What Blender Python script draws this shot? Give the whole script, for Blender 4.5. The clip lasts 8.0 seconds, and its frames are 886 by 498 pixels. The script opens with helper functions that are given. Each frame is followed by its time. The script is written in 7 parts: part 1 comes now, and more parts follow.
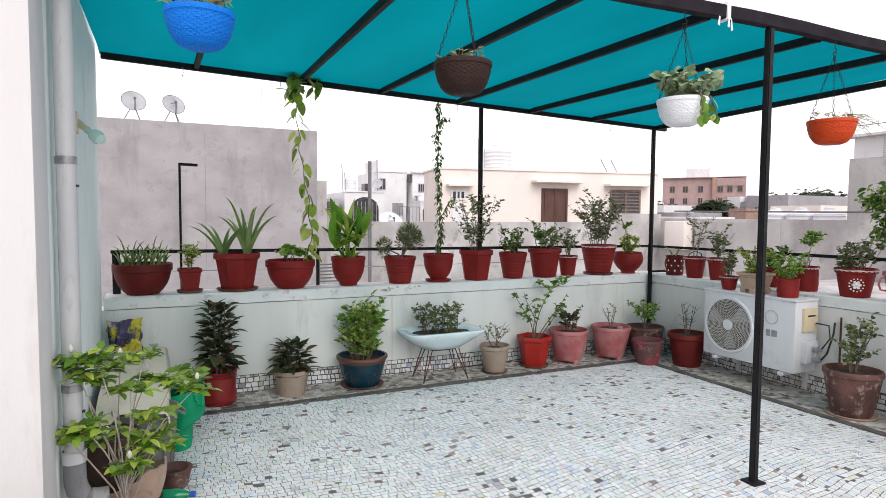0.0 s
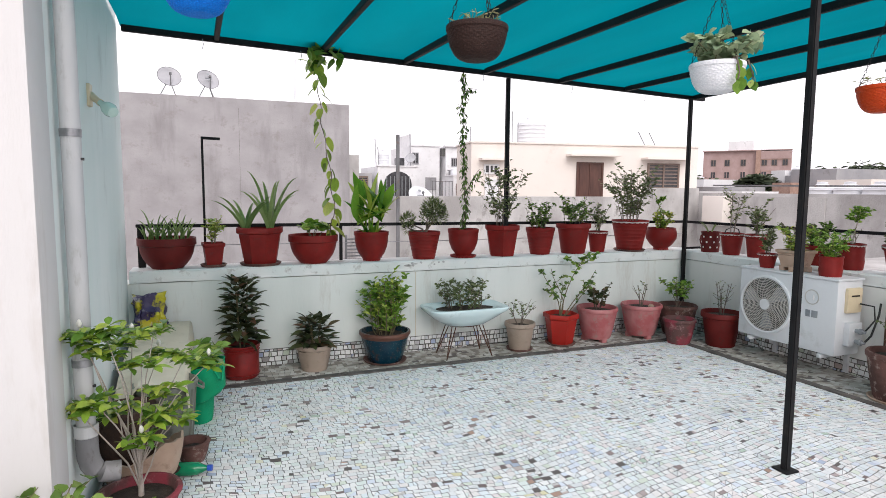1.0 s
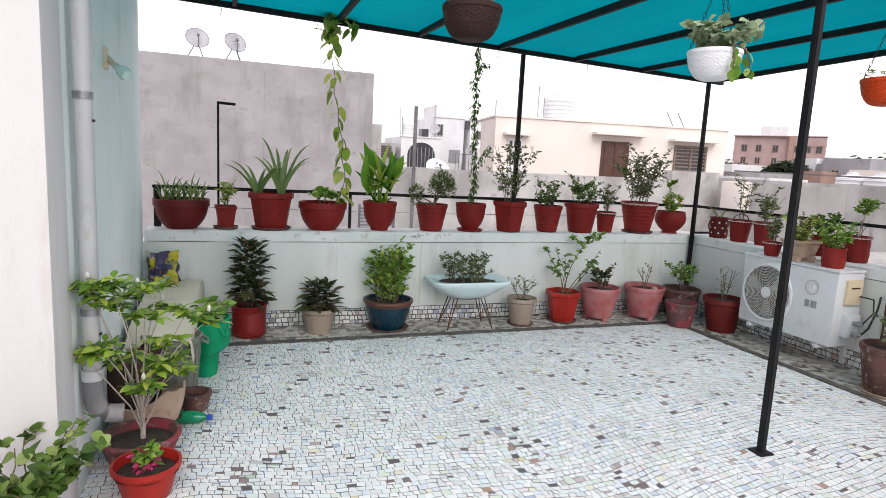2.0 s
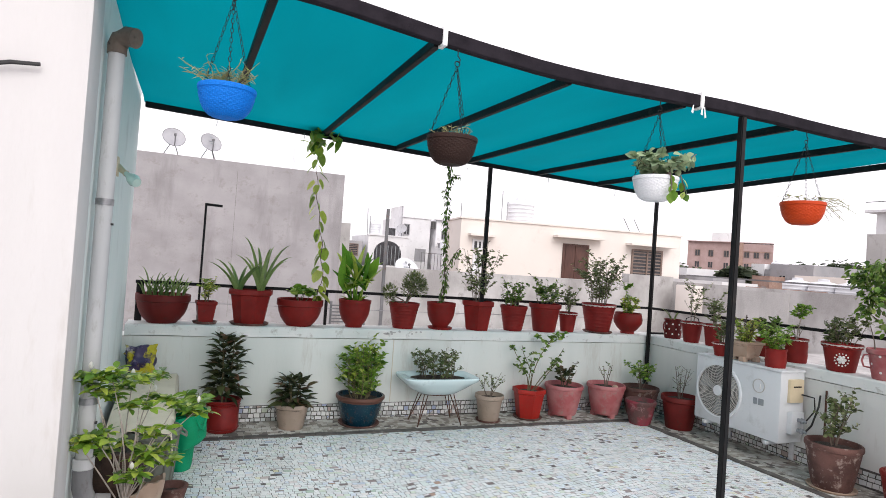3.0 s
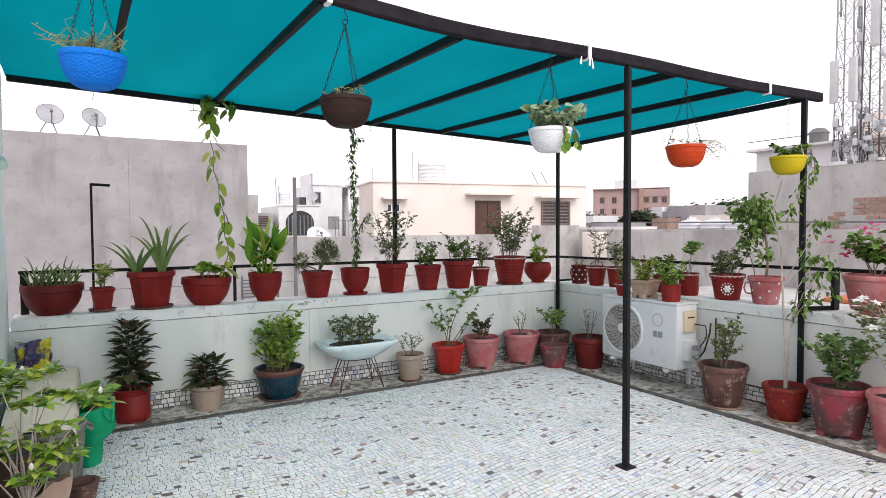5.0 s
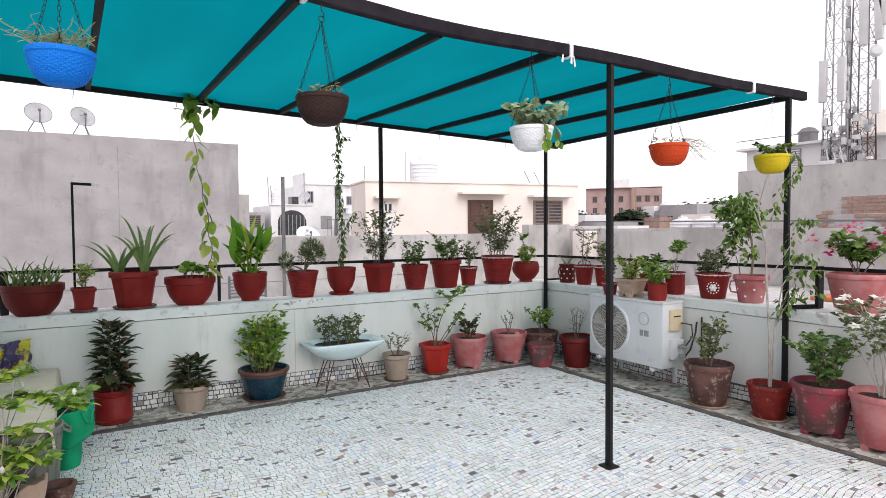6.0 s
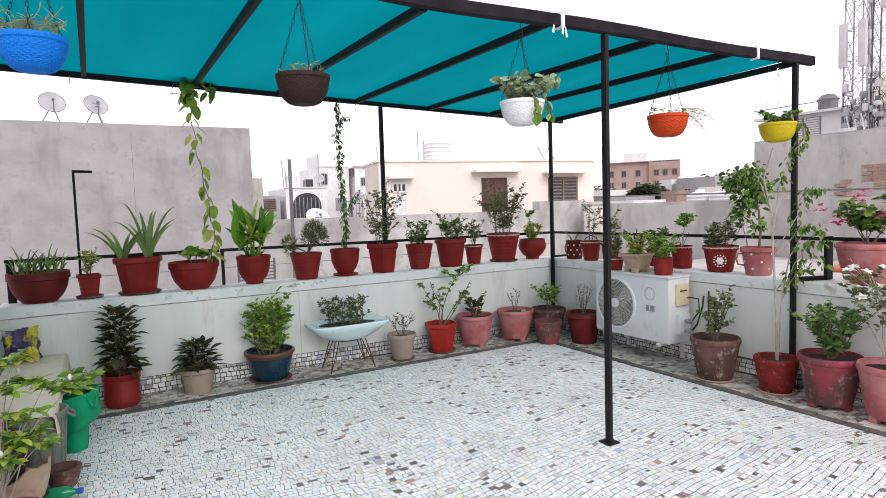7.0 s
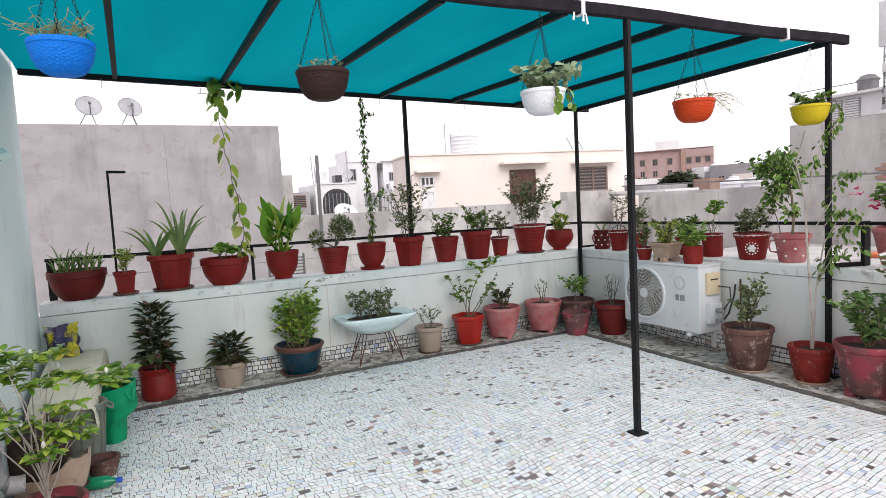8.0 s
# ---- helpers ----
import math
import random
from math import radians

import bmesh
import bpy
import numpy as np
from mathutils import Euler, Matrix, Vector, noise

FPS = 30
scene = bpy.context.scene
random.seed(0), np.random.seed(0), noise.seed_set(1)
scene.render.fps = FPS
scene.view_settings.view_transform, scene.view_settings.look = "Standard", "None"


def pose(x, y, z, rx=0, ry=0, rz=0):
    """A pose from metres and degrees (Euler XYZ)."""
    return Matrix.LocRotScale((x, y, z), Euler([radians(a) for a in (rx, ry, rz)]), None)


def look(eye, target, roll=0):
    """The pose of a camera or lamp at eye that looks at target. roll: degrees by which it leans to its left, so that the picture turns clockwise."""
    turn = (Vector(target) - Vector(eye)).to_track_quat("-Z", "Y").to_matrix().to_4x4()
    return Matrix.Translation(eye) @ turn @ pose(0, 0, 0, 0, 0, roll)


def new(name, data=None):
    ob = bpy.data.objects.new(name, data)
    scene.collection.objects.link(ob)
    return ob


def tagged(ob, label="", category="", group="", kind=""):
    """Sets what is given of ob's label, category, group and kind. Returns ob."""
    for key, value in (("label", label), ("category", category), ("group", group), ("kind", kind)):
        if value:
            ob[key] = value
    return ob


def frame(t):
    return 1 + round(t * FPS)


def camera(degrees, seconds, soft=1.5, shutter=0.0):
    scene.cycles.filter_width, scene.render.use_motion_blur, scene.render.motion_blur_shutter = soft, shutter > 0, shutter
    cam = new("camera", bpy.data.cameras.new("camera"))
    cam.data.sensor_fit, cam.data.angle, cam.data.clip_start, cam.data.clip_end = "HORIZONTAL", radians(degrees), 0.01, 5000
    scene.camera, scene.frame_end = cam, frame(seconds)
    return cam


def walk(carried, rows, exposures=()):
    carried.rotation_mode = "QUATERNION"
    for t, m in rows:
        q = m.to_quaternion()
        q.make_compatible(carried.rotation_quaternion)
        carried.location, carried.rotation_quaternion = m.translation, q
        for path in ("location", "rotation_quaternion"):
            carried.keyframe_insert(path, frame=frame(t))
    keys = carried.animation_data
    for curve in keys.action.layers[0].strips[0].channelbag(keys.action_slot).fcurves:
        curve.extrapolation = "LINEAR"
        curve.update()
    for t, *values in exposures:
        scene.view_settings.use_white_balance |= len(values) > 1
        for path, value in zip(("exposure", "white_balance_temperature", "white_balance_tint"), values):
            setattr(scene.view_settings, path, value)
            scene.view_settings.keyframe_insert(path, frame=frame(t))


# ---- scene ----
cam = camera(72.9, 8.0, soft=0.6)
PATH = [
    (0, (0.297, 0.272, 1.599), (1.136, 2.084, 1.486), 0.4),
    (0.5, (0.358, 0.345, 1.595), (1.201, 2.153, 1.45), -0.7),
    (1, (0.43, 0.34, 1.597), (1.163, 2.19, 1.399), 0.4),
    (1.5, (0.513, 0.296, 1.606), (1.148, 2.171, 1.325), 1.2),
    (1.7, (0.557, 0.26, 1.61), (1.178, 2.137, 1.307), 2.1),
    (2.8, (0.364, -0.067, 1.63), (1.168, 1.763, 1.562), 3.7),
    (3, (0.341, -0.104, 1.642), (1.106, 1.743, 1.684), 4.0),
    (3.5, (0.334, -0.117, 1.646), (1.257, 1.656, 1.7), 2.4),
    (4, (0.35, -0.145, 1.644), (1.314, 1.608, 1.627), 1.1),
    (4.5, (0.365, -0.127, 1.637), (1.404, 1.581, 1.577), -0.7),
    (4.7, (0.374, -0.135, 1.635), (1.382, 1.591, 1.563), -0.3),
    (5.8, (0.448, -0.138, 1.632), (1.503, 1.56, 1.564), -0.5),
    (6, (0.469, -0.154, 1.631), (1.504, 1.556, 1.556), -0.4),
    (6.5, (0.553, -0.166, 1.628), (1.519, 1.581, 1.512), 0.0),
    (7, (0.617, -0.199, 1.623), (1.6, 1.538, 1.48), -1.8),
    (7.5, (0.642, -0.206, 1.62), (1.649, 1.515, 1.465), -1.9),
    (8, (0.646, -0.228, 1.613), (1.54, 1.553, 1.452), -3.0),
]
walk(cam, [(t, look(eye, target, roll)) for t, eye, target, roll in PATH])

# ---- world, sun, exposure ----
world = bpy.data.worlds.new("overcast_sky")
scene.world = world
world.use_nodes = True
wn = world.node_tree
wn.nodes.clear()
sky = wn.nodes.new("ShaderNodeTexSky")
sky.sky_type = "NISHITA"
sky.sun_disc = False
sky.sun_elevation = radians(36)
sky.sun_rotation = radians(186)
sky.air_density, sky.dust_density, sky.ozone_density = 1.0, 4.0, 1.0
veil = wn.nodes.new("ShaderNodeHueSaturation")
veil.inputs["Saturation"].default_value = 0.12
cloud = wn.nodes.new("ShaderNodeMix")
cloud.data_type = "RGBA"
cloud.inputs["Factor"].default_value = 0.72
cloud.inputs["B"].default_value = (10.2, 9.6, 10.3, 1)
back = wn.nodes.new("ShaderNodeBackground")
back.inputs["Strength"].default_value = 0.115
wout = wn.nodes.new("ShaderNodeOutputWorld")
wn.links.new(sky.outputs[0], veil.inputs["Color"])
wn.links.new(veil.outputs[0], cloud.inputs["A"])
wn.links.new(cloud.outputs["Result"], back.inputs["Color"])
wn.links.new(back.outputs[0], wout.inputs[0])
sun_data = bpy.data.lights.new("sun", "SUN")
sun_data.energy, sun_data.angle, sun_data.color = 0.85, radians(40), (1.0, 0.96, 0.9)
sun = new("sun", sun_data)
sun.matrix_world = look((0.8, -8.4, 9), (2, 3, 0))
scene.view_settings.exposure = 0.55


# ---- materials ----
def nodes_of(name):
    m = bpy.data.materials.new(name)
    m.use_nodes = True
    nt = m.node_tree
    return m, nt, nt.nodes["Principled BSDF"], nt.nodes["Material Output"]


def ramp_node(nt, stops, interp="LINEAR"):
    r = nt.nodes.new("ShaderNodeValToRGB")
    r.color_ramp.interpolation = interp
    els = r.color_ramp.elements
    while len(els) < len(stops):
        els.new(0.5)
    for e, (p, c) in zip(els, stops):
        e.position, e.color = p, (*c, 1)
    return r


def coords(nt, scale=(1, 1, 1)):
    tc = nt.nodes.new("ShaderNodeTexCoord")
    mp = nt.nodes.new("ShaderNodeMapping")
    mp.inputs["Scale"].default_value = scale
    nt.links.new(tc.outputs["Object"], mp.inputs["Vector"])
    return mp.outputs["Vector"]


def noise_node(nt, vec, scale, detail=4.0, rough=0.55):
    n = nt.nodes.new("ShaderNodeTexNoise")
    n.inputs["Scale"].default_value, n.inputs["Detail"].default_value, n.inputs["Roughness"].default_value = scale, detail, rough
    nt.links.new(vec, n.inputs["Vector"])
    return n.outputs["Fac"]


def surface(name, a, b, c=None, big=3.0, fine=40.0, rough=0.6, metal=0.0, bump=0.15, lo=0.35, hi=0.65, stretch=(1, 1, 1), gloss_var=0.1, depth=0.01, spec=0.5):
    """Two tones mixed by broad noise, a third tone (stains, wear) by a second one, and a fine relief."""
    m, nt, p, out = nodes_of(name)
    v = coords(nt, stretch)
    r = ramp_node(nt, [(lo, a), (hi, b)])
    nt.links.new(noise_node(nt, v, big), r.inputs["Fac"])
    col = r.outputs["Color"]
    f = noise_node(nt, v, fine, 3.0)
    if c is not None:
        mix = nt.nodes.new("ShaderNodeMix")
        mix.data_type = "RGBA"
        mask = ramp_node(nt, [(0.56, (0, 0, 0)), (0.7, (1, 1, 1))])
        nt.links.new(noise_node(nt, v, big * 2.7, 6.0, 0.7), mask.inputs["Fac"])
        nt.links.new(mask.outputs["Color"], mix.inputs["Factor"])
        nt.links.new(col, mix.inputs["A"])
        mix.inputs["B"].default_value = (*c, 1)
        col = mix.outputs["Result"]
    nt.links.new(col, p.inputs["Base Color"])
    p.inputs["Metallic"].default_value = metal
    p.inputs["Specular IOR Level"].default_value = spec
    mr = nt.nodes.new("ShaderNodeMapRange")
    mr.inputs["To Min"].default_value, mr.inputs["To Max"].default_value = max(0.03, rough - gloss_var), min(1.0, rough + gloss_var)
    nt.links.new(f, mr.inputs["Value"])
    nt.links.new(mr.outputs[0], p.inputs["Roughness"])
    bp = nt.nodes.new("ShaderNodeBump")
    bp.inputs["Strength"].default_value, bp.inputs["Distance"].default_value = bump, depth
    nt.links.new(f, bp.inputs["Height"])
    nt.links.new(bp.outputs[0], p.inputs["Normal"])
    return m


def streaked(m, tone, across, along, lo=0.53, hi=0.72, amount=0.6):
    """Rain streaks and damp patches in a third tone, drawn out along the height."""
    nt = m.node_tree
    p = next(n for n in nt.nodes if n.type == "BSDF_PRINCIPLED")
    base = p.inputs["Base Color"].links[0].from_socket
    for scale, stretch, k in ((1.0, (across, across, along), amount), (0.7, (1.0, 1.0, 1.6), amount * 0.6)):
        mask = ramp_node(nt, [(lo, (0, 0, 0)), (hi, (k, k, k))])
        nt.links.new(noise_node(nt, coords(nt, stretch), scale, 5.0, 0.62), mask.inputs["Fac"])
        mix = nt.nodes.new("ShaderNodeMix")
        mix.data_type = "RGBA"
        nt.links.new(mask.outputs["Color"], mix.inputs["Factor"])
        nt.links.new(base, mix.inputs["A"])
        mix.inputs["B"].default_value = (*tone, 1)
        base = mix.outputs["Result"]
    nt.links.new(base, p.inputs["Base Color"])
    return m


def leaf_material(name, stops, rough=0.45, through_light=0.3, spec=0.35):
    """Leaves: every leaf its own tone, some light through the blade."""
    m, nt, p, out = nodes_of(name)
    g = nt.nodes.new("ShaderNodeNewGeometry")
    info = nt.nodes.new("ShaderNodeObjectInfo")
    add = nt.nodes.new("ShaderNodeMath")
    add.operation = "ADD"
    fr = nt.nodes.new("ShaderNodeMath")
    fr.operation = "FRACT"
    nt.links.new(g.outputs["Random Per Island"], add.inputs[0])
    nt.links.new(info.outputs["Random"], add.inputs[1])
    nt.links.new(add.outputs[0], fr.inputs[0])
    r = ramp_node(nt, stops)
    nt.links.new(fr.outputs[0], r.inputs["Fac"])
    v = coords(nt)
    hs = nt.nodes.new("ShaderNodeHueSaturation")
    mr = nt.nodes.new("ShaderNodeMapRange")
    mr.inputs["To Min"].default_value, mr.inputs["To Max"].default_value = 0.75, 1.25
    nt.links.new(noise_node(nt, v, 60.0, 2.0), mr.inputs["Value"])
    nt.links.new(mr.outputs[0], hs.inputs["Value"])
    nt.links.new(r.outputs["Color"], hs.inputs["Color"])
    nt.links.new(hs.outputs[0], p.inputs["Base Color"])
    p.inputs["Roughness"].default_value = rough
    p.inputs["Specular IOR Level"].default_value = spec
    tr = nt.nodes.new("ShaderNodeBsdfTranslucent")
    nt.links.new(hs.outputs[0], tr.inputs["Color"])
    mx = nt.nodes.new("ShaderNodeMixShader")
    mx.inputs[0].default_value = through_light
    nt.links.new(p.outputs[0], mx.inputs[1])
    nt.links.new(tr.outputs[0], mx.inputs[2])
    nt.links.new(mx.outputs[0], out.inputs["Surface"])
    return m


def mosaic_material(name, stops, per_object, rough=0.28):
    """Broken glazed tile: each piece takes its own tone."""
    m, nt, p, out = nodes_of(name)
    src = nt.nodes.new("ShaderNodeObjectInfo" if per_object else "ShaderNodeNewGeometry")
    r = ramp_node(nt, stops, "CONSTANT")
    nt.links.new(src.outputs["Random" if per_object else "Random Per Island"], r.inputs["Fac"])
    v = coords(nt)
    mix = nt.nodes.new("ShaderNodeMix")
    mix.data_type, mix.blend_type = "RGBA", "MULTIPLY"
    mix.inputs["Factor"].default_value = 1.0
    dirt = ramp_node(nt, [(0.3, (0.82, 0.82, 0.8)), (0.55, (1, 1, 1))])
    nt.links.new(noise_node(nt, v, 1.6, 6.0, 0.7), dirt.inputs["Fac"])
    nt.links.new(r.outputs["Color"], mix.inputs["A"])
    nt.links.new(dirt.outputs["Color"], mix.inputs["B"])
    nt.links.new(mix.outputs["Result"], p.inputs["Base Color"])
    mr = nt.nodes.new("ShaderNodeMapRange")
    mr.inputs["To Min"].default_value, mr.inputs["To Max"].default_value = rough, rough + 0.3
    nt.links.new(noise_node(nt, v, 9.0), mr.inputs["Value"])
    nt.links.new(mr.outputs[0], p.inputs["Roughness"])
    return m


def woven_material(name, a, b, scale, rough=0.45):
    """Moulded plastic with a basket weave."""
    m, nt, p, out = nodes_of(name)
    v = coords(nt, (1, 1, 1.7))
    w = nt.nodes.new("ShaderNodeTexVoronoi")
    w.inputs["Scale"].default_value, w.inputs["Randomness"].default_value = scale * 3.0, 0.55
    nt.links.new(v, w.inputs["Vector"])
    r = ramp_node(nt, [(0.1, b), (0.75, a)])
    nt.links.new(w.outputs["Distance"], r.inputs["Fac"])
    nt.links.new(r.outputs["Color"], p.inputs["Base Color"])
    bp = nt.nodes.new("ShaderNodeBump")
    bp.inputs["Strength"].default_value, bp.inputs["Distance"].default_value = 0.5, 0.004
    nt.links.new(w.outputs["Distance"], bp.inputs["Height"])
    bp.invert = True
    nt.links.new(bp.outputs[0], p.inputs["Normal"])
    p.inputs["Roughness"].default_value = rough
    p.inputs["Specular IOR Level"].default_value = 0.2
    return m


def net_material(name):
    """Shade net: thin knitted cloth that lets part of the sky through."""
    m, nt, p, out = nodes_of(name)
    v = coords(nt, (1, 1, 1))
    r = ramp_node(nt, [(0.3, (0.0, 0.172, 0.214)), (0.7, (0.0, 0.212, 0.258))])
    nt.links.new(noise_node(nt, coords(nt, (1.5, 0.35, 1)), 1.3, 3.0), r.inputs["Fac"])
    weave = noise_node(nt, v, 260.0, 1.0)
    hs = nt.nodes.new("ShaderNodeHueSaturation")
    mr = nt.nodes.new("ShaderNodeMapRange")
    mr.inputs["To Min"].default_value, mr.inputs["To Max"].default_value = 0.85, 1.15
    nt.links.new(weave, mr.inputs["Value"])
    nt.links.new(mr.outputs[0], hs.inputs["Value"])
    nt.links.new(r.outputs["Color"], hs.inputs["Color"])
    tr = nt.nodes.new("ShaderNodeBsdfTranslucent")
    nt.links.new(hs.outputs[0], tr.inputs["Color"])
    nt.links.new(hs.outputs[0], p.inputs["Base Color"])
    p.inputs["Roughness"].default_value = 0.8
    p.inputs["Specular IOR Level"].default_value = 0.1
    mx = nt.nodes.new("ShaderNodeMixShader")
    mx.inputs[0].default_value = 0.72
    nt.links.new(p.outputs[0], mx.inputs[1])
    nt.links.new(tr.outputs[0], mx.inputs[2])
    nt.links.new(mx.outputs[0], out.inputs["Surface"])
    return m


M = {}
M["parapet"] = surface("pale_green_limewash", (0.66, 0.695, 0.66), (0.74, 0.76, 0.73), (0.58, 0.57, 0.52), 2.2, 90, 0.78, 0, 0.15, stretch=(1, 1, 0.18))
M["parapet_side"] = surface("faded_cream_limewash", (0.68, 0.685, 0.655), (0.76, 0.755, 0.725), (0.6, 0.575, 0.53), 2.0, 90, 0.78, 0, 0.15, stretch=(1, 1, 0.18))
M["cap"] = surface("weathered_whitewash", (0.7, 0.74, 0.72), (0.8, 0.8, 0.78), (0.42, 0.4, 0.37), 3.5, 60, 0.8, 0, 0.25)
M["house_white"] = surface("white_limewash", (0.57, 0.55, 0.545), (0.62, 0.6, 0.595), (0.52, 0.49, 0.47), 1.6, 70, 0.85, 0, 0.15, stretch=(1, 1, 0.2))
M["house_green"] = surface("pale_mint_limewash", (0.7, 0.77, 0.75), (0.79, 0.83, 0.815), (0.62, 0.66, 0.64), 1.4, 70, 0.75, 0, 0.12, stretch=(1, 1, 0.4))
M["grout"] = surface("grey_grout", (0.12, 0.12, 0.12), (0.2, 0.2, 0.195), (0.09, 0.09, 0.088), 5, 120, 0.9, 0, 0.3)
M["grout_dark"] = surface("blackened_grout", (0.06, 0.055, 0.05), (0.12, 0.11, 0.1), None, 8, 120, 0.9, 0, 0.3)
M["black"] = surface("black_enamel", (0.005, 0.005, 0.006), (0.01, 0.01, 0.011), (0.022, 0.018, 0.016), 6, 90, 0.62, 0, 0.08, spec=0.25)
M["wrap"] = surface("charcoal_cloth_wrap", (0.013, 0.011, 0.015), (0.024, 0.02, 0.026), None, 9, 160, 0.85, 0, 0.4, spec=0.12)
M["net"] = net_material("turquoise_shade_net")
M["tie"] = surface("white_cotton", (0.75, 0.75, 0.76), (0.85, 0.85, 0.84), None, 20, 200, 0.9)
M["pipe"] = surface("grey_pvc", (0.42, 0.425, 0.435), (0.52, 0.52, 0.525), (0.3, 0.29, 0.275), 4, 60, 0.45, stretch=(0.82, 0.82, 0.246))
M["pipe_old"] = surface("stained_pvc", (0.14, 0.14, 0.145), (0.25, 0.245, 0.25), (0.1, 0.085, 0.075), 7, 60, 0.55, stretch=(1, 1, 0.4))
M["pipe_brown"] = surface("rust_stained_pvc", (0.1, 0.075, 0.06), (0.2, 0.16, 0.13), (0.05, 0.04, 0.035), 9, 60, 0.7)
M["pot_red"] = surface("red_oxide_paint", (0.175, 0.011, 0.009), (0.235, 0.016, 0.013), (0.14, 0.022, 0.017), 6, 70, 0.55, 0, 0.2, spec=0.25)
M["pot_dark"] = surface("dark_maroon_paint", (0.1, 0.009, 0.008), (0.14, 0.013, 0.011), (0.08, 0.02, 0.016), 6, 70, 0.55, 0, 0.15, spec=0.25)
M["pot_bright"] = surface("bright_red_paint", (0.32, 0.016, 0.011), (0.38, 0.022, 0.015), (0.24, 0.03, 0.02), 6, 70, 0.45, 0, 0.1, spec=0.3)
M["pot_pink"] = surface("faded_pink_paint", (0.36, 0.09, 0.095), (0.45, 0.18, 0.18), (0.3, 0.2, 0.18), 5, 60, 0.68, 0, 0.25, 0.4, 0.6)
M["pot_terra"] = surface("stained_terracotta", (0.075, 0.034, 0.028), (0.145, 0.068, 0.055), (0.36, 0.28, 0.24), 5, 70, 0.85, 0, 0.35, 0.4, 0.6, depth=0.02)
M["pot_worn"] = surface("worn_crimson_paint", (0.1, 0.045, 0.042), (0.24, 0.032, 0.048), (0.34, 0.2, 0.19), 5, 60, 0.75, 0, 0.3, 0.42, 0.56, depth=0.02)
M["pot_scuffed"] = surface("scuffed_red_paint", (0.15, 0.014, 0.011), (0.22, 0.02, 0.014), (0.32, 0.16, 0.13), 8, 70, 0.6, 0, 0.2, spec=0.25)
M["pot_tin"] = surface("deep_red_tin_paint", (0.17, 0.011, 0.01), (0.23, 0.016, 0.014), (0.13, 0.02, 0.017), 7, 70, 0.4, 0, 0.15, spec=0.4)
M["pot_beige"] = surface("beige_plastic", (0.3, 0.235, 0.185), (0.36, 0.285, 0.23), (0.25, 0.19, 0.15), 6, 80, 0.5)
M["pot_blue"] = surface("blue_glaze", (0.002, 0.02, 0.04), (0.004, 0.04, 0.062), (0.06, 0.028, 0.02), 5, 70, 0.25)
M["pot_rust"] = surface("rust_rim_glaze", (0.0992, 0.0403, 0.0279), (0.1364, 0.0558, 0.0372), (0.0186, 0.0434, 0.0558), 5, 70, 0.5)
M["clay"] = surface("pale_clay", (0.3936, 0.2706, 0.1968), (0.4756, 0.3526, 0.2706), (0.2952, 0.1968, 0.1476), 5, 60, 0.85, 0, 0.2)
M["white_paint"] = surface("white_pot_paint", (0.72, 0.7, 0.68), (0.8, 0.78, 0.76), None, 20, 90, 0.6)
M["soil"] = surface("dry_soil", (0.02475, 0.0165, 0.0121), (0.055, 0.0385, 0.0275), (0.0825, 0.0605, 0.044), 18, 140, 0.95, 0, 0.9, depth=0.02)
M["soil_brown"] = surface("soil_stained_clay", (0.045, 0.024, 0.018), (0.085, 0.048, 0.036), (0.03, 0.02, 0.016), 9, 90, 0.9, 0, 0.5)
M["ceramic"] = surface("white_ceramic", (0.6, 0.74, 0.76), (0.7, 0.8, 0.81), (0.5, 0.62, 0.64), 3, 40, 0.18)
M["rusty"] = surface("rusted_rod", (0.07, 0.035, 0.025), (0.13, 0.06, 0.04), None, 20, 120, 0.75, 0.3)
M["ac_white"] = surface("off_white_enamel", (0.6, 0.615, 0.635), (0.655, 0.67, 0.685), (0.53, 0.54, 0.545), 2, 60, 0.4)
M["ac_dark"] = surface("dark_vent", (0.05, 0.05, 0.05), (0.09, 0.085, 0.08), None, 10, 60, 0.6)
M["ac_grey"] = surface("grey_plastic", (0.22, 0.24, 0.26), (0.3, 0.32, 0.33), None, 10, 60, 0.5)
M["grille"] = surface("dusty_grille", (0.41, 0.3936, 0.3608), (0.5084, 0.492, 0.4592), None, 12, 60, 0.5)
M["cream_cover"] = surface("yellowed_plastic", (0.6, 0.5, 0.33), (0.68, 0.57, 0.4), None, 8, 60, 0.5)
M["rubber"] = surface("black_cable", (0.011, 0.011, 0.011), (0.022, 0.022, 0.022), None, 10, 60, 0.6)
M["basket_blue"] = woven_material("blue_woven_plastic", (0.0, 0.125, 0.53), (0.002, 0.19, 0.69), 40, 0.6)
M["basket_brown"] = woven_material("brown_woven_plastic", (0.018, 0.008, 0.0065), (0.042, 0.02, 0.015), 40, 0.6)
M["basket_white"] = woven_material("white_woven_plastic", (0.66, 0.67, 0.7), (0.8, 0.8, 0.82), 32)
M["basket_orange"] = woven_material("orange_woven_plastic", (0.432, 0.036, 0.00576), (0.5328, 0.0648, 0.00864), 32)
M["basket_yellow"] = woven_material("yellow_woven_plastic", (0.4752, 0.36, 0.0072), (0.576, 0.4464, 0.0144), 32)
M["steel"] = surface("dull_steel", (0.25, 0.25, 0.26), (0.35, 0.35, 0.36), None, 30, 90, 0.4, 0.8)
M["glass_bulb"] = surface("frosted_bulb", (0.5, 0.66, 0.6), (0.58, 0.72, 0.66), None, 8, 40, 0.15)
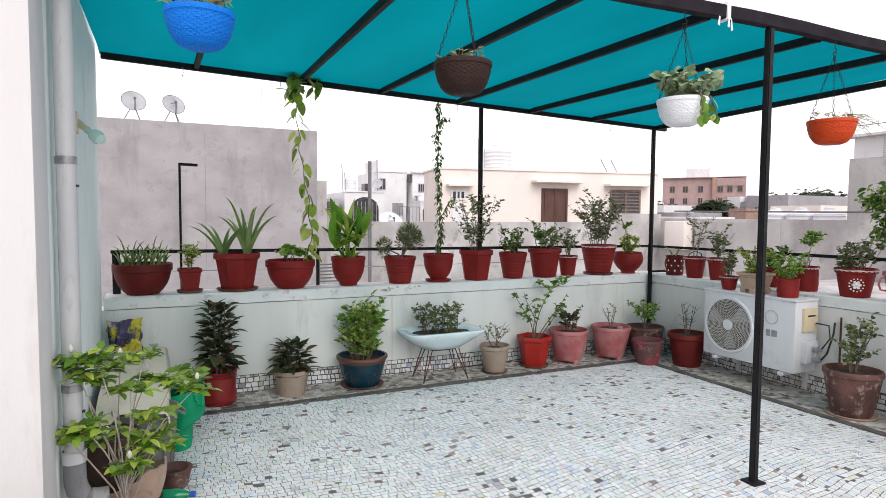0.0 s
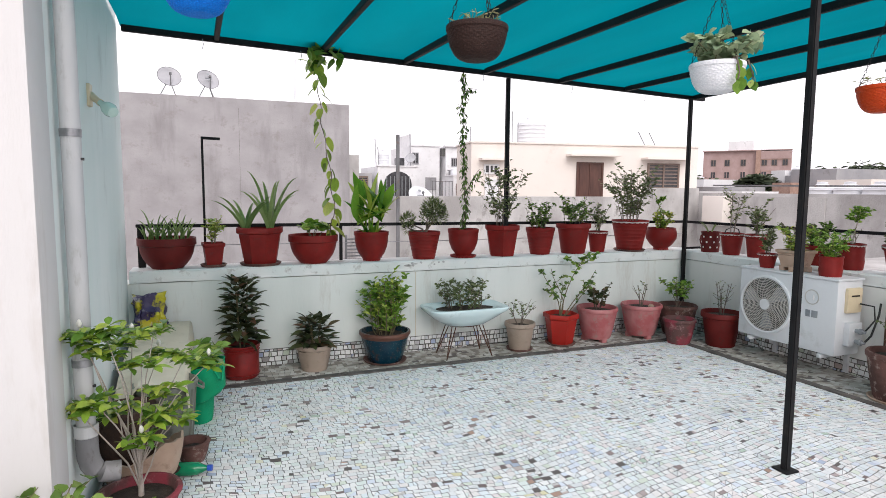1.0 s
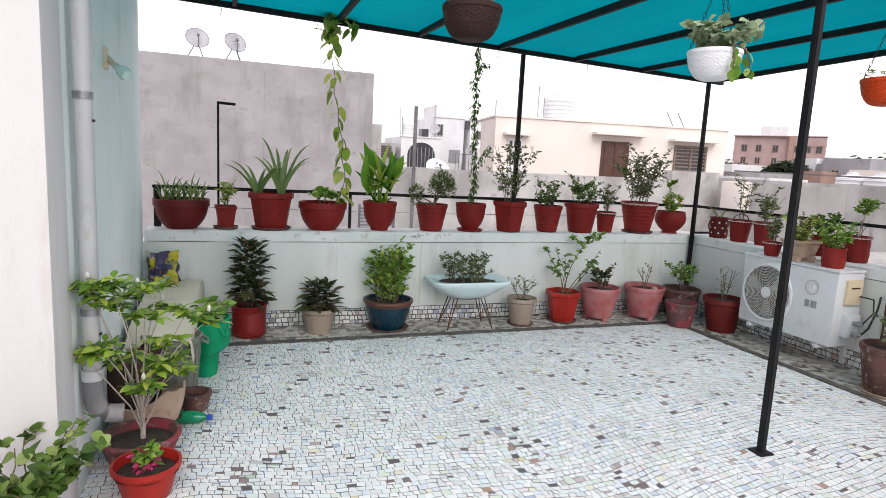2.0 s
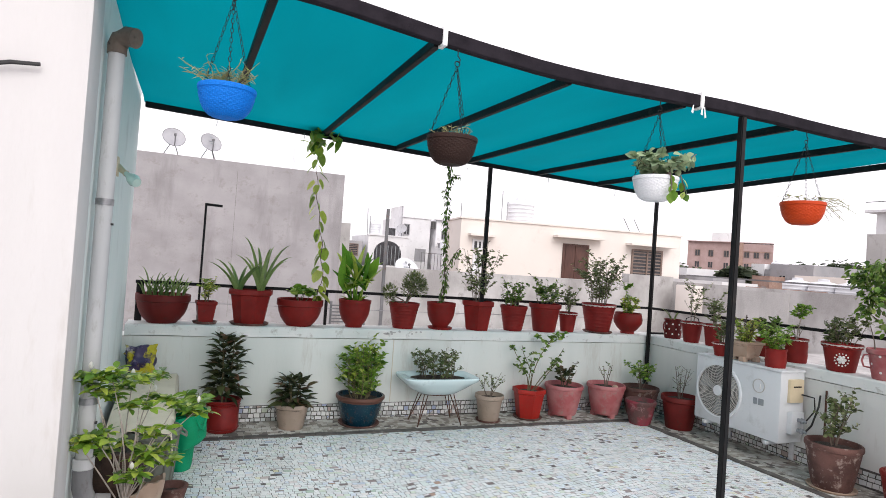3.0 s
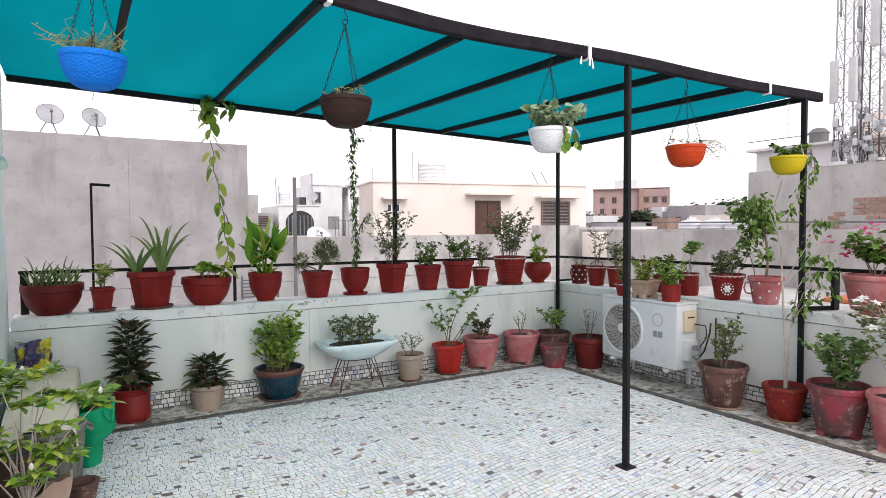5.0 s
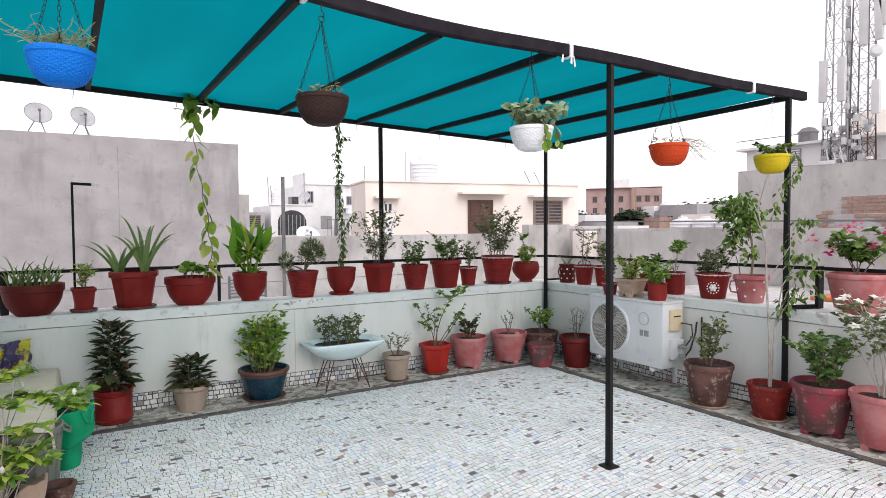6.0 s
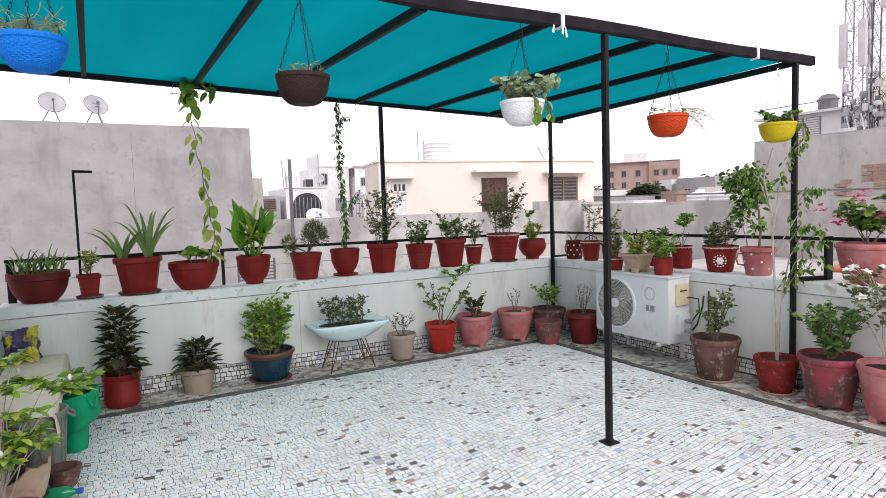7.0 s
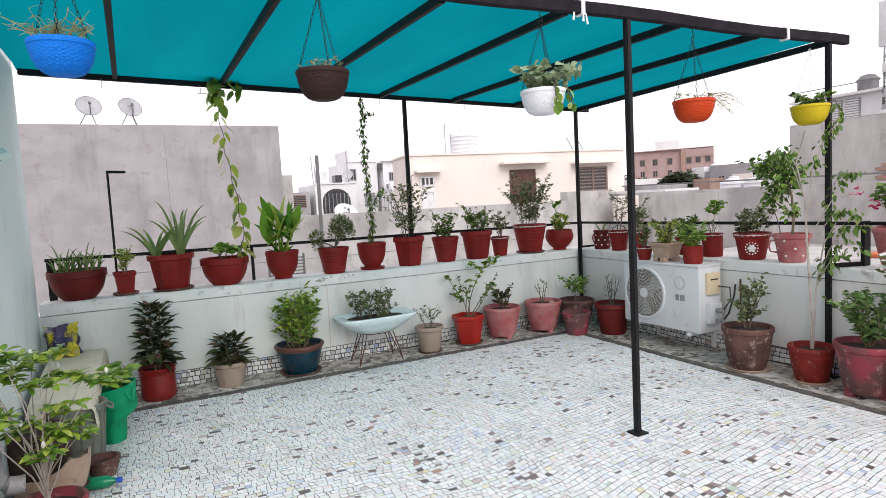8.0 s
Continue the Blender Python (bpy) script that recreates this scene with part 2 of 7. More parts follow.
M["green_bag"] = surface("green_woven_bag", (0.0, 0.24, 0.105), (0.004, 0.33, 0.155), (0.006, 0.19, 0.085), 5, 180, 0.6, 0, 0.35, spec=0.25)
M["bin"] = surface("grey_green_plastic_bin", (0.1312, 0.1476, 0.123), (0.1886, 0.1968, 0.164), (0.0984, 0.0984, 0.082), 4, 60, 0.55)
M["sheet"] = surface("beige_sacking", (0.6, 0.54, 0.42), (0.68, 0.61, 0.49), (0.5, 0.45, 0.34), 3, 120, 0.8, 0, 0.25)
M["bag_print"] = surface("printed_sack", (0.04, 0.028, 0.09), (0.5, 0.44, 0.015), (0.34, 0.32, 0.36), 5, 60, 0.4, 0, 0.3, 0.48, 0.52)
M["bag_purple"] = surface("purple_sack_print", (0.05, 0.035, 0.11), (0.09, 0.06, 0.17), (0.42, 0.4, 0.42), 7, 60, 0.4)
M["bottle"] = surface("green_bottle_plastic", (0.0, 0.16, 0.07), (0.01, 0.24, 0.11), None, 9, 60, 0.15)
M["cap_blue"] = surface("blue_cap_plastic", (0.01, 0.06, 0.4), (0.02, 0.09, 0.5), None, 9, 60, 0.4)
M["concrete"] = streaked(surface("raw_grey_plaster", (0.29, 0.277, 0.285), (0.375, 0.36, 0.37), (0.275, 0.256, 0.255), 1.7, 45, 0.9, 0, 0.5, 0.3, 0.7, stretch=(0.9, 0.9, 1.1), depth=0.02), (0.19, 0.178, 0.18), 2.6, 0.55)
M["concrete_b"] = surface("old_grey_render", (0.32, 0.304, 0.297), (0.52, 0.505, 0.495), (0.26, 0.243, 0.232), 1.6, 40, 0.9, 0, 0.5, 0.35, 0.65, stretch=(1, 1, 0.7), depth=0.02)
M["concrete_side"] = surface("streaked_grey_plaster", (0.41, 0.395, 0.385), (0.53, 0.515, 0.5), (0.33, 0.31, 0.295), 1.3, 45, 0.9, 0, 0.5, 0.34, 0.66, stretch=(1.0, 1.0, 0.6), depth=0.02)
streaked(M["concrete_side"], (0.27, 0.255, 0.25), 3.0, 0.5, amount=0.5)
M["cream"] = surface("cream_wall_paint", (0.72, 0.66, 0.61), (0.77, 0.7, 0.65), (0.68, 0.61, 0.56), 0.5, 20, 0.8)
# white of the far houses, with the distance haze lightened into its colour
M["far_white"] = surface("haze_paled_white", (0.66, 0.655, 0.665), (0.74, 0.735, 0.745), (0.56, 0.55, 0.55), 0.6, 20, 0.85)
M["far_grey"] = surface("distant_grey", (0.272, 0.272, 0.288), (0.368, 0.36, 0.368), (0.24, 0.224, 0.224), 0.5, 12, 0.9)
# brick red made paler and duller: haze mixed into the base colour
M["far_brick"] = surface("haze_paled_brick", (0.34, 0.235, 0.22), (0.41, 0.295, 0.28), (0.31, 0.22, 0.21), 0.9, 12, 0.9)
M["brick"] = surface("fired_brick", (0.3, 0.19, 0.15), (0.38, 0.25, 0.2), (0.42, 0.35, 0.31), 4, 30, 0.9, 0, 0.3)
M["wood_dark"] = surface("dark_red_wood", (0.06, 0.022, 0.016), (0.1, 0.04, 0.028), None, 8, 60, 0.5, stretch=(1, 1, 0.2))
M["window_dark"] = surface("dark_window", (0.03, 0.03, 0.035), (0.06, 0.06, 0.065), None, 3, 20, 0.25)
M["louvre"] = surface("brown_slats", (0.16, 0.11, 0.09), (0.22, 0.16, 0.13), None, 6, 40, 0.6)
M["tank"] = surface("white_tank_plastic", (0.64, 0.65, 0.68), (0.7, 0.71, 0.735), None, 2, 20, 0.5)
M["orange_sheet"] = surface("orange_tarp", (0.5, 0.12, 0.04), (0.6, 0.17, 0.06), None, 4, 30, 0.7)
M["galv"] = surface("galvanised_steel", (0.12, 0.122, 0.126), (0.2, 0.2, 0.207), (0.15, 0.09, 0.07), 2, 20, 0.5, 0.3)
M["iron"] = surface("dark_weathered_iron", (0.035, 0.035, 0.038), (0.08, 0.075, 0.075), (0.1, 0.06, 0.045), 4, 30, 0.6, 0.2)
M["pole_far"] = surface("weathered_far_pole", (0.3, 0.3, 0.32), (0.4, 0.4, 0.42), None, 3, 20, 0.6)
M["antenna"] = surface("antenna_white", (0.5148, 0.5148, 0.5226), (0.5772, 0.5772, 0.585), None, 3, 20, 0.6)
M["dish"] = surface("weathered_dish_paint", (0.36, 0.36, 0.385), (0.44, 0.44, 0.46), None, 5, 20, 0.6)
M["stem"] = surface("green_brown_stem", (0.12, 0.09, 0.05), (0.16, 0.14, 0.07), None, 12, 80, 0.7)
M["bark"] = surface("pale_bark", (0.34, 0.29, 0.25), (0.46, 0.41, 0.37), (0.28, 0.22, 0.18), 14, 90, 0.85, 0, 0.4)
M["twig"] = surface("dark_twig", (0.1, 0.075, 0.06), (0.17, 0.13, 0.1), None, 12, 80, 0.8)
M["earth"] = surface("dusty_ground", (0.3, 0.27, 0.24), (0.4, 0.37, 0.34), (0.24, 0.22, 0.2), 0.08, 2, 0.95)
M["stone_strip"] = surface("dark_stone", (0.06, 0.052, 0.048), (0.13, 0.115, 0.105), (0.24, 0.22, 0.2), 7, 60, 0.6)

# the light upper stops paint highlights onto some of the leaves
M["leaf"] = leaf_material("mid_green_leaf", [(0.0, (0.04, 0.08, 0.015)), (0.45, (0.09, 0.17, 0.028)), (0.8, (0.16, 0.26, 0.05)), (1.0, (0.3, 0.37, 0.12))])
M["leaf_dull"] = leaf_material("dull_green_leaf", [(0.0, (0.06, 0.08, 0.028)), (0.45, (0.125, 0.16, 0.06)), (0.8, (0.2, 0.24, 0.1)), (1.0, (0.34, 0.36, 0.19))])
M["leaf_bright"] = leaf_material("bright_green_leaf", [(0.0, (0.06, 0.14, 0.02)), (0.45, (0.15, 0.29, 0.035)), (0.8, (0.27, 0.42, 0.07)), (1.0, (0.42, 0.52, 0.14))])
M["leaf_dark"] = leaf_material("dark_bronze_leaf", [(0.0, (0.024, 0.032, 0.013)), (0.5, (0.042, 0.056, 0.02)), (0.8, (0.075, 0.085, 0.032)), (1.0, (0.16, 0.085, 0.055))], 0.45, 0.14, 0.2)
M["leaf_yellow"] = leaf_material("yellowing_leaf", [(0.0, (0.1601, 0.2668, 0.04002)), (0.6, (0.2935, 0.4002, 0.0667)), (1.0, (0.5336, 0.4802, 0.1201))])
M["leaf_aloe"] = leaf_material("aloe_leaf", [(0.0, (0.11, 0.18, 0.055)), (0.5, (0.18, 0.27, 0.085)), (1.0, (0.32, 0.4, 0.15))], 0.4, 0.05)
M["leaf_lily"] = leaf_material("broad_lily_leaf", [(0.0, (0.05, 0.16, 0.015)), (0.35, (0.1, 0.26, 0.025)), (0.7, (0.25, 0.42, 0.05)), (1.0, (0.5, 0.56, 0.1))], 0.4, 0.35, 0.3)
M["leaf_lime"] = leaf_material("lime_green_leaf", [(0.0, (0.1, 0.17, 0.02)), (0.45, (0.25, 0.38, 0.045)), (0.8, (0.42, 0.54, 0.08)), (1.0, (0.58, 0.62, 0.17))], 0.45, 0.3, 0.3)
M["leaf_grey"] = leaf_material("grey_green_leaf", [(0.0, (0.1856, 0.2598, 0.1578)), (0.5, (0.297, 0.3898, 0.2227)), (1.0, (0.4454, 0.5197, 0.3155))], 0.6, 0.2)
M["leaf_gardenia"] = leaf_material("gardenia_leaf", [(0.0, (0.06, 0.14, 0.02)), (0.35, (0.14, 0.27, 0.03)), (0.7, (0.28, 0.42, 0.05)), (1.0, (0.46, 0.53, 0.1))], 0.35, 0.3, 0.4)
M["leaf_herb"] = leaf_material("soft_herb_leaf", [(0.0, (0.05, 0.11, 0.03)), (0.5, (0.11, 0.21, 0.055)), (0.85, (0.19, 0.3, 0.09)), (1.0, (0.3, 0.4, 0.15))], 0.55, 0.25, 0.3)
M["leaf_purple"] = leaf_material("purple_spike_leaf", [(0.0, (0.05, 0.03, 0.035)), (0.6, (0.09, 0.06, 0.06)), (1.0, (0.08, 0.1, 0.05))])
M["leaf_dry"] = leaf_material("dry_straw_leaf", [(0.0, (0.3, 0.26, 0.13)), (0.5, (0.38, 0.34, 0.18)), (1.0, (0.24, 0.3, 0.1))])
M["petal_white"] = leaf_material("white_petal", [(0.0, (0.75, 0.74, 0.68)), (1.0, (0.82, 0.82, 0.78))], 0.6, 0.3)
M["petal_pink"] = leaf_material("pink_petal", [(0.0, (0.55, 0.04, 0.16)), (1.0, (0.7, 0.1, 0.26))], 0.6, 0.3)
M["tree_far"] = leaf_material("distant_foliage", [(0.0, (0.04, 0.06, 0.035)), (1.0, (0.09, 0.11, 0.06))], 0.7, 0.1)

WHITE, COOL = (0.82, 0.83, 0.83), (0.73, 0.79, 0.82)
FLOOR_STOPS = [(0.0, WHITE), (0.22, (0.75, 0.77, 0.78)), (0.42, COOL), (0.54, (0.71, 0.77, 0.75)), (0.66, (0.78, 0.76, 0.75)), (0.76, (0.66, 0.69, 0.7)), (0.84, (0.67, 0.72, 0.8)), (0.89, (0.74, 0.69, 0.69)), (0.93, (0.66, 0.72, 0.63)), (0.965, (0.75, 0.73, 0.58)), (0.975, (0.54, 0.61, 0.72)), (0.985, (0.54, 0.52, 0.51))]
ACCENT_STOPS = [(0.0, (0.09, 0.075, 0.072)), (0.25, (0.16, 0.12, 0.115)), (0.45, (0.26, 0.2, 0.195)), (0.58, (0.4, 0.33, 0.32)), (0.7, (0.52, 0.45, 0.43)), (0.78, (0.4, 0.47, 0.6)), (0.84, (0.66, 0.63, 0.4)), (0.89, (0.45, 0.56, 0.47)), (0.95, (0.38, 0.24, 0.18))]
M["tile_floor"] = mosaic_material("glazed_tile_chips", FLOOR_STOPS, False)
M["tile_accent"] = mosaic_material("coloured_tile_slips", ACCENT_STOPS, False)
M["tile_piece"] = mosaic_material("glazed_tile_chip", FLOOR_STOPS, True)
DIRTY_STOPS = [(0.0, (0.5, 0.48, 0.44)), (0.3, (0.38, 0.35, 0.31)), (0.55, (0.6, 0.59, 0.56)), (0.78, (0.26, 0.23, 0.2)), (0.92, (0.14, 0.12, 0.11))]
M["tile_gutter"] = mosaic_material("soiled_tile_chips", DIRTY_STOPS, False, 0.45)
SKIRT_STOPS = [(0.0, (0.8, 0.8, 0.79)), (0.4, (0.73, 0.75, 0.75)), (0.62, (0.62, 0.65, 0.64)), (0.74, (0.5, 0.49, 0.49)), (0.82, (0.32, 0.3, 0.3)), (0.86, (0.4, 0.46, 0.62)), (0.92, (0.55, 0.6, 0.5)), (0.96, (0.5, 0.4, 0.37))]
M["tile_skirt"] = mosaic_material("skirting_tile_chips", SKIRT_STOPS, False)
M["tile_skirt_piece"] = mosaic_material("skirting_tile_chip", SKIRT_STOPS, True)


# ---- building helpers ----
rng = random.Random(7)


def thing(name, x, y, z, label, category, group="", kind="", rz=0.0):
    ob = new(name)
    ob.empty_display_size = 0.1
    ob.matrix_world = pose(x, y, z, 0, 0, rz)
    return tagged(ob, label, category, group, kind)


def finish(name, bm, material, smooth):
    me = bpy.data.meshes.new(name)
    bm.normal_update()
    bm.to_mesh(me)
    bm.free()
    me.materials.append(material)
    if smooth:
        me.polygons.foreach_set("use_smooth", [True] * len(me.polygons))
        me.set_sharp_from_angle(angle=radians(38))
    return me


def part(name, bm, material, parent, label="", smooth=True):
    ob = new(name, finish(name, bm, material, smooth))
    ob.parent = parent
    if label:
        ob["label"] = label
    return ob


def single(name, bm, material, label, category, group="", kind="", smooth=True):
    return tagged(new(name, finish(name, bm, material, smooth)), label, category, group, kind)


def box(bm, x0, x1, y0, y1, z0, z1, bevel=0.0):
    r = bmesh.ops.create_cube(bm, size=1.0, matrix=Matrix.Translation(((x0 + x1) / 2, (y0 + y1) / 2, (z0 + z1) / 2)) @ Matrix.Diagonal((x1 - x0, y1 - y0, z1 - z0, 1)))
    if bevel > 0:
        es = list({e for v in r["verts"] for e in v.link_edges})
        bmesh.ops.bevel(bm, geom=es, offset=bevel, segments=2, affect="EDGES", profile=0.6)
    return bm


def boxed(*a, bevel=0.0):
    return box(bmesh.new(), *a, bevel=bevel)


def beam(bm, a, b, w, h=None, bevel=0.0):
    """A square bar from a to b."""
    a, b = Vector(a), Vector(b)
    d = b - a
    up = Vector((0, 0, 1)) if abs(d.normalized().z) < 0.95 else Vector((0, 1, 0))
    side = d.cross(up).normalized()
    top = side.cross(d).normalized()
    rot = Matrix((side, d.normalized(), top)).transposed().to_4x4()
    r = bmesh.ops.create_cube(bm, size=1.0, matrix=Matrix.Translation((a + b) / 2) @ rot @ Matrix.Diagonal((w, d.length, h or w, 1)))
    if bevel > 0:
        es = list({e for v in r["verts"] for e in v.link_edges})
        bmesh.ops.bevel(bm, geom=es, offset=bevel, segments=2, affect="EDGES")
    return bm


def lathe(profile, segs=28, turn=0.0, wob=0.0, squash=(1, 1)):
    """A turned shape from (radius, height) pairs, bottom to top."""
    bm = bmesh.new()
    rings = []
    for r, z in profile:
        if r < 1e-5:
            rings.append([bm.verts.new((0, 0, z))])
        else:
            ring = []
            for i in range(segs):
                a = 2 * math.pi * i / segs + turn
                k = r * (1 + wob * math.sin(3 * a + z * 9) * 0.5 + wob * math.sin(5 * a + 2))
                ring.append(bm.verts.new((k * math.cos(a) * squash[0], k * math.sin(a) * squash[1], z)))
            rings.append(ring)
    for lo, hi in zip(rings, rings[1:]):
        n = max(len(lo), len(hi))
        if len(lo) == 1 and len(hi) == 1:
            continue
        for i in range(n):
            j = (i + 1) % n
            if len(lo) == 1:
                bm.faces.new((lo[0], hi[j], hi[i]))
            elif len(hi) == 1:
                bm.faces.new((lo[i], lo[j], hi[0]))
            else:
                bm.faces.new((lo[i], lo[j], hi[j], hi[i]))
    bmesh.ops.recalc_face_normals(bm, faces=bm.faces)
    return bm


def tube(bm, pts, r0, r1=None, sides=6):
    """A tapering round stem along points."""
    r1 = r0 if r1 is None else r1
    pts = [Vector(p) for p in pts]
    rings = []
    for i, p in enumerate(pts):
        d = (pts[min(i + 1, len(pts) - 1)] - pts[max(i - 1, 0)]).normalized()
        up = Vector((1, 0, 0)) if abs(d.x) < 0.8 else Vector((0, 1, 0))
        u = d.cross(up).normalized()
        w = d.cross(u)
        r = r0 + (r1 - r0) * i / (len(pts) - 1)
        rings.append([bm.verts.new(p + (u * math.cos(2 * math.pi * k / sides) + w * math.sin(2 * math.pi * k / sides)) * r) for k in range(sides)])
    for a, b in zip(rings, rings[1:]):
        for k in range(sides):
            j = (k + 1) % sides
            bm.faces.new((a[k], a[j], b[j], b[k]))
    bm.faces.new(rings[0][::-1])
    bm.faces.new(rings[-1])
    return bm


def tubed(pts, r0, r1=None, sides=6):
    return tube(bmesh.new(), pts, r0, r1, sides)


# ---- leaves ----
def blade(L, W, fold=0.12, droop=0.25, n=4, shape="oval"):
    """Leaf blade along +y, folded at the midrib: vertices and faces."""
    vs, fs = [], []
    for i in range(n + 1):
        t = i / n
        if shape == "oval":
            w = math.sin(math.pi * min(1, t * 0.92 + 0.06)) ** 0.8
        elif shape == "point":
            w = 2.6 * max(0.0, t + 0.02) ** 0.55 * (1 - t) ** 0.95
        elif shape == "heart":
            w = max(0.0, math.sin(math.pi * (0.18 + 0.82 * t))) ** 0.7
        else:
            w = (1 - t) ** 0.8
        w *= W / 2
        y, z = L * t, -droop * L * t * t
        vs += [(-w, y, z + fold * w), (0, y, z), (w, y, z + fold * w)]
    for i in range(n):
        a = 3 * i
        fs += [(a, a + 1, a + 4, a + 3), (a + 1, a + 2, a + 5, a + 4)]
    return np.array(vs), fs


def orient(p, d, roll=0.0, s=1.0):
    d = Vector(d).normalized()
    up = Vector((0, 0, 1))
    x = d.cross(up)
    x = x.normalized() if x.length > 1e-3 else Vector((1, 0, 0))
    z = x.cross(d)
    rot = Matrix((x, d, z)).transposed() @ Matrix.Rotation(roll, 3, "Y")
    return Matrix.Translation(Vector(p)) @ rot.to_4x4() @ Matrix.Scale(s, 4)


def foliage(name, shapes, places, material, parent, label=""):
    """Many leaves in one mesh; places are poses."""
    V, Fc, base = [], [], 0
    for i, m in enumerate(places):
        vs, fs = shapes[i % len(shapes)]
        a = np.array(m)
        V.append(vs @ a[:3, :3].T + a[:3, 3])
        Fc += [tuple(k + base for k in f) for f in fs]
        base += len(vs)
    me = bpy.data.meshes.new(name)
    me.from_pydata(np.concatenate(V).tolist(), [], Fc)
    me.materials.append(material)
    me.polygons.foreach_set("use_smooth", [True] * len(me.polygons))
    ob = new(name, me)
    ob.parent = parent
    if label:
        ob["label"] = label
    return ob


def leaf_mesh(name, shape, material):
    vs, fs = shape
    me = bpy.data.meshes.new(name)
    me.from_pydata(vs.tolist(), [], fs)
    me.materials.append(material)
    me.polygons.foreach_set("use_smooth", [True] * len(me.polygons))
    return me


def leaves_apart(name, meshes, places, parent):
    for i, m in enumerate(places):
        ob = new(name, meshes[i % len(meshes)])
        ob.parent = parent
        ob.matrix_basis = m


def rand_dir(r, lift=0.3, spread=1.0):
    a = r.uniform(0, 2 * math.pi)
    return Vector((math.cos(a) * spread, math.sin(a) * spread, lift + r.uniform(-0.35, 0.35)))


def shrub(parent, z0, height, spread, stems, leaves, L, W, leaf_mat, seed, stem_mat="twig", r_stem=0.005, start=0.35, twigs=3, lean=(0, 0), shape="oval", lift=0.3, droop=0.3, flower=None, n_flower=0, round_top=0.0, foot=0.015, power=1.4):
    """Stems that rise and part into twigs, with leaves on their upper lengths."""
    r = random.Random(seed)
    lines = []
    for s in range(stems):
        sb = bmesh.new()
        a = 2 * math.pi * (s + r.uniform(-0.3, 0.3)) / max(1, stems)
        out = spread * (r.uniform(0.35, 1.0) if stems > 1 else r.uniform(0, 0.25))
        h = height * r.uniform(0.72, 1.0) * (1 - round_top * (out / max(spread, 1e-3)) ** 2)
        pts = []
        wx, wy = r.uniform(-0.12, 0.12) * spread, r.uniform(-0.12, 0.12) * spread
        for k in range(7):
            t = k / 6
            f0 = min(out, foot)
            pts.append(Vector((f0 * math.cos(a) + (out - f0) * math.cos(a) * t ** power + lean[0] * t * t + wx * math.sin(t * 5), f0 * math.sin(a) + (out - f0) * math.sin(a) * t ** power + lean[1] * t * t + wy * math.sin(t * 4), z0 - 0.02 + (h + 0.02) * t)))
        tube(sb, pts, r_stem, r_stem * 0.45, 5)
        lines.append((pts, start))
        for q in range(twigs):
            t0 = r.uniform(start, 0.92)
            i = min(5, int(t0 * 6))
            b = pts[i].lerp(pts[i + 1], t0 * 6 - i)
            d = rand_dir(r, 0.7)
            ln = height * r.uniform(0.15, 0.32)
            tw = [b + d * ln * k / 3 + Vector((0, 0, ln * 0.12 * (k / 3) ** 2)) for k in range(4)]
            tube(sb, tw, r_stem * 0.5, r_stem * 0.25, 4)
            lines.append((tw, 0.1))
        part("stem", sb, M[stem_mat], parent)
    if leaves:
        places = []
        for k in range(int(leaves * 2.4)):
            pts, st = lines[r.randrange(len(lines))]
            t = r.uniform(st, 1.0) ** 0.8
            n = len(pts) - 1
            i = min(n - 1, int(t * n))
            p = pts[i].lerp(pts[i + 1], t * n - i)
            d = rand_dir(r, lift)
            d.z += r.uniform(-0.55, 0.6)
            places.append(orient(p, d, r.uniform(-1.25, 1.25), r.uniform(0.65, 1.2)))
        foliage("foliage", [blade(L, W * 1.05, 0.15, droop, 3, shape), blade(L * 0.8, W * 0.95, 0.3, droop * 0.5, 3, shape)], places, M[leaf_mat], parent)
    if n_flower:
        petals = [orient((0, 0, 0), (math.cos(2 * math.pi * q / 5), math.sin(2 * math.pi * q / 5), 0.45)) for q in range(5)]
        vs, fs = blade(0.04, 0.026, 0.1, 0.3, 2)
        V, Fc = [], []
        for q, m in enumerate(petals):
            am = np.array(m)
            V.append(vs @ am[:3, :3].T + am[:3, 3])
            Fc += [tuple(i + q * len(vs) for i in f) for f in fs]
        bloom = leaf_mesh("flower", (np.concatenate(V), Fc), M[flower])
        for k in range(n_flower):
            pts, st = lines[r.randrange(len(lines))]
            c = pts[-1] + Vector((r.uniform(-0.02, 0.02), r.uniform(-0.02, 0.02), 0.01))
            ob = new("flower", bloom)
            ob.parent = parent
            ob.matrix_basis = Matrix.Translation(c) @ Matrix.Rotation(r.uniform(0, 6), 4, "Z") @ Matrix.Rotation(r.uniform(-0.6, 0.6), 4, "X")


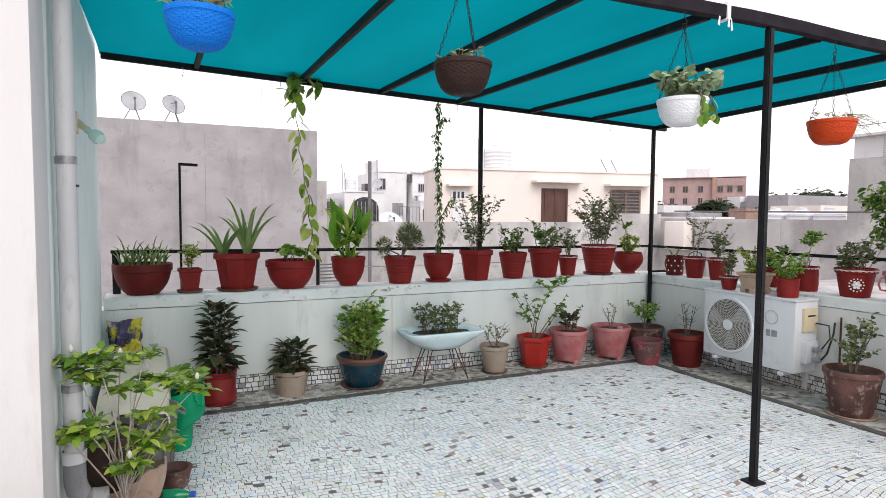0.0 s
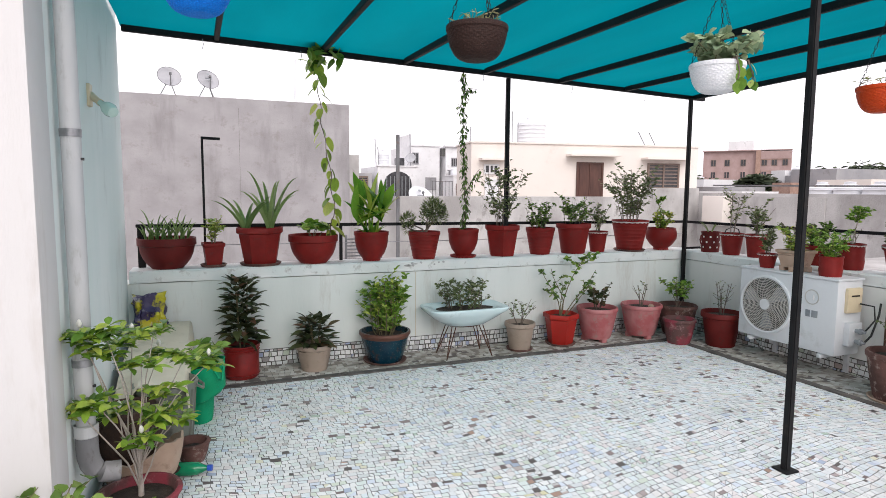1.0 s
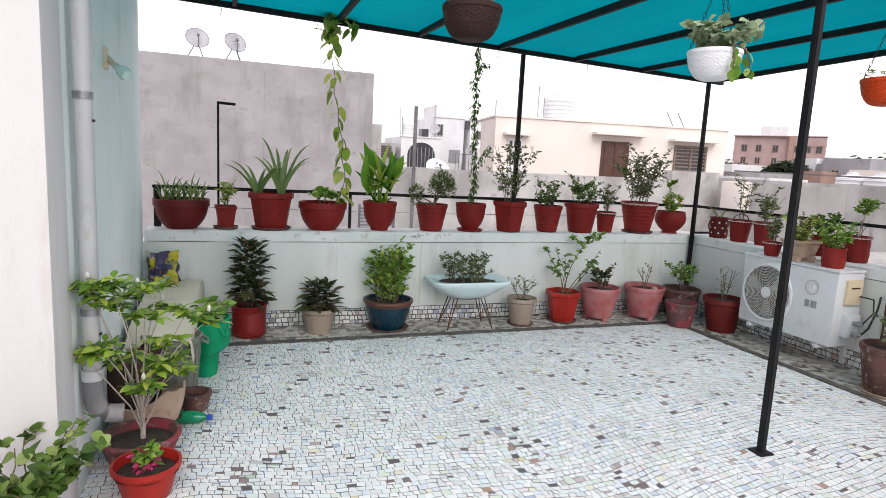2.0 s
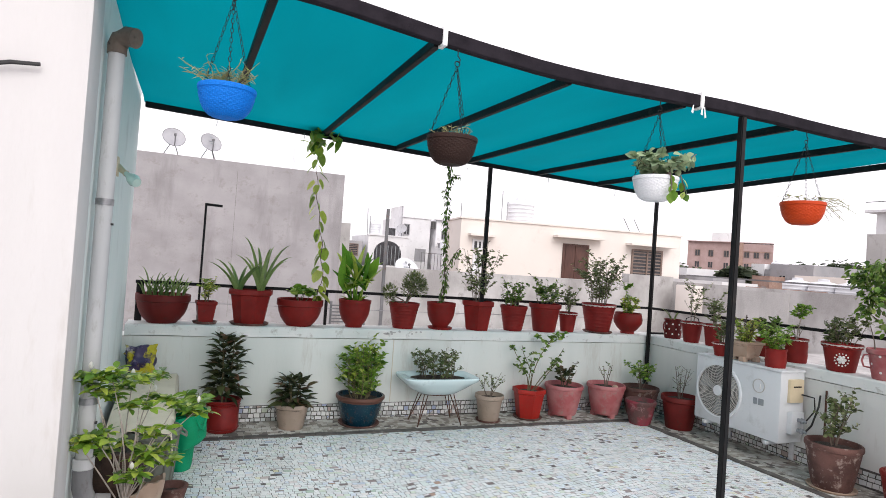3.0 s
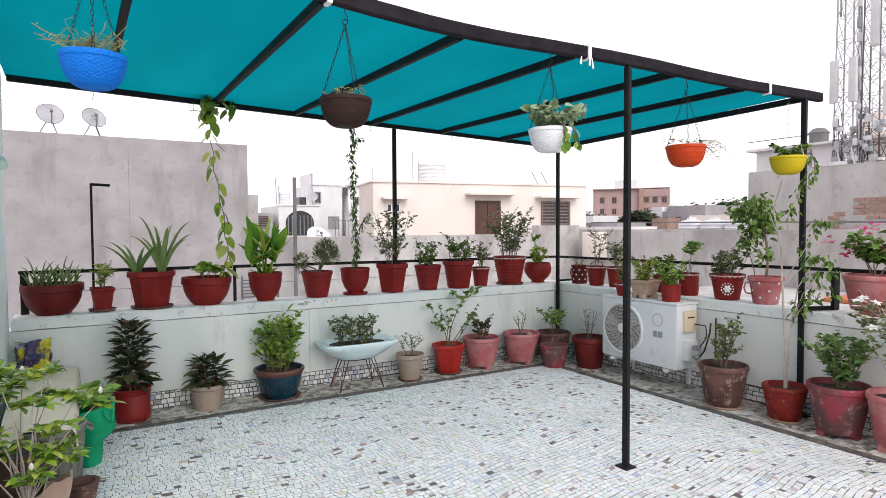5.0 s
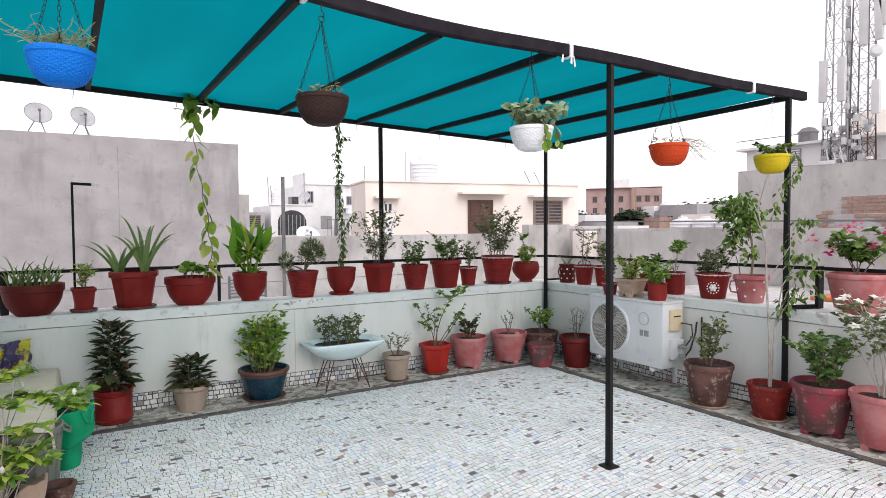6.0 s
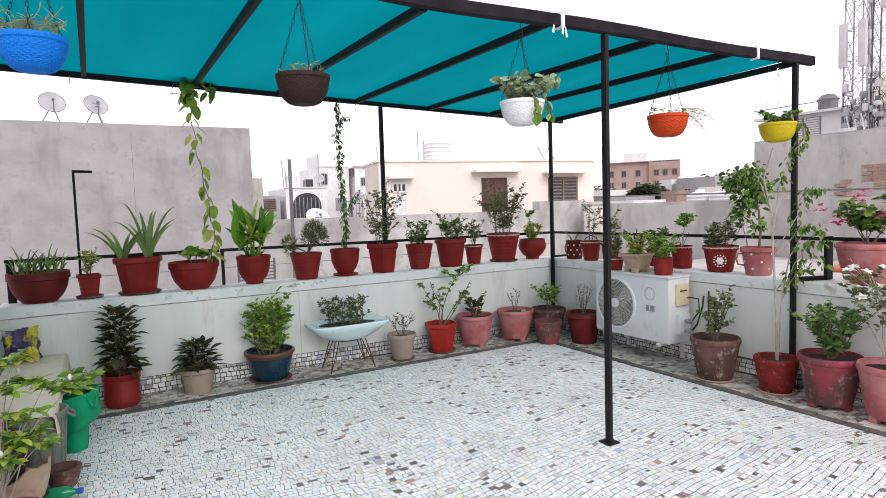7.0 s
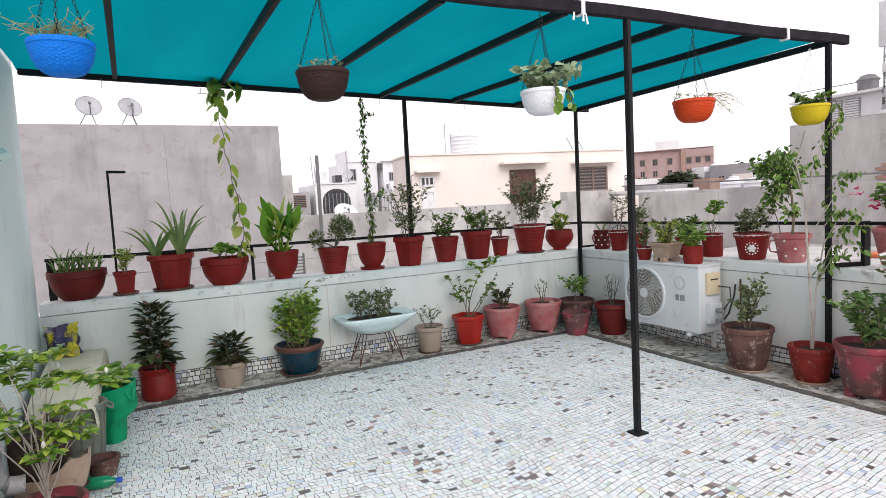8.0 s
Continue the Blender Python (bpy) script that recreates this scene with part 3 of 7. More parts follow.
# ---- pots ----
def pot_profile(kind, R, H):
    t = 0.012
    if kind == "taper":
        p = [(0, 0), (R * 0.66, 0), (R * 0.69, 0.012), (R * 0.9, H * 0.82), (R * 0.97, H * 0.84), (R, H * 0.86), (R, H * 0.985)]
    elif kind == "ribbed":
        p = [(0, 0), (R * 0.66, 0)]
        for k in range(7):
            z = 0.02 + k * (H * 0.8 - 0.02) / 6
            q = R * (0.68 + 0.25 * k / 6)
            p += [(q, z), (q + 0.005, z + 0.008), (q + 0.004, z + 0.014)]
        p += [(R * 0.96, H * 0.86), (R, H * 0.89), (R, H * 0.985)]
    elif kind == "bowl":
        p = [(0, 0), (R * 0.52, 0), (R * 0.56, H * 0.04), (R * 0.68, H * 0.15), (R * 0.81, H * 0.32), (R * 0.9, H * 0.52), (R * 0.945, H * 0.74), (R, H * 0.77), (R, H * 0.985)]
    elif kind == "round":
        p = [(0, 0), (R * 0.5, 0), (R * 0.53, H * 0.09), (R * 0.74, H * 0.24), (R * 0.9, H * 0.48), (R * 0.955, H * 0.7), (R * 0.96, H * 0.84), (R, H * 0.87), (R, H * 0.985)]
    elif kind == "ball":
        p = [(0, 0), (R * 0.5, 0), (R * 0.46, H * 0.1), (R * 0.72, H * 0.25), (R * 0.96, H * 0.5), (R, H * 0.68), (R * 0.95, H * 0.86), (R * 0.9, H * 0.95), (R * 0.92, H * 0.985)]
    elif kind == "straight":
        p = [(0, 0), (R * 0.86, 0), (R * 0.88, 0.01)]
        for k in range(5):
            z = 0.03 + k * (H - 0.06) / 4
            p += [(R * 0.9 + 0.004 * (k % 2), z)]
        p += [(R * 0.97, H * 0.95), (R, H * 0.985)]
    else:  # heavy clay tub with a thick rolled rim
        p = [(0, 0), (R * 0.64, 0), (R * 0.68, 0.015), (R * 0.78, H * 0.3), (R * 0.87, H * 0.6), (R * 0.945, H * 0.86), (R * 0.985, H * 0.88), (R, H * 0.925), (R * 0.99, H * 0.975)]
        t = 0.02
    top = p[-1][0]
    return p + [(top - t * 0.3, H), (top - t, H * 0.995), (top - t * 1.3, H * 0.9), (top - t * 1.8, H - 0.05)], top - t * 1.7


def potted(x, y, z, R, H, kind, material, label, segs=28, saucer=None, group="pots on the parapet", turn=0.0, soil=True, feet=0, wob=0.0, trim=False, dots=None, rz=0.0, squash=(1, 1), name="potted_plant", category="potted plant"):
    """An empty at the base with pot, soil and what the pot wears. Returns the empty and the height of the soil."""
    ob = thing(name, x, y, z, label, category, group, "", rz)
    lift = 0.0
    if saucer:
        q = R * 0.86
        part("saucer", lathe([(0, 0), (q * 0.9, 0), (q, 0.018), (q, 0.024), (q - 0.01, 0.024), (q * 0.86, 0.01), (0, 0.01)], 28, 0, 0, squash), M[saucer], ob)
        lift = 0.012
    if feet:
        lift = 0.035
        for k in range(feet):
            a = 2 * math.pi * k / feet + 0.5
            part("foot", boxed(R * 0.55 * math.cos(a) - 0.03, R * 0.55 * math.cos(a) + 0.03, R * 0.55 * math.sin(a) - 0.03, R * 0.55 * math.sin(a) + 0.03, 0, 0.05, bevel=0.008), M[material], ob)
    prof, inner = pot_profile(kind, R, H)
    bm = lathe(prof, segs, turn, wob, squash)
    bmesh.ops.translate(bm, verts=bm.verts, vec=(0, 0, lift))
    pot = part("pot", bm, M[material], ob, "", True)
    zs = H - 0.035 + lift
    if soil:
        sb = lathe([(inner * (1.03 if segs > 12 else 1.0), zs - 0.012), (inner * 0.7, zs), (inner * 0.35, zs + 0.004), (0, zs + 0.008)], segs, turn, 0.03, squash)
        part("soil", sb, M["soil"], ob)
    if trim:
        tb = bmesh.new()
        n = 88
        lo, hi = [], []
        for k in range(n):
            a = 2 * math.pi * k / n
            c_, s_ = math.cos(a) * (R + 0.0025), math.sin(a) * (R + 0.0025)
            lo.append(tb.verts.new((c_, s_, H * 0.925 + lift - 0.007 * abs(math.sin(11 * a)))))
            hi.append(tb.verts.new((c_, s_, H * 0.955 + lift + 0.002 * math.sin(7 * a))))
        for k in range(n):
            tb.faces.new((lo[k], lo[(k + 1) % n], hi[(k + 1) % n], hi[k]))
        bmesh.ops.solidify(tb, geom=tb.faces[:], thickness=0.003)
        bmesh.ops.recalc_face_normals(tb, faces=tb.faces)
        part("painted_trim", tb, M["white_paint"], pot, "white scalloped paint line")
    if dots:
        for row, (hz, n, off) in enumerate(dots):
            for k in range(n):
                a = 2 * math.pi * (k + off) / n
                q = R * (0.66 + 0.25 * hz / 0.82) * 1.01 if kind == "taper" else R * 0.93
                db = bmesh.new()
                bmesh.ops.create_uvsphere(db, u_segments=8, v_segments=5, radius=0.011, matrix=Matrix.Translation((q * math.cos(a), q * math.sin(a), H * hz + lift)) @ Matrix.Rotation(a, 4, "Z") @ Matrix.Diagonal((0.25, 1, 1, 1)))
                part("painted_dot", db, M["white_paint"], pot, "white painted dot")
    return ob, zs


def handle_on(ob, R, H, side, material):
    pts = [(side * R * 0.9, 0, H * 0.85), (side * (R + 0.03), 0, H * 0.83), (side * (R + 0.045), 0, H * 0.62), (side * (R + 0.03), 0, H * 0.42), (side * R * 0.82, 0, H * 0.38)]
    part("handle", tubed(pts, 0.008, 0.008, 6), M[material], ob)


# ---- terrace shell ----
PX0, PX1 = -0.17, 5.66      # inner faces of the house wall and the side parapet
PY1, TOP = 5.83, 0.905      # inner face of the rear parapet, height of its cap
YB = -3.2                   # terrace edge behind the camera


def setting(name, bm, material, label, category, smooth=False):
    return single(name, bm, material, label, category, "", "structure", smooth)


floor = setting("floor", boxed(-3.5, PX1 + 0.3, YB, PY1 + 0.3, -0.25, 0.0), M["grout"], "terrace floor of broken white tile chips in dark grout", "floor")
wall_north = setting("wall_north", boxed(-0.6, PX1 + 0.3, PY1, PY1 + 0.29, -0.25, TOP - 0.106), M["parapet"], "pale green limewashed rear parapet wall", "wall")
wall_east = setting("wall_east", boxed(PX1, PX1 + 0.29, YB, PY1 - 0.002, -0.25, TOP - 0.106), M["parapet_side"], "faded cream limewashed side parapet wall", "wall")


def cap_mesh(a, b, axis):
    """A cap course with a worn, slightly wandering arris."""
    bm = bmesh.new()
    n = 70
    sec = [(-0.006, TOP - 0.099), (-0.008, TOP - 0.012), (0.003, TOP), (0.3, TOP + 0.002), (0.306, TOP - 0.099)]
    rows = []
    for i in range(n + 1):
        t = a + (b - a) * i / n
        w = 0.004 * noise.noise(Vector((t * 3, axis * 7.0, 0))) + 0.003 * noise.noise(Vector((t * 11, axis * 3.0, 4)))
        rows.append([bm.verts.new((t, PY1 + o + w, z + w * 0.8)) if axis == 0 else bm.verts.new((PX1 + o + w, t, z + w * 0.8)) for o, z in sec])
    for p, q in zip(rows, rows[1:]):
        for k in range(4):
            bm.faces.new((p[k], q[k], q[k + 1], p[k + 1]))
        bm.faces.new((p[4], q[4], q[0], p[0]))
    bm.faces.new(rows[0])
    bm.faces.new(rows[-1])
    bmesh.ops.recalc_face_normals(bm, faces=bm.faces)
    return bm


cap_n = part("cap", cap_mesh(-0.17, PX1 + 0.3, 0), M["cap"], wall_north, "whitewashed cap course with chipped edge")
cap_e = part("cap", cap_mesh(YB, PY1 - 0.02, 1), M["cap"], wall_east, "whitewashed cap course with chipped edge")
# faint plaster seams where the wall bays meet
for xs in (0.55, 2.32, 4.1):
    part("seam", boxed(xs - 0.004, xs + 0.004, PY1 - 0.003, PY1 + 0.01, 0.16, TOP - 0.11), M["sheet" if xs == 2.32 else "cap"], wall_north)
pr0 = random.Random(41)
for xs, ln, n in ((2.42, 0.2, 9), (4.4, 0.3, 2)):
    for k in range(n):
        x0 = xs + pr0.uniform(-ln, ln)
        z0 = TOP - pr0.uniform(0.012, 0.05)
        w, h = pr0.uniform(0.008, 0.05), pr0.uniform(0.004, 0.016)
        cb0 = bmesh.new()
        ring = [cb0.verts.new((x0 + w * math.cos(a) * pr0.uniform(0.6, 1), PY1 - 0.0145, z0 + h * math.sin(a) * pr0.uniform(0.6, 1))) for a in [math.pi * q / 4 for q in range(8)]]
        f0 = cb0.faces.new(ring)
        ex = bmesh.ops.extrude_face_region(cb0, geom=[f0])
        bmesh.ops.translate(cb0, verts=[v for v in ex["geom"] if isinstance(v, bmesh.types.BMVert)], vec=(0, 0.012, 0))
        bmesh.ops.recalc_face_normals(cb0, faces=cb0.faces)
        part("flaked_patch", cb0, M["concrete_b"], cap_n, "bare grey patch where paint flaked", smooth=False)

setting("wall_south", boxed(-3.5, PX1 + 0.29, YB - 0.2, YB - 0.002, -0.25, TOP), M["parapet"], "pale green limewashed parapet at the terrace end", "wall")
setting("wall_west", boxed(-3.7, -3.502, YB - 0.2, 3.1, -0.25, TOP), M["parapet"], "pale green limewashed parapet beside the house", "wall")

house = thing("house_wall", 0, 0, 0, "white limewashed house corner beside the terrace", "wall", "", "structure")
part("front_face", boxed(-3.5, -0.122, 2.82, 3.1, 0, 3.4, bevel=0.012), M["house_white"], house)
sf = boxed(PX0 - 0.25, PX0, 3.1, PY1 + 0.02, 0, 2.95)
for v in sf.verts:
    if v.co.x > PX0 - 0.1:
        v.co.x = -0.125 if v.co.y < 4 else -0.185
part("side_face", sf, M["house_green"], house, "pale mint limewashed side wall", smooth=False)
bar = bmesh.new()
tube(bar, [(-0.50, 2.84, 2.29), (-0.50, 2.79, 2.29)], 0.012)
tube(bar, [(-0.50, 2.79, 2.29), (-0.39, 2.785, 2.32), (-0.29, 2.79, 2.33)], 0.01, 0.008)
part("cable_bar", bar, M["rubber"], house, "black cable stub on the wall")

# dark stone strip that bounds the mosaic
strip = thing("floor_strip", 0, 0, 0, "dark stone strip bordering the tile mosaic", "border", "", "structure")
for k in range(26):
    x0 = PX0 + k * 0.205
    if x0 < 5.02:
        part("slab", boxed(x0 + 0.003, min(5.08, x0 + 0.2), 5.3, 5.375, -0.01, 0.007 + 0.002 * (k % 3), bevel=0.002), M["stone_strip"], strip, smooth=False)
for k in range(42):
    y0 = 5.29 - k * 0.205
    if y0 > YB + 0.2:
        part("slab", boxed(5.05, 5.125, y0 - 0.2, y0 - 0.003, -0.01, 0.007 + 0.002 * (k % 3), bevel=0.002), M["stone_strip"], strip, smooth=False)

# ---- drain pipe, bulb ----
drain = thing("drain_pipe", -0.074, 3.215, 0, "grey plastic drain pipe strapped to the house wall", "pipe")
part("pipe", tubed([(0, 0, 0.48), (0, 0, 1.0), (0, 0, 2.0), (0, 0, 2.58)], 0.038, 0.038, 24), M["pipe"], drain)
part("elbow", tubed([(0, 0, 0.56), (0, 0, 0.48), (0.002, 0, 0.44), (0.01, 0.002, 0.405), (0.026, 0.006, 0.375), (0.05, 0.012, 0.358), (0.08, 0.019, 0.35), (0.12, 0.026, 0.346)], 0.044, 0.044, 24), M["pipe_old"], drain, "stained grey elbow joint near the floor")
# the elbow end is closed; this black disc paints the shade inside it
part("mouth", tubed([(0.1195, 0.026, 0.346), (0.1215, 0.0263, 0.346)], 0.037, 0.037, 20), M["rubber"], drain, "black disc for the shaded hollow of the pipe")
part("collar", lathe([(0.044, 0.53), (0.048, 0.535), (0.048, 0.58), (0.044, 0.585)], 24), M["pipe"], drain)
part("top_elbow", tubed([(0, 0, 2.54), (0, 0, 2.58), (0.012, -0.01, 2.61), (0.045, -0.035, 2.625), (0.085, -0.06, 2.615)], 0.044, 0.048, 20), M["pipe_brown"], drain, "rust-stained brown bend under the net")
for zc in (0.86, 1.82):
    part("clamp", lathe([(0.0385, zc - 0.02), (0.041, zc - 0.02), (0.041, zc + 0.012), (0.0385, zc + 0.012)], 24), M["steel"], drain, "steel strap")
    part("clamp_bolt", boxed(0.03, 0.046, -0.016, 0.0, zc - 0.115, zc - 0.104, bevel=0.002), M["rubber"], drain, "dark strap bolt")

lamp = thing("wall_bulb", -0.15, 4.16, 2.095, "frosted bulb in an angled holder on the house wall", "lamp")
part("plate", boxed(-0.004, 0.02, -0.04, 0.04, -0.06, 0.06, bevel=0.006), M["cream_cover"], lamp)
hold = lathe([(0, 0), (0.022, 0), (0.02, 0.03), (0.016, 0.08), (0.02, 0.1), (0, 0.1)], 16)
bmesh.ops.transform(hold, matrix=pose(0.015, 0, 0, 0, 117, -52), verts=hold.verts)
part("holder", hold, M["cream_cover"], lamp)
glass = lathe([(0, 0.1), (0.016, 0.1), (0.018, 0.13), (0.034, 0.17), (0.038, 0.2), (0.028, 0.23), (0, 0.24)], 18)
bmesh.ops.transform(glass, matrix=pose(0.015, 0, 0, 0, 117, -52), verts=glass.verts)
part("bulb", glass, M["glass_bulb"], lamp, "pale green frosted glass bulb")

# ---- pergola with shade net ----
def z_front(x):
    """Upper edge of the front beam: a slack bar that climbs to the house and sags between its posts."""
    rise = 0.1 * ((2.2 - x) / 1.3) ** 1.5 if 0.9 < x < 2.2 else (0.1 + 0.05 * (0.9 - x) if x <= 0.9 else 0.0)
    return 2.752 + rise + (0.007 * math.cos((x - 3.47) * 2.62) if x > 2.2 else -0.007 * min(1.0, x / 2.2))


def z_back(x):
    return 2.893 - 0.034 * x


def bent_beam(fn, x0, x1, y, w, h, n=40):
    """A bar along x that follows fn, with eased edges."""
    bm = bmesh.new()
    e = 0.006
    sec = [(-w / 2, -h / 2 + e), (-w / 2, h / 2 - e), (-w / 2 + e, h / 2), (w / 2 - e, h / 2), (w / 2, h / 2 - e), (w / 2, -h / 2 + e), (w / 2 - e, -h / 2), (-w / 2 + e, -h / 2)]
    rows = []
    for i in range(n + 1):
        x = x0 + (x1 - x0) * i / n
        k = 0.0025 * noise.noise(Vector((x * 6, y, 0)))
        rows.append([bm.verts.new((x, y + a * (1 + 14 * k), fn(x) + b + k)) for a, b in sec])
    for p, q in zip(rows, rows[1:]):
        for k in range(8):
            bm.faces.new((p[k], q[k], q[(k + 1) % 8], p[(k + 1) % 8]))
    bm.faces.new(rows[0])
    bm.faces.new(rows[-1])
    bmesh.ops.recalc_face_normals(bm, faces=bm.faces)
    return bm


YF, YR, XE = 2.69, 5.86, 5.68
pergola = thing("pergola", 0, 0, 0, "black steel pergola frame over the terrace", "pergola")
part("front_beam", bent_beam(lambda x: z_front(x) - 0.03, PX0 + 0.06, XE + 0.16, YF, 0.05, 0.074), M["wrap"], pergola, "cloth-wrapped front beam")
part("rear_beam", beam(bmesh.new(), (PX0 + 0.02, YR, z_back(0) - 0.03), (XE + 0.2, YR, z_back(XE) - 0.03), 0.045, 0.06, 0.005), M["black"], pergola)
RAFTERS = ((0.6, 0.56), (1.405, 1.44), (2.2, 2.215), (3.035, 3.045), (3.985, 3.91), (4.8, 4.745), (XE, XE + 0.03))
for xa, xb in RAFTERS:
    part("rafter", beam(bmesh.new(), (xa, YF + 0.03, z_front(xa) - 0.045), (xb, YR - 0.024, z_back(xb) - 0.03), 0.04, 0.05, 0.004), M["black"], pergola)


def post(x, y, z0, z1, w=0.041):
    part("post", beam(bmesh.new(), (x, y, z0), (x, y, z1), w, w, 0.006), M["black"], pergola)


post(3.49, YF, 0, z_front(3.49) - 0.068)
post(5.6, YF, 0, z_front(5.6) - 0.068)
post(5.61, 5.78, 0, z_back(5.6) - 0.05)
post(3.36, 5.95, TOP, z_back(3.36) - 0.04)
part("foot_plate", boxed(3.44, 3.54, 2.64, 2.74, 0.0, 0.012, bevel=0.003), M["black"], pergola)
part("foot_plate", boxed(5.53, 5.67 - 0.02, 2.62, 2.76, 0.0, 0.012, bevel=0.003), M["black"], pergola)

nb = bmesh.new()
NX, NY = 60, 34
grid = []
for i in range(NX + 1):
    x = PX0 + 0.01 + (XE + 0.05 - PX0) * i / NX
    col = []
    for j in range(NY + 1):
        t = j / NY
        y = YF - 0.005 + (YR + 0.03 - YF) * t
        ph = min(abs(x - a - (b - a) * t) for a, b in ((-0.1, -0.1),) + RAFTERS)
        sag = 0.03 * min(1, ph / 0.4) * math.sin(math.pi * t)
        z = z_front(x) * (1 - t) + z_back(x) * t + 0.003 - sag + 0.004 * noise.noise(Vector((x * 1.5, y * 1.5, 0)))
        col.append(nb.verts.new((x, y, z if 0 < j < NY - 1 else (z - 0.004 if j == 0 else z - 0.012 * (j - NY + 2)))))
    grid.append(col)
for i in range(NX):
    for j in range(NY):
        nb.faces.new((grid[i][j], grid[i + 1][j], grid[i + 1][j + 1], grid[i][j + 1]))
shade = thing("shade_net", 0, 0, 0, "turquoise shade net stretched over the pergola", "shade net")
part("cloth", nb, M["net"], shade)
part("hem", tubed([(PX0 + 0.02, YR + 0.03, z_back(0) - 0.006), (3, YR + 0.03, z_back(3) - 0.006), (XE + 0.04, YR + 0.03, z_back(XE) - 0.006)], 0.006, 0.006, 6), M["net"], shade, "stitched turquoise hem cord")

for k, xt in enumerate((1.42, 3.12, 5.06)):
    tie = thing("cloth_tie", xt, YF, z_front(xt) - 0.03, "white cloth strip tied round the beam", "tie", "cloth ties on the beam")
    part("band", boxed(-0.013, 0.013, -0.034, 0.034, -0.048, 0.052, bevel=0.006), M["tie"], tie)
    if k == 1:
        for dx, ry, ln in ((-0.075, 14, 0.05), (0.012, -24, 0.065), (-0.004, 8, 0.05)):
            tb = boxed(-0.009, 0.009, -0.0015, 0.0015, -ln, 0.0, bevel=0.001)
            for v in tb.verts:
                v.co.x *= 0.5 + 0.7 * min(1.0, -v.co.z / ln)
                v.co.y += 0.008 * math.sin(v.co.z * 60)
            bmesh.ops.transform(tb, matrix=pose(dx, -0.034, -0.04, 0, ry, 15), verts=tb.verts)
            part("tail", tb, M["tie"], tie)

# thin wire ends hanging at the rear edge
for xw in (0.45, 1.25, 3.02, 4.05, 5.0):
    single("wire_end", tubed([(xw, YR - 0.03, z_back(xw) - 0.055), (xw + 0.006, YR - 0.03, z_back(xw) - 0.1), (xw - 0.004, YR - 0.03, z_back(xw) - 0.14)], 0.003, 0.002, 5), M["steel"], "thin wire end hanging from the rear beam", "wire", "wire ends")

# ---- railing on the parapet ----
rail = thing("railing", 0, 0, 0, "black pipe railing along the parapet", "railing")
part("top_rail", beam(bmesh.new(), (PX0 + 0.04, 6.08, 1.265), (5.86, 6.08, 1.225), 0.03, 0.03, 0.004), M["black"], rail)
part("top_rail", beam(bmesh.new(), (5.88, 6.08, 1.225), (5.88, YB, 1.29), 0.03, 0.03, 0.004), M["black"], rail)
part("wire", tubed([(PX0 + 0.04, 6.08, 1.09), (2.5, 6.08, 1.07), (5.86, 6.08, 1.08)], 0.0035, 0.0035, 5), M["steel"], rail)
for xp, w in ((-0.09, 0.06), (1.64, 0.028), (3.9, 0.028), (5.88, 0.03)):
    part("rail_post", beam(bmesh.new(), (xp, 6.08, TOP), (xp, 6.08, 1.25), w, 0.03, 0.003), M["black"], rail)
for yp, w in ((4.4, 0.028), (2.56, 0.09), (0.6, 0.03)):
    part("rail_post", beam(bmesh.new(), (5.88, yp, TOP), (5.88, yp, 1.27), w, 0.03, 0.003), M["black"], rail)
part("bracket", beam(bmesh.new(), (5.64, 2.66, TOP + 0.02), (5.88, 2.56, TOP + 0.02), 0.04, 0.035, 0.003), M["black"], rail)
part("bracket", beam(bmesh.new(), (5.64, 5.78, TOP + 0.03), (5.88, 5.78, TOP + 0.03), 0.025, 0.025, 0.003), M["black"], rail)

arm = thing("lamp_arm", 0.42, 6.12, TOP, "thin black steel arm with a short bent top", "pole")
part("pole", beam(bmesh.new(), (0, 0, 0), (0, 0, 1.13), 0.02, 0.02, 0.003), M["black"], arm)
part("arm", beam(bmesh.new(), (-0.01, 0, 1.13), (0.15, 0, 1.125), 0.024, 0.024, 0.003), M["black"], arm)


# ---- outdoor unit of the air conditioner ----
AX, AY0, AY1, AZ0, AZ1 = 5.3, 3.71, 4.69, 0.215, 0.875
ac = thing("air_conditioner", AX, AY0, AZ0, "off-white outdoor air conditioner unit bracketed to the parapet", "air conditioner")
W, HH, D = AY1 - AY0, AZ1 - AZ0, 0.31
part("body", boxed(0, D, 0, W, 0, HH - 0.02, bevel=0.018), M["ac_white"], ac)
part("lid", boxed(-0.006, D + 0.006, -0.006, W + 0.006, HH - 0.022, HH, bevel=0.009), M["ac_white"], ac)
cy, cz, FR = W - 0.30, HH * 0.5, 0.262


def facing(bm, y, z, x=0.0):
    """Turn a shape about z so that it faces the terrace (-x)."""
    bmesh.ops.transform(bm, matrix=Matrix.Translation((x, y, z)) @ Matrix.Rotation(radians(-90), 4, "Y"), verts=bm.verts)
    return bm


# flat dark disc on the body: its colour stands for shade in the fan recess
part("fan_well", facing(lathe([(0, 0.003), (FR * 0.96, 0.003), (FR * 0.96, 0.005), (0, 0.005)], 40), cy, cz), M["ac_dark"], ac)
part("fan_ring", facing(lathe([(FR * 0.95, 0.0), (FR * 1.06, 0.0), (FR * 1.05, 0.016), (FR * 1.0, 0.02), (FR * 0.95, 0.014)], 48), cy, cz), M["ac_white"], ac)
gb = bmesh.new()
for k in range(1, 14):
    q = 0.05 + (FR * 0.95 - 0.05) * k / 13.5
    pts = [(-0.014 - 0.004 * (1 - q / FR), cy + q * math.cos(a), cz + q * math.sin(a)) for a in [2 * math.pi * i / 40 for i in range(41)]]
    tube(gb, pts, 0.003, 0.003, 4)
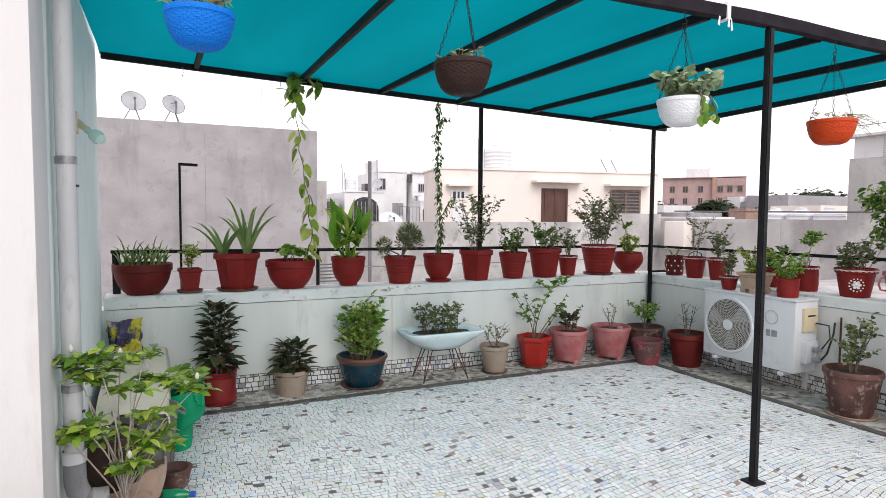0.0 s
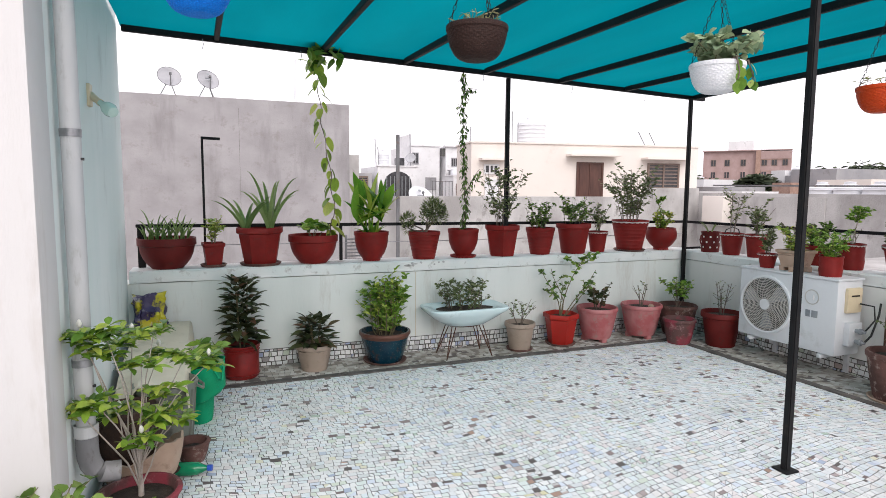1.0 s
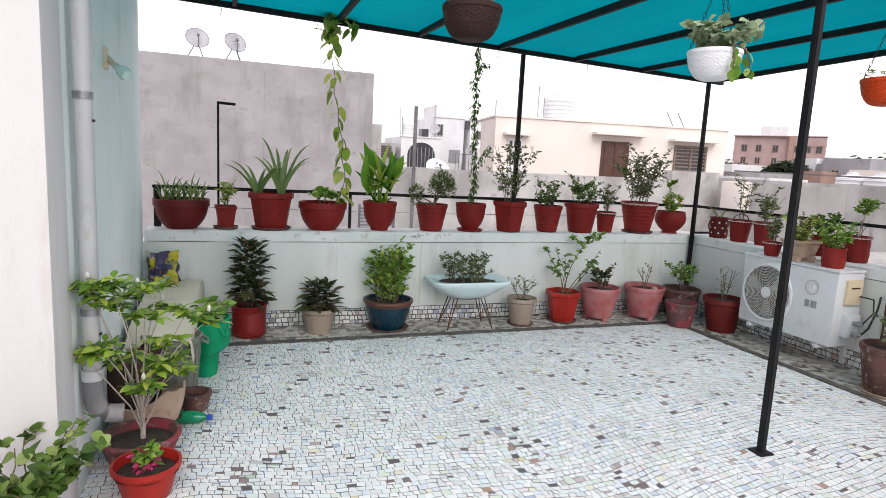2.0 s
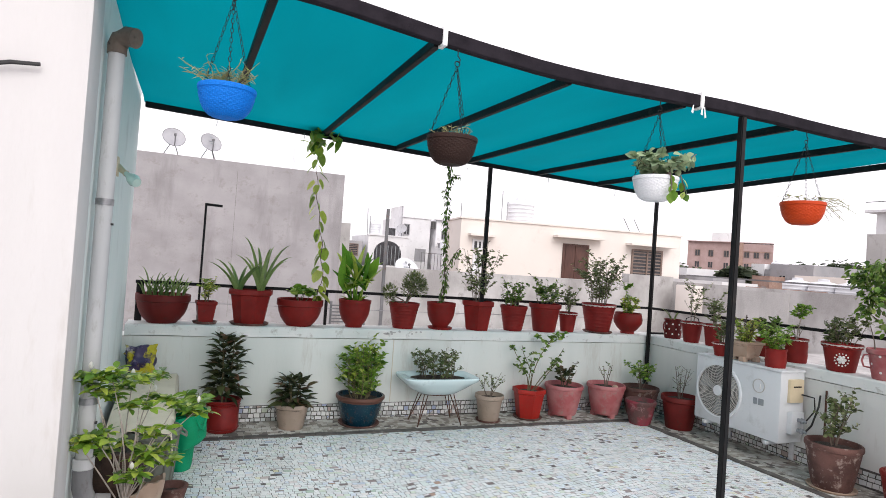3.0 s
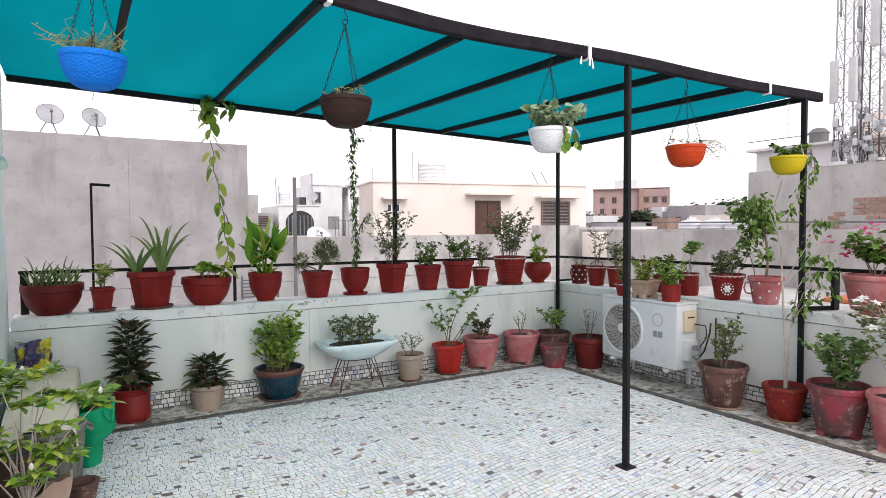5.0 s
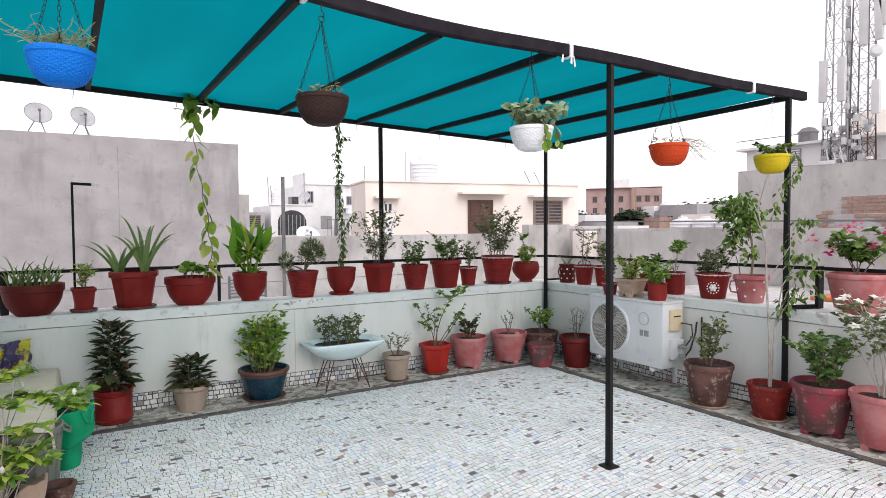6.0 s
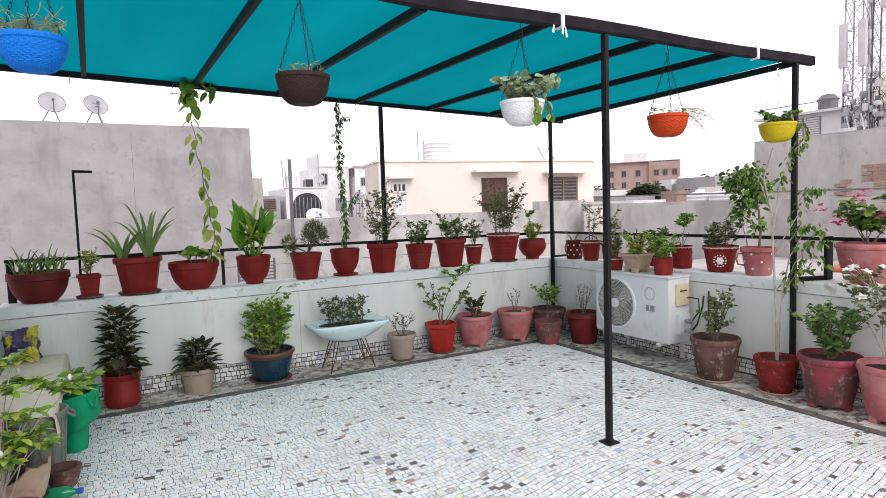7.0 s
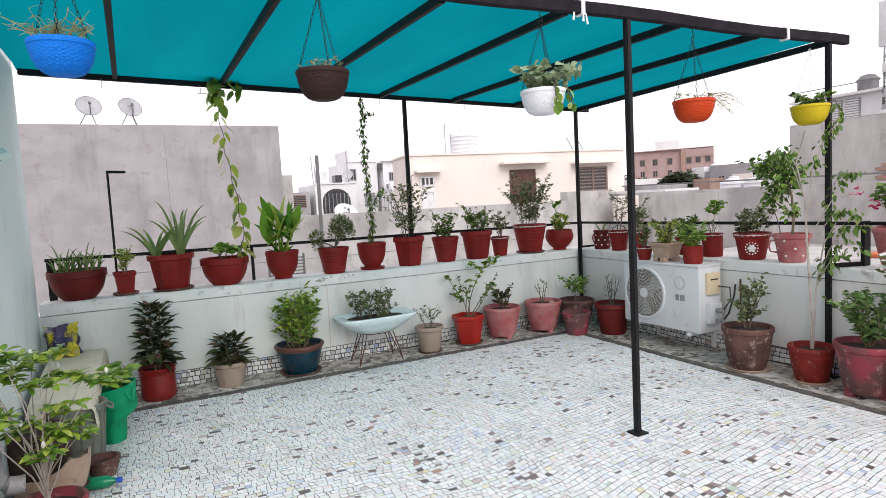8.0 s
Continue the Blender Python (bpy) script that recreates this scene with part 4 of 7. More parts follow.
for k in range(24):
    a0 = 2 * math.pi * k / 24
    pts = [(-0.012, cy + q * math.cos(a0 + (q - 0.05) * 4.0), cz + q * math.sin(a0 + (q - 0.05) * 4.0)) for q in np.linspace(0.05, FR * 0.96, 7)]
    tube(gb, pts, 0.003, 0.003, 4)
part("grille", gb, M["grille"], ac, "dusty wire fan grille")
part("fan_hub", facing(lathe([(0, 0.0), (0.052, 0.0), (0.052, 0.02), (0.046, 0.026), (0, 0.028)], 28), cy, cz), M["ac_white"], ac)
fb = bmesh.new()
for k in range(3):
    a0 = 2 * math.pi * k / 3 + 0.4
    ring = []
    for q, w in ((0.05, 0.5), (0.14, 0.62), (0.23, 0.7)):
        ring.append([fb.verts.new((-0.0075 + 0.0015 * s, cy + q * math.cos(a0 + w * s), cz + q * math.sin(a0 + w * s))) for s in (-0.5, 0, 0.5)])
    for p, q in zip(ring, ring[1:]):
        for j in range(2):
            fb.faces.new((p[j], p[j + 1], q[j + 1], q[j]))
part("fan_rotor", fb, M["ac_grey"], ac)
# round badge and two plain bars in place of the maker's name
part("badge", facing(lathe([(0.058, 0), (0.066, 0), (0.066, 0.004), (0.058, 0.004)], 32), 0.225, HH * 0.72, -0.001), M["grille"], ac, "round raised badge")
part("badge_mark", boxed(-0.005, 0.0, 0.205, 0.213, HH * 0.72 - 0.025, HH * 0.72 + 0.02), M["white_paint"], ac)
part("name_bar", boxed(-0.004, 0.001, 0.235, 0.275, HH * 0.5 - 0.03, HH * 0.5 + 0.03), M["ac_grey"], ac, "plain grey bar on the panel")
part("name_bar", boxed(-0.004, 0.001, 0.165, 0.22, HH * 0.5 - 0.03, HH * 0.5 + 0.03), M["ac_grey"], ac, "plain grey bar on the panel")
part("valve_cover", boxed(0.09, 0.27, -0.028, 0.01, HH * 0.56, HH * 0.88, bevel=0.012), M["cream_cover"], ac, "yellowed plastic handle cover")
# raised bar, not a cut: the dark soil tone paints the slot's shade
part("cover_slot", boxed(0.13, 0.23, -0.032, -0.02, HH * 0.77, HH * 0.79, bevel=0.003), M["soil"], ac)
part("valve_box", boxed(0.1, 0.26, -0.05, 0.01, HH * 0.14, HH * 0.44, bevel=0.01), M["ac_white"], ac)
for zv in (0.2, 0.34):
    vb = lathe([(0, 0), (0.018, 0), (0.018, 0.03), (0.026, 0.032), (0.026, 0.05), (0.012, 0.055), (0.012, 0.08), (0, 0.08)], 12)
    bmesh.ops.transform(vb, matrix=Matrix.Translation((0.18, -0.05, HH * zv)) @ Matrix.Rotation(radians(90), 4, "X"), verts=vb.verts)
    part("valve", vb, M["ac_grey"], ac, "grey service valve")
cb = bmesh.new()
tube(cb, [(0.18, -0.12, HH * 0.2), (0.22, -0.15, HH * 0.3), (0.3, -0.15, HH * 0.55), (0.33, -0.14, HH * 0.7)], 0.009, 0.009, 6)
tube(cb, [(0.18, -0.12, HH * 0.34), (0.24, -0.16, HH * 0.5), (0.28, -0.12, HH * 0.66), (0.22, -0.04, HH * 0.68)], 0.007, 0.007, 6)
part("cable", cb, M["rubber"], ac, "black cables looping to the wall")
part("pipe_box", boxed(0.34, 0.352, -0.19, -0.176, 0.05, HH * 0.78, bevel=0.003), M["rusty"], ac, "rusted conduit strip on the wall")
for yb in (0.12, W - 0.15):
    part("bracket", boxed(-0.02, 0.352, yb - 0.02, yb + 0.02, -0.035, -0.002, bevel=0.003), M["ac_white"], ac)
    part("bracket", boxed(0.33, 0.355, yb - 0.02, yb + 0.02, -0.2, -0.036, bevel=0.003), M["ac_white"], ac)


# ---- plants of special growth ----
def aloe(parent, x, y, z, n, L, W, seed, flat=0.35, mat="leaf_aloe"):
    """A rosette of thick tapering leaves, each its own part."""
    r = random.Random(seed)
    for k in range(n):
        a = 2 * math.pi * k / n * 2.4 + r.uniform(-0.3, 0.3)
        out = flat + (0.8 - flat) * (k / n)
        l = L * r.uniform(0.7, 1.0)
        bm = bmesh.new()
        rows = []
        for i in range(8):
            t = i / 7
            w = W * (1 - t) ** 0.75 * 0.5 + 0.0006
            h = l * (math.sin(t * 1.45) * (1.08 - out * 0.7))
            d = l * out * (t ** 1.25) * 0.8 + 0.012
            c = Vector((math.cos(a) * d, math.sin(a) * d, h))
            s = Vector((-math.sin(a), math.cos(a), 0)) * w
            up = Vector((-math.cos(a), -math.sin(a), 0.6)) * w * 0.5
            rows.append([bm.verts.new(c + s + up), bm.verts.new(c), bm.verts.new(c - s + up), bm.verts.new(c - up * 0.9)])
        for p, q in zip(rows, rows[1:]):
            for j in range(4):
                bm.faces.new((p[j], p[(j + 1) % 4], q[(j + 1) % 4], q[j]))
        bmesh.ops.translate(bm, verts=bm.verts, vec=(x, y, z - 0.01))
        bmesh.ops.recalc_face_normals(bm, faces=bm.faces)
        part("leaf", bm, M[mat], parent)


def lily(parent, z, seed):
    """Bare stalks that carry fans of broad pointed leaves, each leaf its own part."""
    r = random.Random(seed)
    meshes = [leaf_mesh("leaf", blade(L, W, f, dr, 9, "point"), M["leaf_lily"]) for L, W, f, dr in ((0.32, 0.1, 0.4, 0.06), (0.27, 0.095, 0.3, 0.2), (0.24, 0.07, 0.5, 0.4), (0.34, 0.085, 0.6, 0.12))]
    places = []
    stalks = ((-0.085, 0.01, 0.2), (-0.03, -0.05, 0.25), (0.02, 0.04, 0.3), (0.06, -0.03, 0.22), (0.09, 0.02, 0.32), (-0.05, 0.05, 0.28))
    for k, (sx, sy, h) in enumerate(stalks):
        top = Vector((sx * 1.5, sy * 1.3, z + h))
        part("stalk", tubed([(sx * 0.6, sy * 0.6, z - 0.02), (sx * 0.9, sy, z + h * 0.5), top], 0.011, 0.007, 7), M["leaf_lily"], parent)
        a0 = math.atan2(sy, sx)
        for q in range(5):
            b = a0 + (q - 2) * 1.25 + r.uniform(-0.35, 0.35)
            low = q in (0, 4)
            lift = r.uniform(0.35, 0.9) if low else r.uniform(1.3, 4.0)
            places.append(orient(top - Vector((0, 0, r.uniform(0.0, 0.1) + (0.05 if low else 0))), (math.cos(b), math.sin(b), lift), r.uniform(-0.9, 0.9), r.uniform(0.8, 1.2)))
    for q in range(9):
        b = q * 0.75
        places.append(orient((0.05 * math.cos(b), 0.04 * math.sin(b), z), (math.cos(b), math.sin(b), r.uniform(1.0, 2.6)), r.uniform(-0.7, 0.7), r.uniform(0.45, 0.7)))
    leaves_apart("leaf", meshes, places, parent)


def whorled(parent, z, height, spread, rows, per, L, W, seed, mat="leaf_dark"):
    """A stem with rings of drooping leaves, wide below and closing to the top."""
    r = random.Random(seed)
    meshes = [leaf_mesh("leaf", blade(L, W, 0.35, dr, 6, "point"), M[mat]) for dr in (0.1, 0.28, 0.45)]
    places = []
    sb = bmesh.new()
    stems = 3
    for s in range(stems):
        ox, oy = 0.05 * math.cos(2.1 * s), 0.05 * math.sin(2.1 * s)
        tube(sb, [(ox * 0.4, oy * 0.4, z - 0.02), (ox, oy, z + height * 0.5), (ox * 1.2, oy * 1.2, z + height * (0.98 - 0.1 * s))], 0.008, 0.004, 6)
    for i in range(rows):
        t = (i + 0.5) / rows
        for k in range(per):
            s = k % stems
            a = 2 * math.pi * k / per + i * 0.7 + r.uniform(-0.25, 0.25)
            q = spread * (0.5 - 0.2 * t) * r.uniform(0.3, 1.0)
            p = Vector((0.05 * math.cos(2.1 * s) + q * 0.45 * math.cos(a), 0.05 * math.sin(2.1 * s) + q * 0.45 * math.sin(a), z + height * (0.08 + 0.9 * t)))
            places.append(orient(p, (math.cos(a), math.sin(a), r.uniform(-0.1, 0.5) + 0.7 * t * t), r.uniform(-0.4, 0.4), r.uniform(0.7, 1.1) * (1.05 - 0.3 * t)))
    part("stem", sb, M["stem"], parent)
    leaves_apart("leaf", meshes, places, parent)


def tufts(parent, z, blobs, seed, mat="leaf_dull"):
    """A small bonsai: crooked limbs that end in dense needle tufts."""
    r = random.Random(seed)
    sb = bmesh.new()
    places = []
    for (x, y, h, q, n) in blobs:
        c = Vector((x, y, z + h))
        tube(sb, [(0, 0, z - 0.02), (x * 0.2 + 0.02, y * 0.3, z + h * 0.35), (x * 0.75, y, z + h * 0.7), c], 0.012, 0.004, 6)
        for k in range(n):
            d = Vector((r.gauss(0, 1), r.gauss(0, 1), r.gauss(0, 0.8))).normalized()
            p = c + d * q * r.uniform(0.25, 1.0) ** 0.5
            places.append(orient(p, d + Vector((0, 0, 0.6)), r.uniform(-1, 1), r.uniform(0.6, 1.2)))
    part("stem", sb, M["twig"], parent)
    foliage("foliage", [blade(0.042, 0.009, 0.3, 0.1, 2, "spear"), blade(0.03, 0.012, 0.3, 0.1, 2)], places, M[mat], parent)


def vine(parent, pts, n, L, W, seed, mat, apart=False, jitter=0.04):
    """A climbing stem with leaves along it."""
    r = random.Random(seed)
    line = []
    P = [Vector(p) for p in pts]
    for a, b in zip(P, P[1:]):
        for k in range(6):
            q = a.lerp(b, k / 6)
            line.append(q + Vector((0.012 * math.sin(q.z * 21 + seed), 0.01 * math.cos(q.z * 17), 0)))
    line.append(P[-1])
    part("vine_stem", tubed(line, 0.005, 0.003, 5), M["twig"], parent)
    places = []
    for k in range(n):
        t = (k + r.uniform(0, 0.8)) / n * (len(line) - 1)
        i = min(len(line) - 2, int(t))
        p = line[i].lerp(line[i + 1], t - i)
        a = r.uniform(0, 2 * math.pi)
        d = Vector((math.cos(a), math.sin(a) * 0.5, r.uniform(-1.9, -0.5)))
        places.append(orient(p + d.normalized() * r.uniform(0.2, 1) * jitter, d, r.uniform(-0.5, 0.5), r.uniform(0.6, 1.15)))
    if apart:
        leaves_apart("leaf", [leaf_mesh("leaf", blade(L, W, 0.12, 0.2, 6, "heart"), M[mat])], places, parent)
    else:
        foliage("foliage", [blade(L, W, 0.15, 0.25, 3)], places, M[mat], parent)


PY = 5.985   # line of pots on the rear parapet
PXR = 5.82   # line of pots on the side parapet

# ---- pots on the rear parapet, from the house to the corner ----
o, s = potted(0.115, PY, TOP, 0.235, 0.265, "bowl", "pot_dark", "dark maroon bowl planter full of short aloe spikes")
for k in range(7):
    aloe(o, -0.15 + 0.05 * k, 0.06 * math.sin(k * 2.3), s, 5, 0.24 + 0.16 * ((k * 37) % 10) / 10, 0.03, 40 + k, 0.24)
o, s = potted(0.485, PY, TOP, 0.128, 0.2, "taper", "pot_red", "small red square pot with a bushy seedling on a saucer", 4, "pot_terra", turn=math.pi / 4 + 0.1)
shrub(o, s, 0.27, 0.1, 5, 130, 0.045, 0.012, "leaf_yellow", 52, "stem", 0.005, 0.3, 3)
o, s = potted(0.885, PY, TOP, 0.212, 0.33, "taper", "pot_red", "tall red octagonal pot with two aloe rosettes on a saucer", 8, "pot_terra", turn=0.2)
aloe(o, -0.12, 0.0, s, 8, 0.56, 0.055, 61, 0.58)
aloe(o, 0.09, 0.02, s, 9, 0.68, 0.06, 62, 0.22)
o, s = potted(1.36, PY, TOP, 0.228, 0.265, "bowl", "pot_red", "red bowl planter with young leaves and a heart-leaved climber")
shrub(o, s, 0.16, 0.2, 6, 14, 0.1, 0.085, "leaf_bright", 71, "stem", 0.005, 0.5, 1, shape="heart", droop=0.2)
vine(o, [(0.14, 0.02, s), (0.2, -0.02, s + 0.2), (0.16, -0.05, s + 0.6), (0.08, -0.08, s + 1.05), (0.04, -0.1, s + 1.45), (0.04, -0.12, s + 1.84)], 44, 0.13, 0.105, 72, "leaf_lime", True, 0.05)
shr = random.Random(73)
leaves_apart("leaf", [leaf_mesh("leaf", blade(0.13, 0.11, 0.12, 0.3, 6, "heart"), M["leaf_bright"])], [orient((0.06 + shr.uniform(-0.17, 0.2), -0.12 + shr.uniform(-0.12, 0.08), s + 1.76 + shr.uniform(-0.18, 0.15)), (shr.uniform(-1, 1), shr.uniform(-1, 0.4), shr.uniform(-0.9, 0.2)), shr.uniform(-0.6, 0.6), shr.uniform(0.7, 1.15)) for k in range(36)], o)
o, s = potted(1.92, PY, TOP, 0.168, 0.285, "round", "pot_red", "rounded red pot with a tall broad-leaved lily")
lily(o, s, 81)
o, s = potted(2.46, PY, TOP, 0.165, 0.275, "ribbed", "pot_red", "ribbed red pot with a needle-leaved bonsai")
tufts(o, s, [(0.1, 0.0, 0.25, 0.12, 1000), (0.16, 0.03, 0.2, 0.1, 500), (0.04, 0.0, 0.17, 0.08, 300), (-0.17, 0.0, 0.15, 0.07, 340), (-0.17, 0.0, 0.07, 0.055, 200)], 91)
o, s = potted(2.89, PY, TOP, 0.16, 0.28, "round", "pot_red", "rounded red pot with a tall slim climber on a saucer", 28, "pot_red")
vine(o, [(0, 0, s), (0.02, 0, s + 0.35), (-0.02, -0.02, s + 0.8), (-0.04, -0.05, s + 1.2), (-0.04, -0.08, s + 1.62)], 420, 0.045, 0.024, 92, "leaf", False, 0.05)
vine(o, [(0.01, 0, s + 0.4), (0.1, -0.02, s + 0.55), (0.17, -0.02, s + 0.64)], 60, 0.04, 0.022, 93, "leaf", False, 0.04)
vine(o, [(-0.04, -0.05, s + 1.36), (0.03, -0.03, s + 1.44), (0.12, -0.02, s + 1.44)], 26, 0.045, 0.022, 94, "leaf", False, 0.02)
o, s = potted(3.335, PY, TOP, 0.2, 0.325, "taper", "pot_red", "red hexagonal pot with a tall sparse grey shrub", 6, turn=0.15)
shrub(o, s, 0.72, 0.22, 10, 380, 0.042, 0.019, "leaf_dull", 101, "twig", 0.004, 0.12, 5, foot=0.05)
o, s = potted(3.8, PY, TOP, 0.158, 0.29, "ribbed", "pot_red", "ribbed red pot with a low leafy bush")
shrub(o, s, 0.32, 0.17, 7, 260, 0.04, 0.018, "leaf", 111, "twig", 0.004, 0.15, 5, foot=0.06, power=0.9)
o, s = potted(4.215, PY - 0.01, TOP, 0.19, 0.33, "taper", "pot_red", "red tapered pot with a round leafy bush", 32)
shrub(o, s, 0.34, 0.17, 8, 340, 0.04, 0.018, "leaf", 112, "twig", 0.004, 0.15, 5, foot=0.06, power=0.9)
o, s = potted(4.56, PY + 0.02, TOP, 0.115, 0.235, "taper", "pot_red", "small red pot with a white painted rim and a thin bush", 24, trim=True)
shrub(o, s, 0.36, 0.13, 5, 120, 0.045, 0.02, "leaf_dull", 113, "twig", 0.005, 0.2, 3)
o, s = potted(4.99, PY, TOP, 0.208, 0.345, "ribbed", "pot_red", "large ribbed red pot, white-trimmed, with a tall airy shrub", 32, "pot_terra", trim=True)
shrub(o, s, 0.62, 0.27, 16, 760, 0.042, 0.019, "leaf_dull", 121, "twig", 0.004, 0.15, 5, foot=0.08)
o, s = potted(5.44, PY - 0.01, TOP, 0.178, 0.26, "ball", "pot_red", "red ball-shaped pot with upright succulent stems")
shrub(o, s, 0.27, 0.16, 8, 150, 0.04, 0.024, "leaf_yellow", 131, "stem", 0.006, 0.1, 1)
shrub(o, s, 0.42, 0.05, 1, 70, 0.045, 0.02, "leaf_bright", 132, "stem", 0.006, 0.1, 1, lean=(-0.1, 0))

# ---- pots on the side parapet ----
g2 = "pots on the side parapet"
o, s = potted(5.8, 5.58, TOP, 0.108, 0.235, "straight", "pot_dark", "maroon mug-shaped pot with white dots and spiky leaves", group=g2, dots=[(0.25, 8, 0), (0.5, 8, 0.5), (0.75, 8, 0)])
handle_on(o, 0.108, 0.235, -1, "pot_dark")
aloe(o, 0, 0, s, 7, 0.28, 0.02, 141, 0.5)
o, s = potted(5.79, 5.27, TOP, 0.125, 0.24, "taper", "pot_red", "red pot with white scalloped rim and a thin tall plant", group=g2, trim=True)
shrub(o, s, 0.5, 0.12, 4, 110, 0.035, 0.016, "leaf_dull", 142, "twig", 0.004, 0.3, 4)
part("hoop", tubed([(-0.12, 0.0, s), (-0.09, 0, s + 0.07), (0, 0, s + 0.1), (0.09, 0, s + 0.07), (0.12, 0, s)], 0.006, 0.006, 6), M["rubber"], o, "dark hoop handle")
o, s = potted(5.82, 4.98, TOP, 0.115, 0.245, "taper", "pot_red", "red pot with white scalloped rim and a leafy bush", group=g2, trim=True)
shrub(o, s, 0.36, 0.15, 6, 170, 0.04, 0.018, "leaf_dull", 143, "twig", 0.004, 0.2, 4)
o, s = potted(5.83, 4.3, TOP, 0.12, 0.19, "taper", "pot_red", "red pot with a dense dark green bush", group=g2)
shrub(o, s, 0.24, 0.22, 8, 320, 0.045, 0.02, "leaf", 144, "twig", 0.005, 0.2, 4)
o, s = potted(5.82, 3.97, TOP, 0.107, 0.235, "straight", "pot_red", "ribbed red pot with white rim and a little tree", group=g2, trim=True)
shrub(o, s, 0.36, 0.02, 1, 130, 0.04, 0.022, "leaf_bright", 145, "bark", 0.008, 0.62, 9, lean=(0.02, -0.06))
shrub(o, s, 0.18, 0.09, 4, 12, 0.035, 0.012, "leaf_dull", 146, "twig", 0.004, 0.5, 0)
o, s = potted(5.81, 3.52, TOP, 0.165, 0.255, "taper", "pot_red", "red pot with a white painted flower and a bush", group=g2, trim=True)
shrub(o, s, 0.28, 0.2, 11, 520, 0.035, 0.014, "leaf_dull", 147, "twig", 0.004, 0.15, 5, foot=0.06, power=0.9)
fl = bmesh.new()
aim = math.atan2(-3.6, -5.3)
for ring, (q, n, rad) in enumerate(((0.0, 1, 0.02), (0.026, 6, 0.013), (0.055, 13, 0.0075))):
    for k in range(n):
        a = 2 * math.pi * k / n
        ang = aim + q * math.cos(a) / 0.142
        bmesh.ops.create_uvsphere(fl, u_segments=8, v_segments=5, radius=rad, matrix=Matrix.Translation((0.139 * math.cos(ang), 0.139 * math.sin(ang), 0.115 + q * math.sin(a))) @ Matrix.Rotation(ang, 4, "Z") @ Matrix.Diagonal((0.45, 1, 1, 1)))
part("painted_flower", fl, M["white_paint"], o, "white painted flower motif")
o, s = potted(5.81, 3.13, TOP, 0.155, 0.255, "taper", "pot_pink", "pink bucket pot with white dots and a leafy shrub", group=g2, dots=[(0.25, 5, 0.1), (0.5, 5, 0.6), (0.78, 5, 0.1)])
handle_on(o, 0.15, 0.24, -1, "pot_pink")
o.rotation_euler = (0, 0, radians(-35))
turn_back = Matrix.Rotation(radians(35), 4, "Z")
stem_pts = [turn_back @ Vector(p) for p in ((0, 0, s - 0.02), (0.01, -0.01, s + 0.16), (0.0, 0.0, s + 0.36), (0.0, 0.05, s + 0.56), (0.0, 0.06, s + 0.76))]
part("trunk", tubed(stem_pts, 0.013, 0.007, 8), M["stem"], o, "stout green stem")
part("twig", tubed([turn_back @ Vector(p) for p in ((-0.03, 0.08, s - 0.02), (-0.03, 0.1, s + 0.1), (-0.04, 0.13, s + 0.22))], 0.006, 0.003, 6), M["twig"], o, "bare side twig")
cr_ = random.Random(148)
pl = []
for (c1, c2, c3, q, n) in ((0.0, 0.3, 0.64, 0.1, 46), (0.0, 0.2, 0.66, 0.13, 80), (-0.02, 0.08, 0.72, 0.12, 60), (0.0, 0.1, 0.56, 0.14, 90), (0.0, 0.15, 0.44, 0.11, 60), (0.0, 0.2, 0.34, 0.08, 34), (0.0, 0.0, 0.5, 0.11, 50), (0.02, 0.03, 0.24, 0.08, 26), (0.0, -0.06, 0.62, 0.08, 24)):
    cc = Vector((c1, c2, s + c3))
    part("limb", tubed([turn_back @ Vector((0, 0.03, s + min(0.5, c3 * 0.7))), turn_back @ cc.lerp(Vector((0, 0.03, s + c3 * 0.7)), 0.4), turn_back @ cc], 0.005, 0.003, 5), M["stem"], o)
    for k in range(int(n * 1.5)):
        d = Vector((cr_.gauss(0, 1), cr_.gauss(0, 1), cr_.gauss(0, 0.8))).normalized() * q * cr_.uniform(0.3, 1.1)
        pl.append(turn_back @ orient(cc + d, Vector((d.x + cr_.gauss(0, 0.06), d.y + cr_.gauss(0, 0.06), cr_.uniform(-0.14, 0.05))), cr_.uniform(-1.1, 1.1), cr_.uniform(0.6, 1.2)))
foliage("foliage", [blade(0.056, 0.036, 0.2, 0.3, 4), blade(0.046, 0.032, 0.35, 0.15, 4)], pl[::3], M["leaf_bright"], o, "light young leaves of the crown")
foliage("foliage", [blade(0.06, 0.038, 0.2, 0.3, 4), blade(0.05, 0.034, 0.35, 0.15, 4)], [q for i, q in enumerate(pl) if i % 3], M["leaf"], o, "dense crown of broad hanging leaves")
o, s = potted(5.8, 2.22, TOP, 0.23, 0.33, "clay", "pot_pink", "big worn pink planter with bougainvillea in pink bloom", group=g2, wob=0.008)
shrub(o, s, 0.36, 0.24, 7, 130, 0.075, 0.05, "leaf", 149, "twig", 0.005, 0.4, 3, flower="petal_pink", n_flower=0)
pr = random.Random(5)
for c in range(8):
    cx, cyy, czz = pr.uniform(-0.3, 0.3), pr.uniform(-0.32, 0.3), s + pr.uniform(0.2, 0.44)
    pp = [orient((cx + pr.uniform(-0.035, 0.035), cyy + pr.uniform(-0.035, 0.035), czz + pr.uniform(-0.03, 0.03)), rand_dir(pr, 0.3), pr.uniform(-1, 1), pr.uniform(0.7, 1.1)) for k in range(14)]
    foliage("flower", [blade(0.044, 0.036, 0.2, 0.2, 2)], pp, M["petal_pink"], o, "cluster of pink bracts")

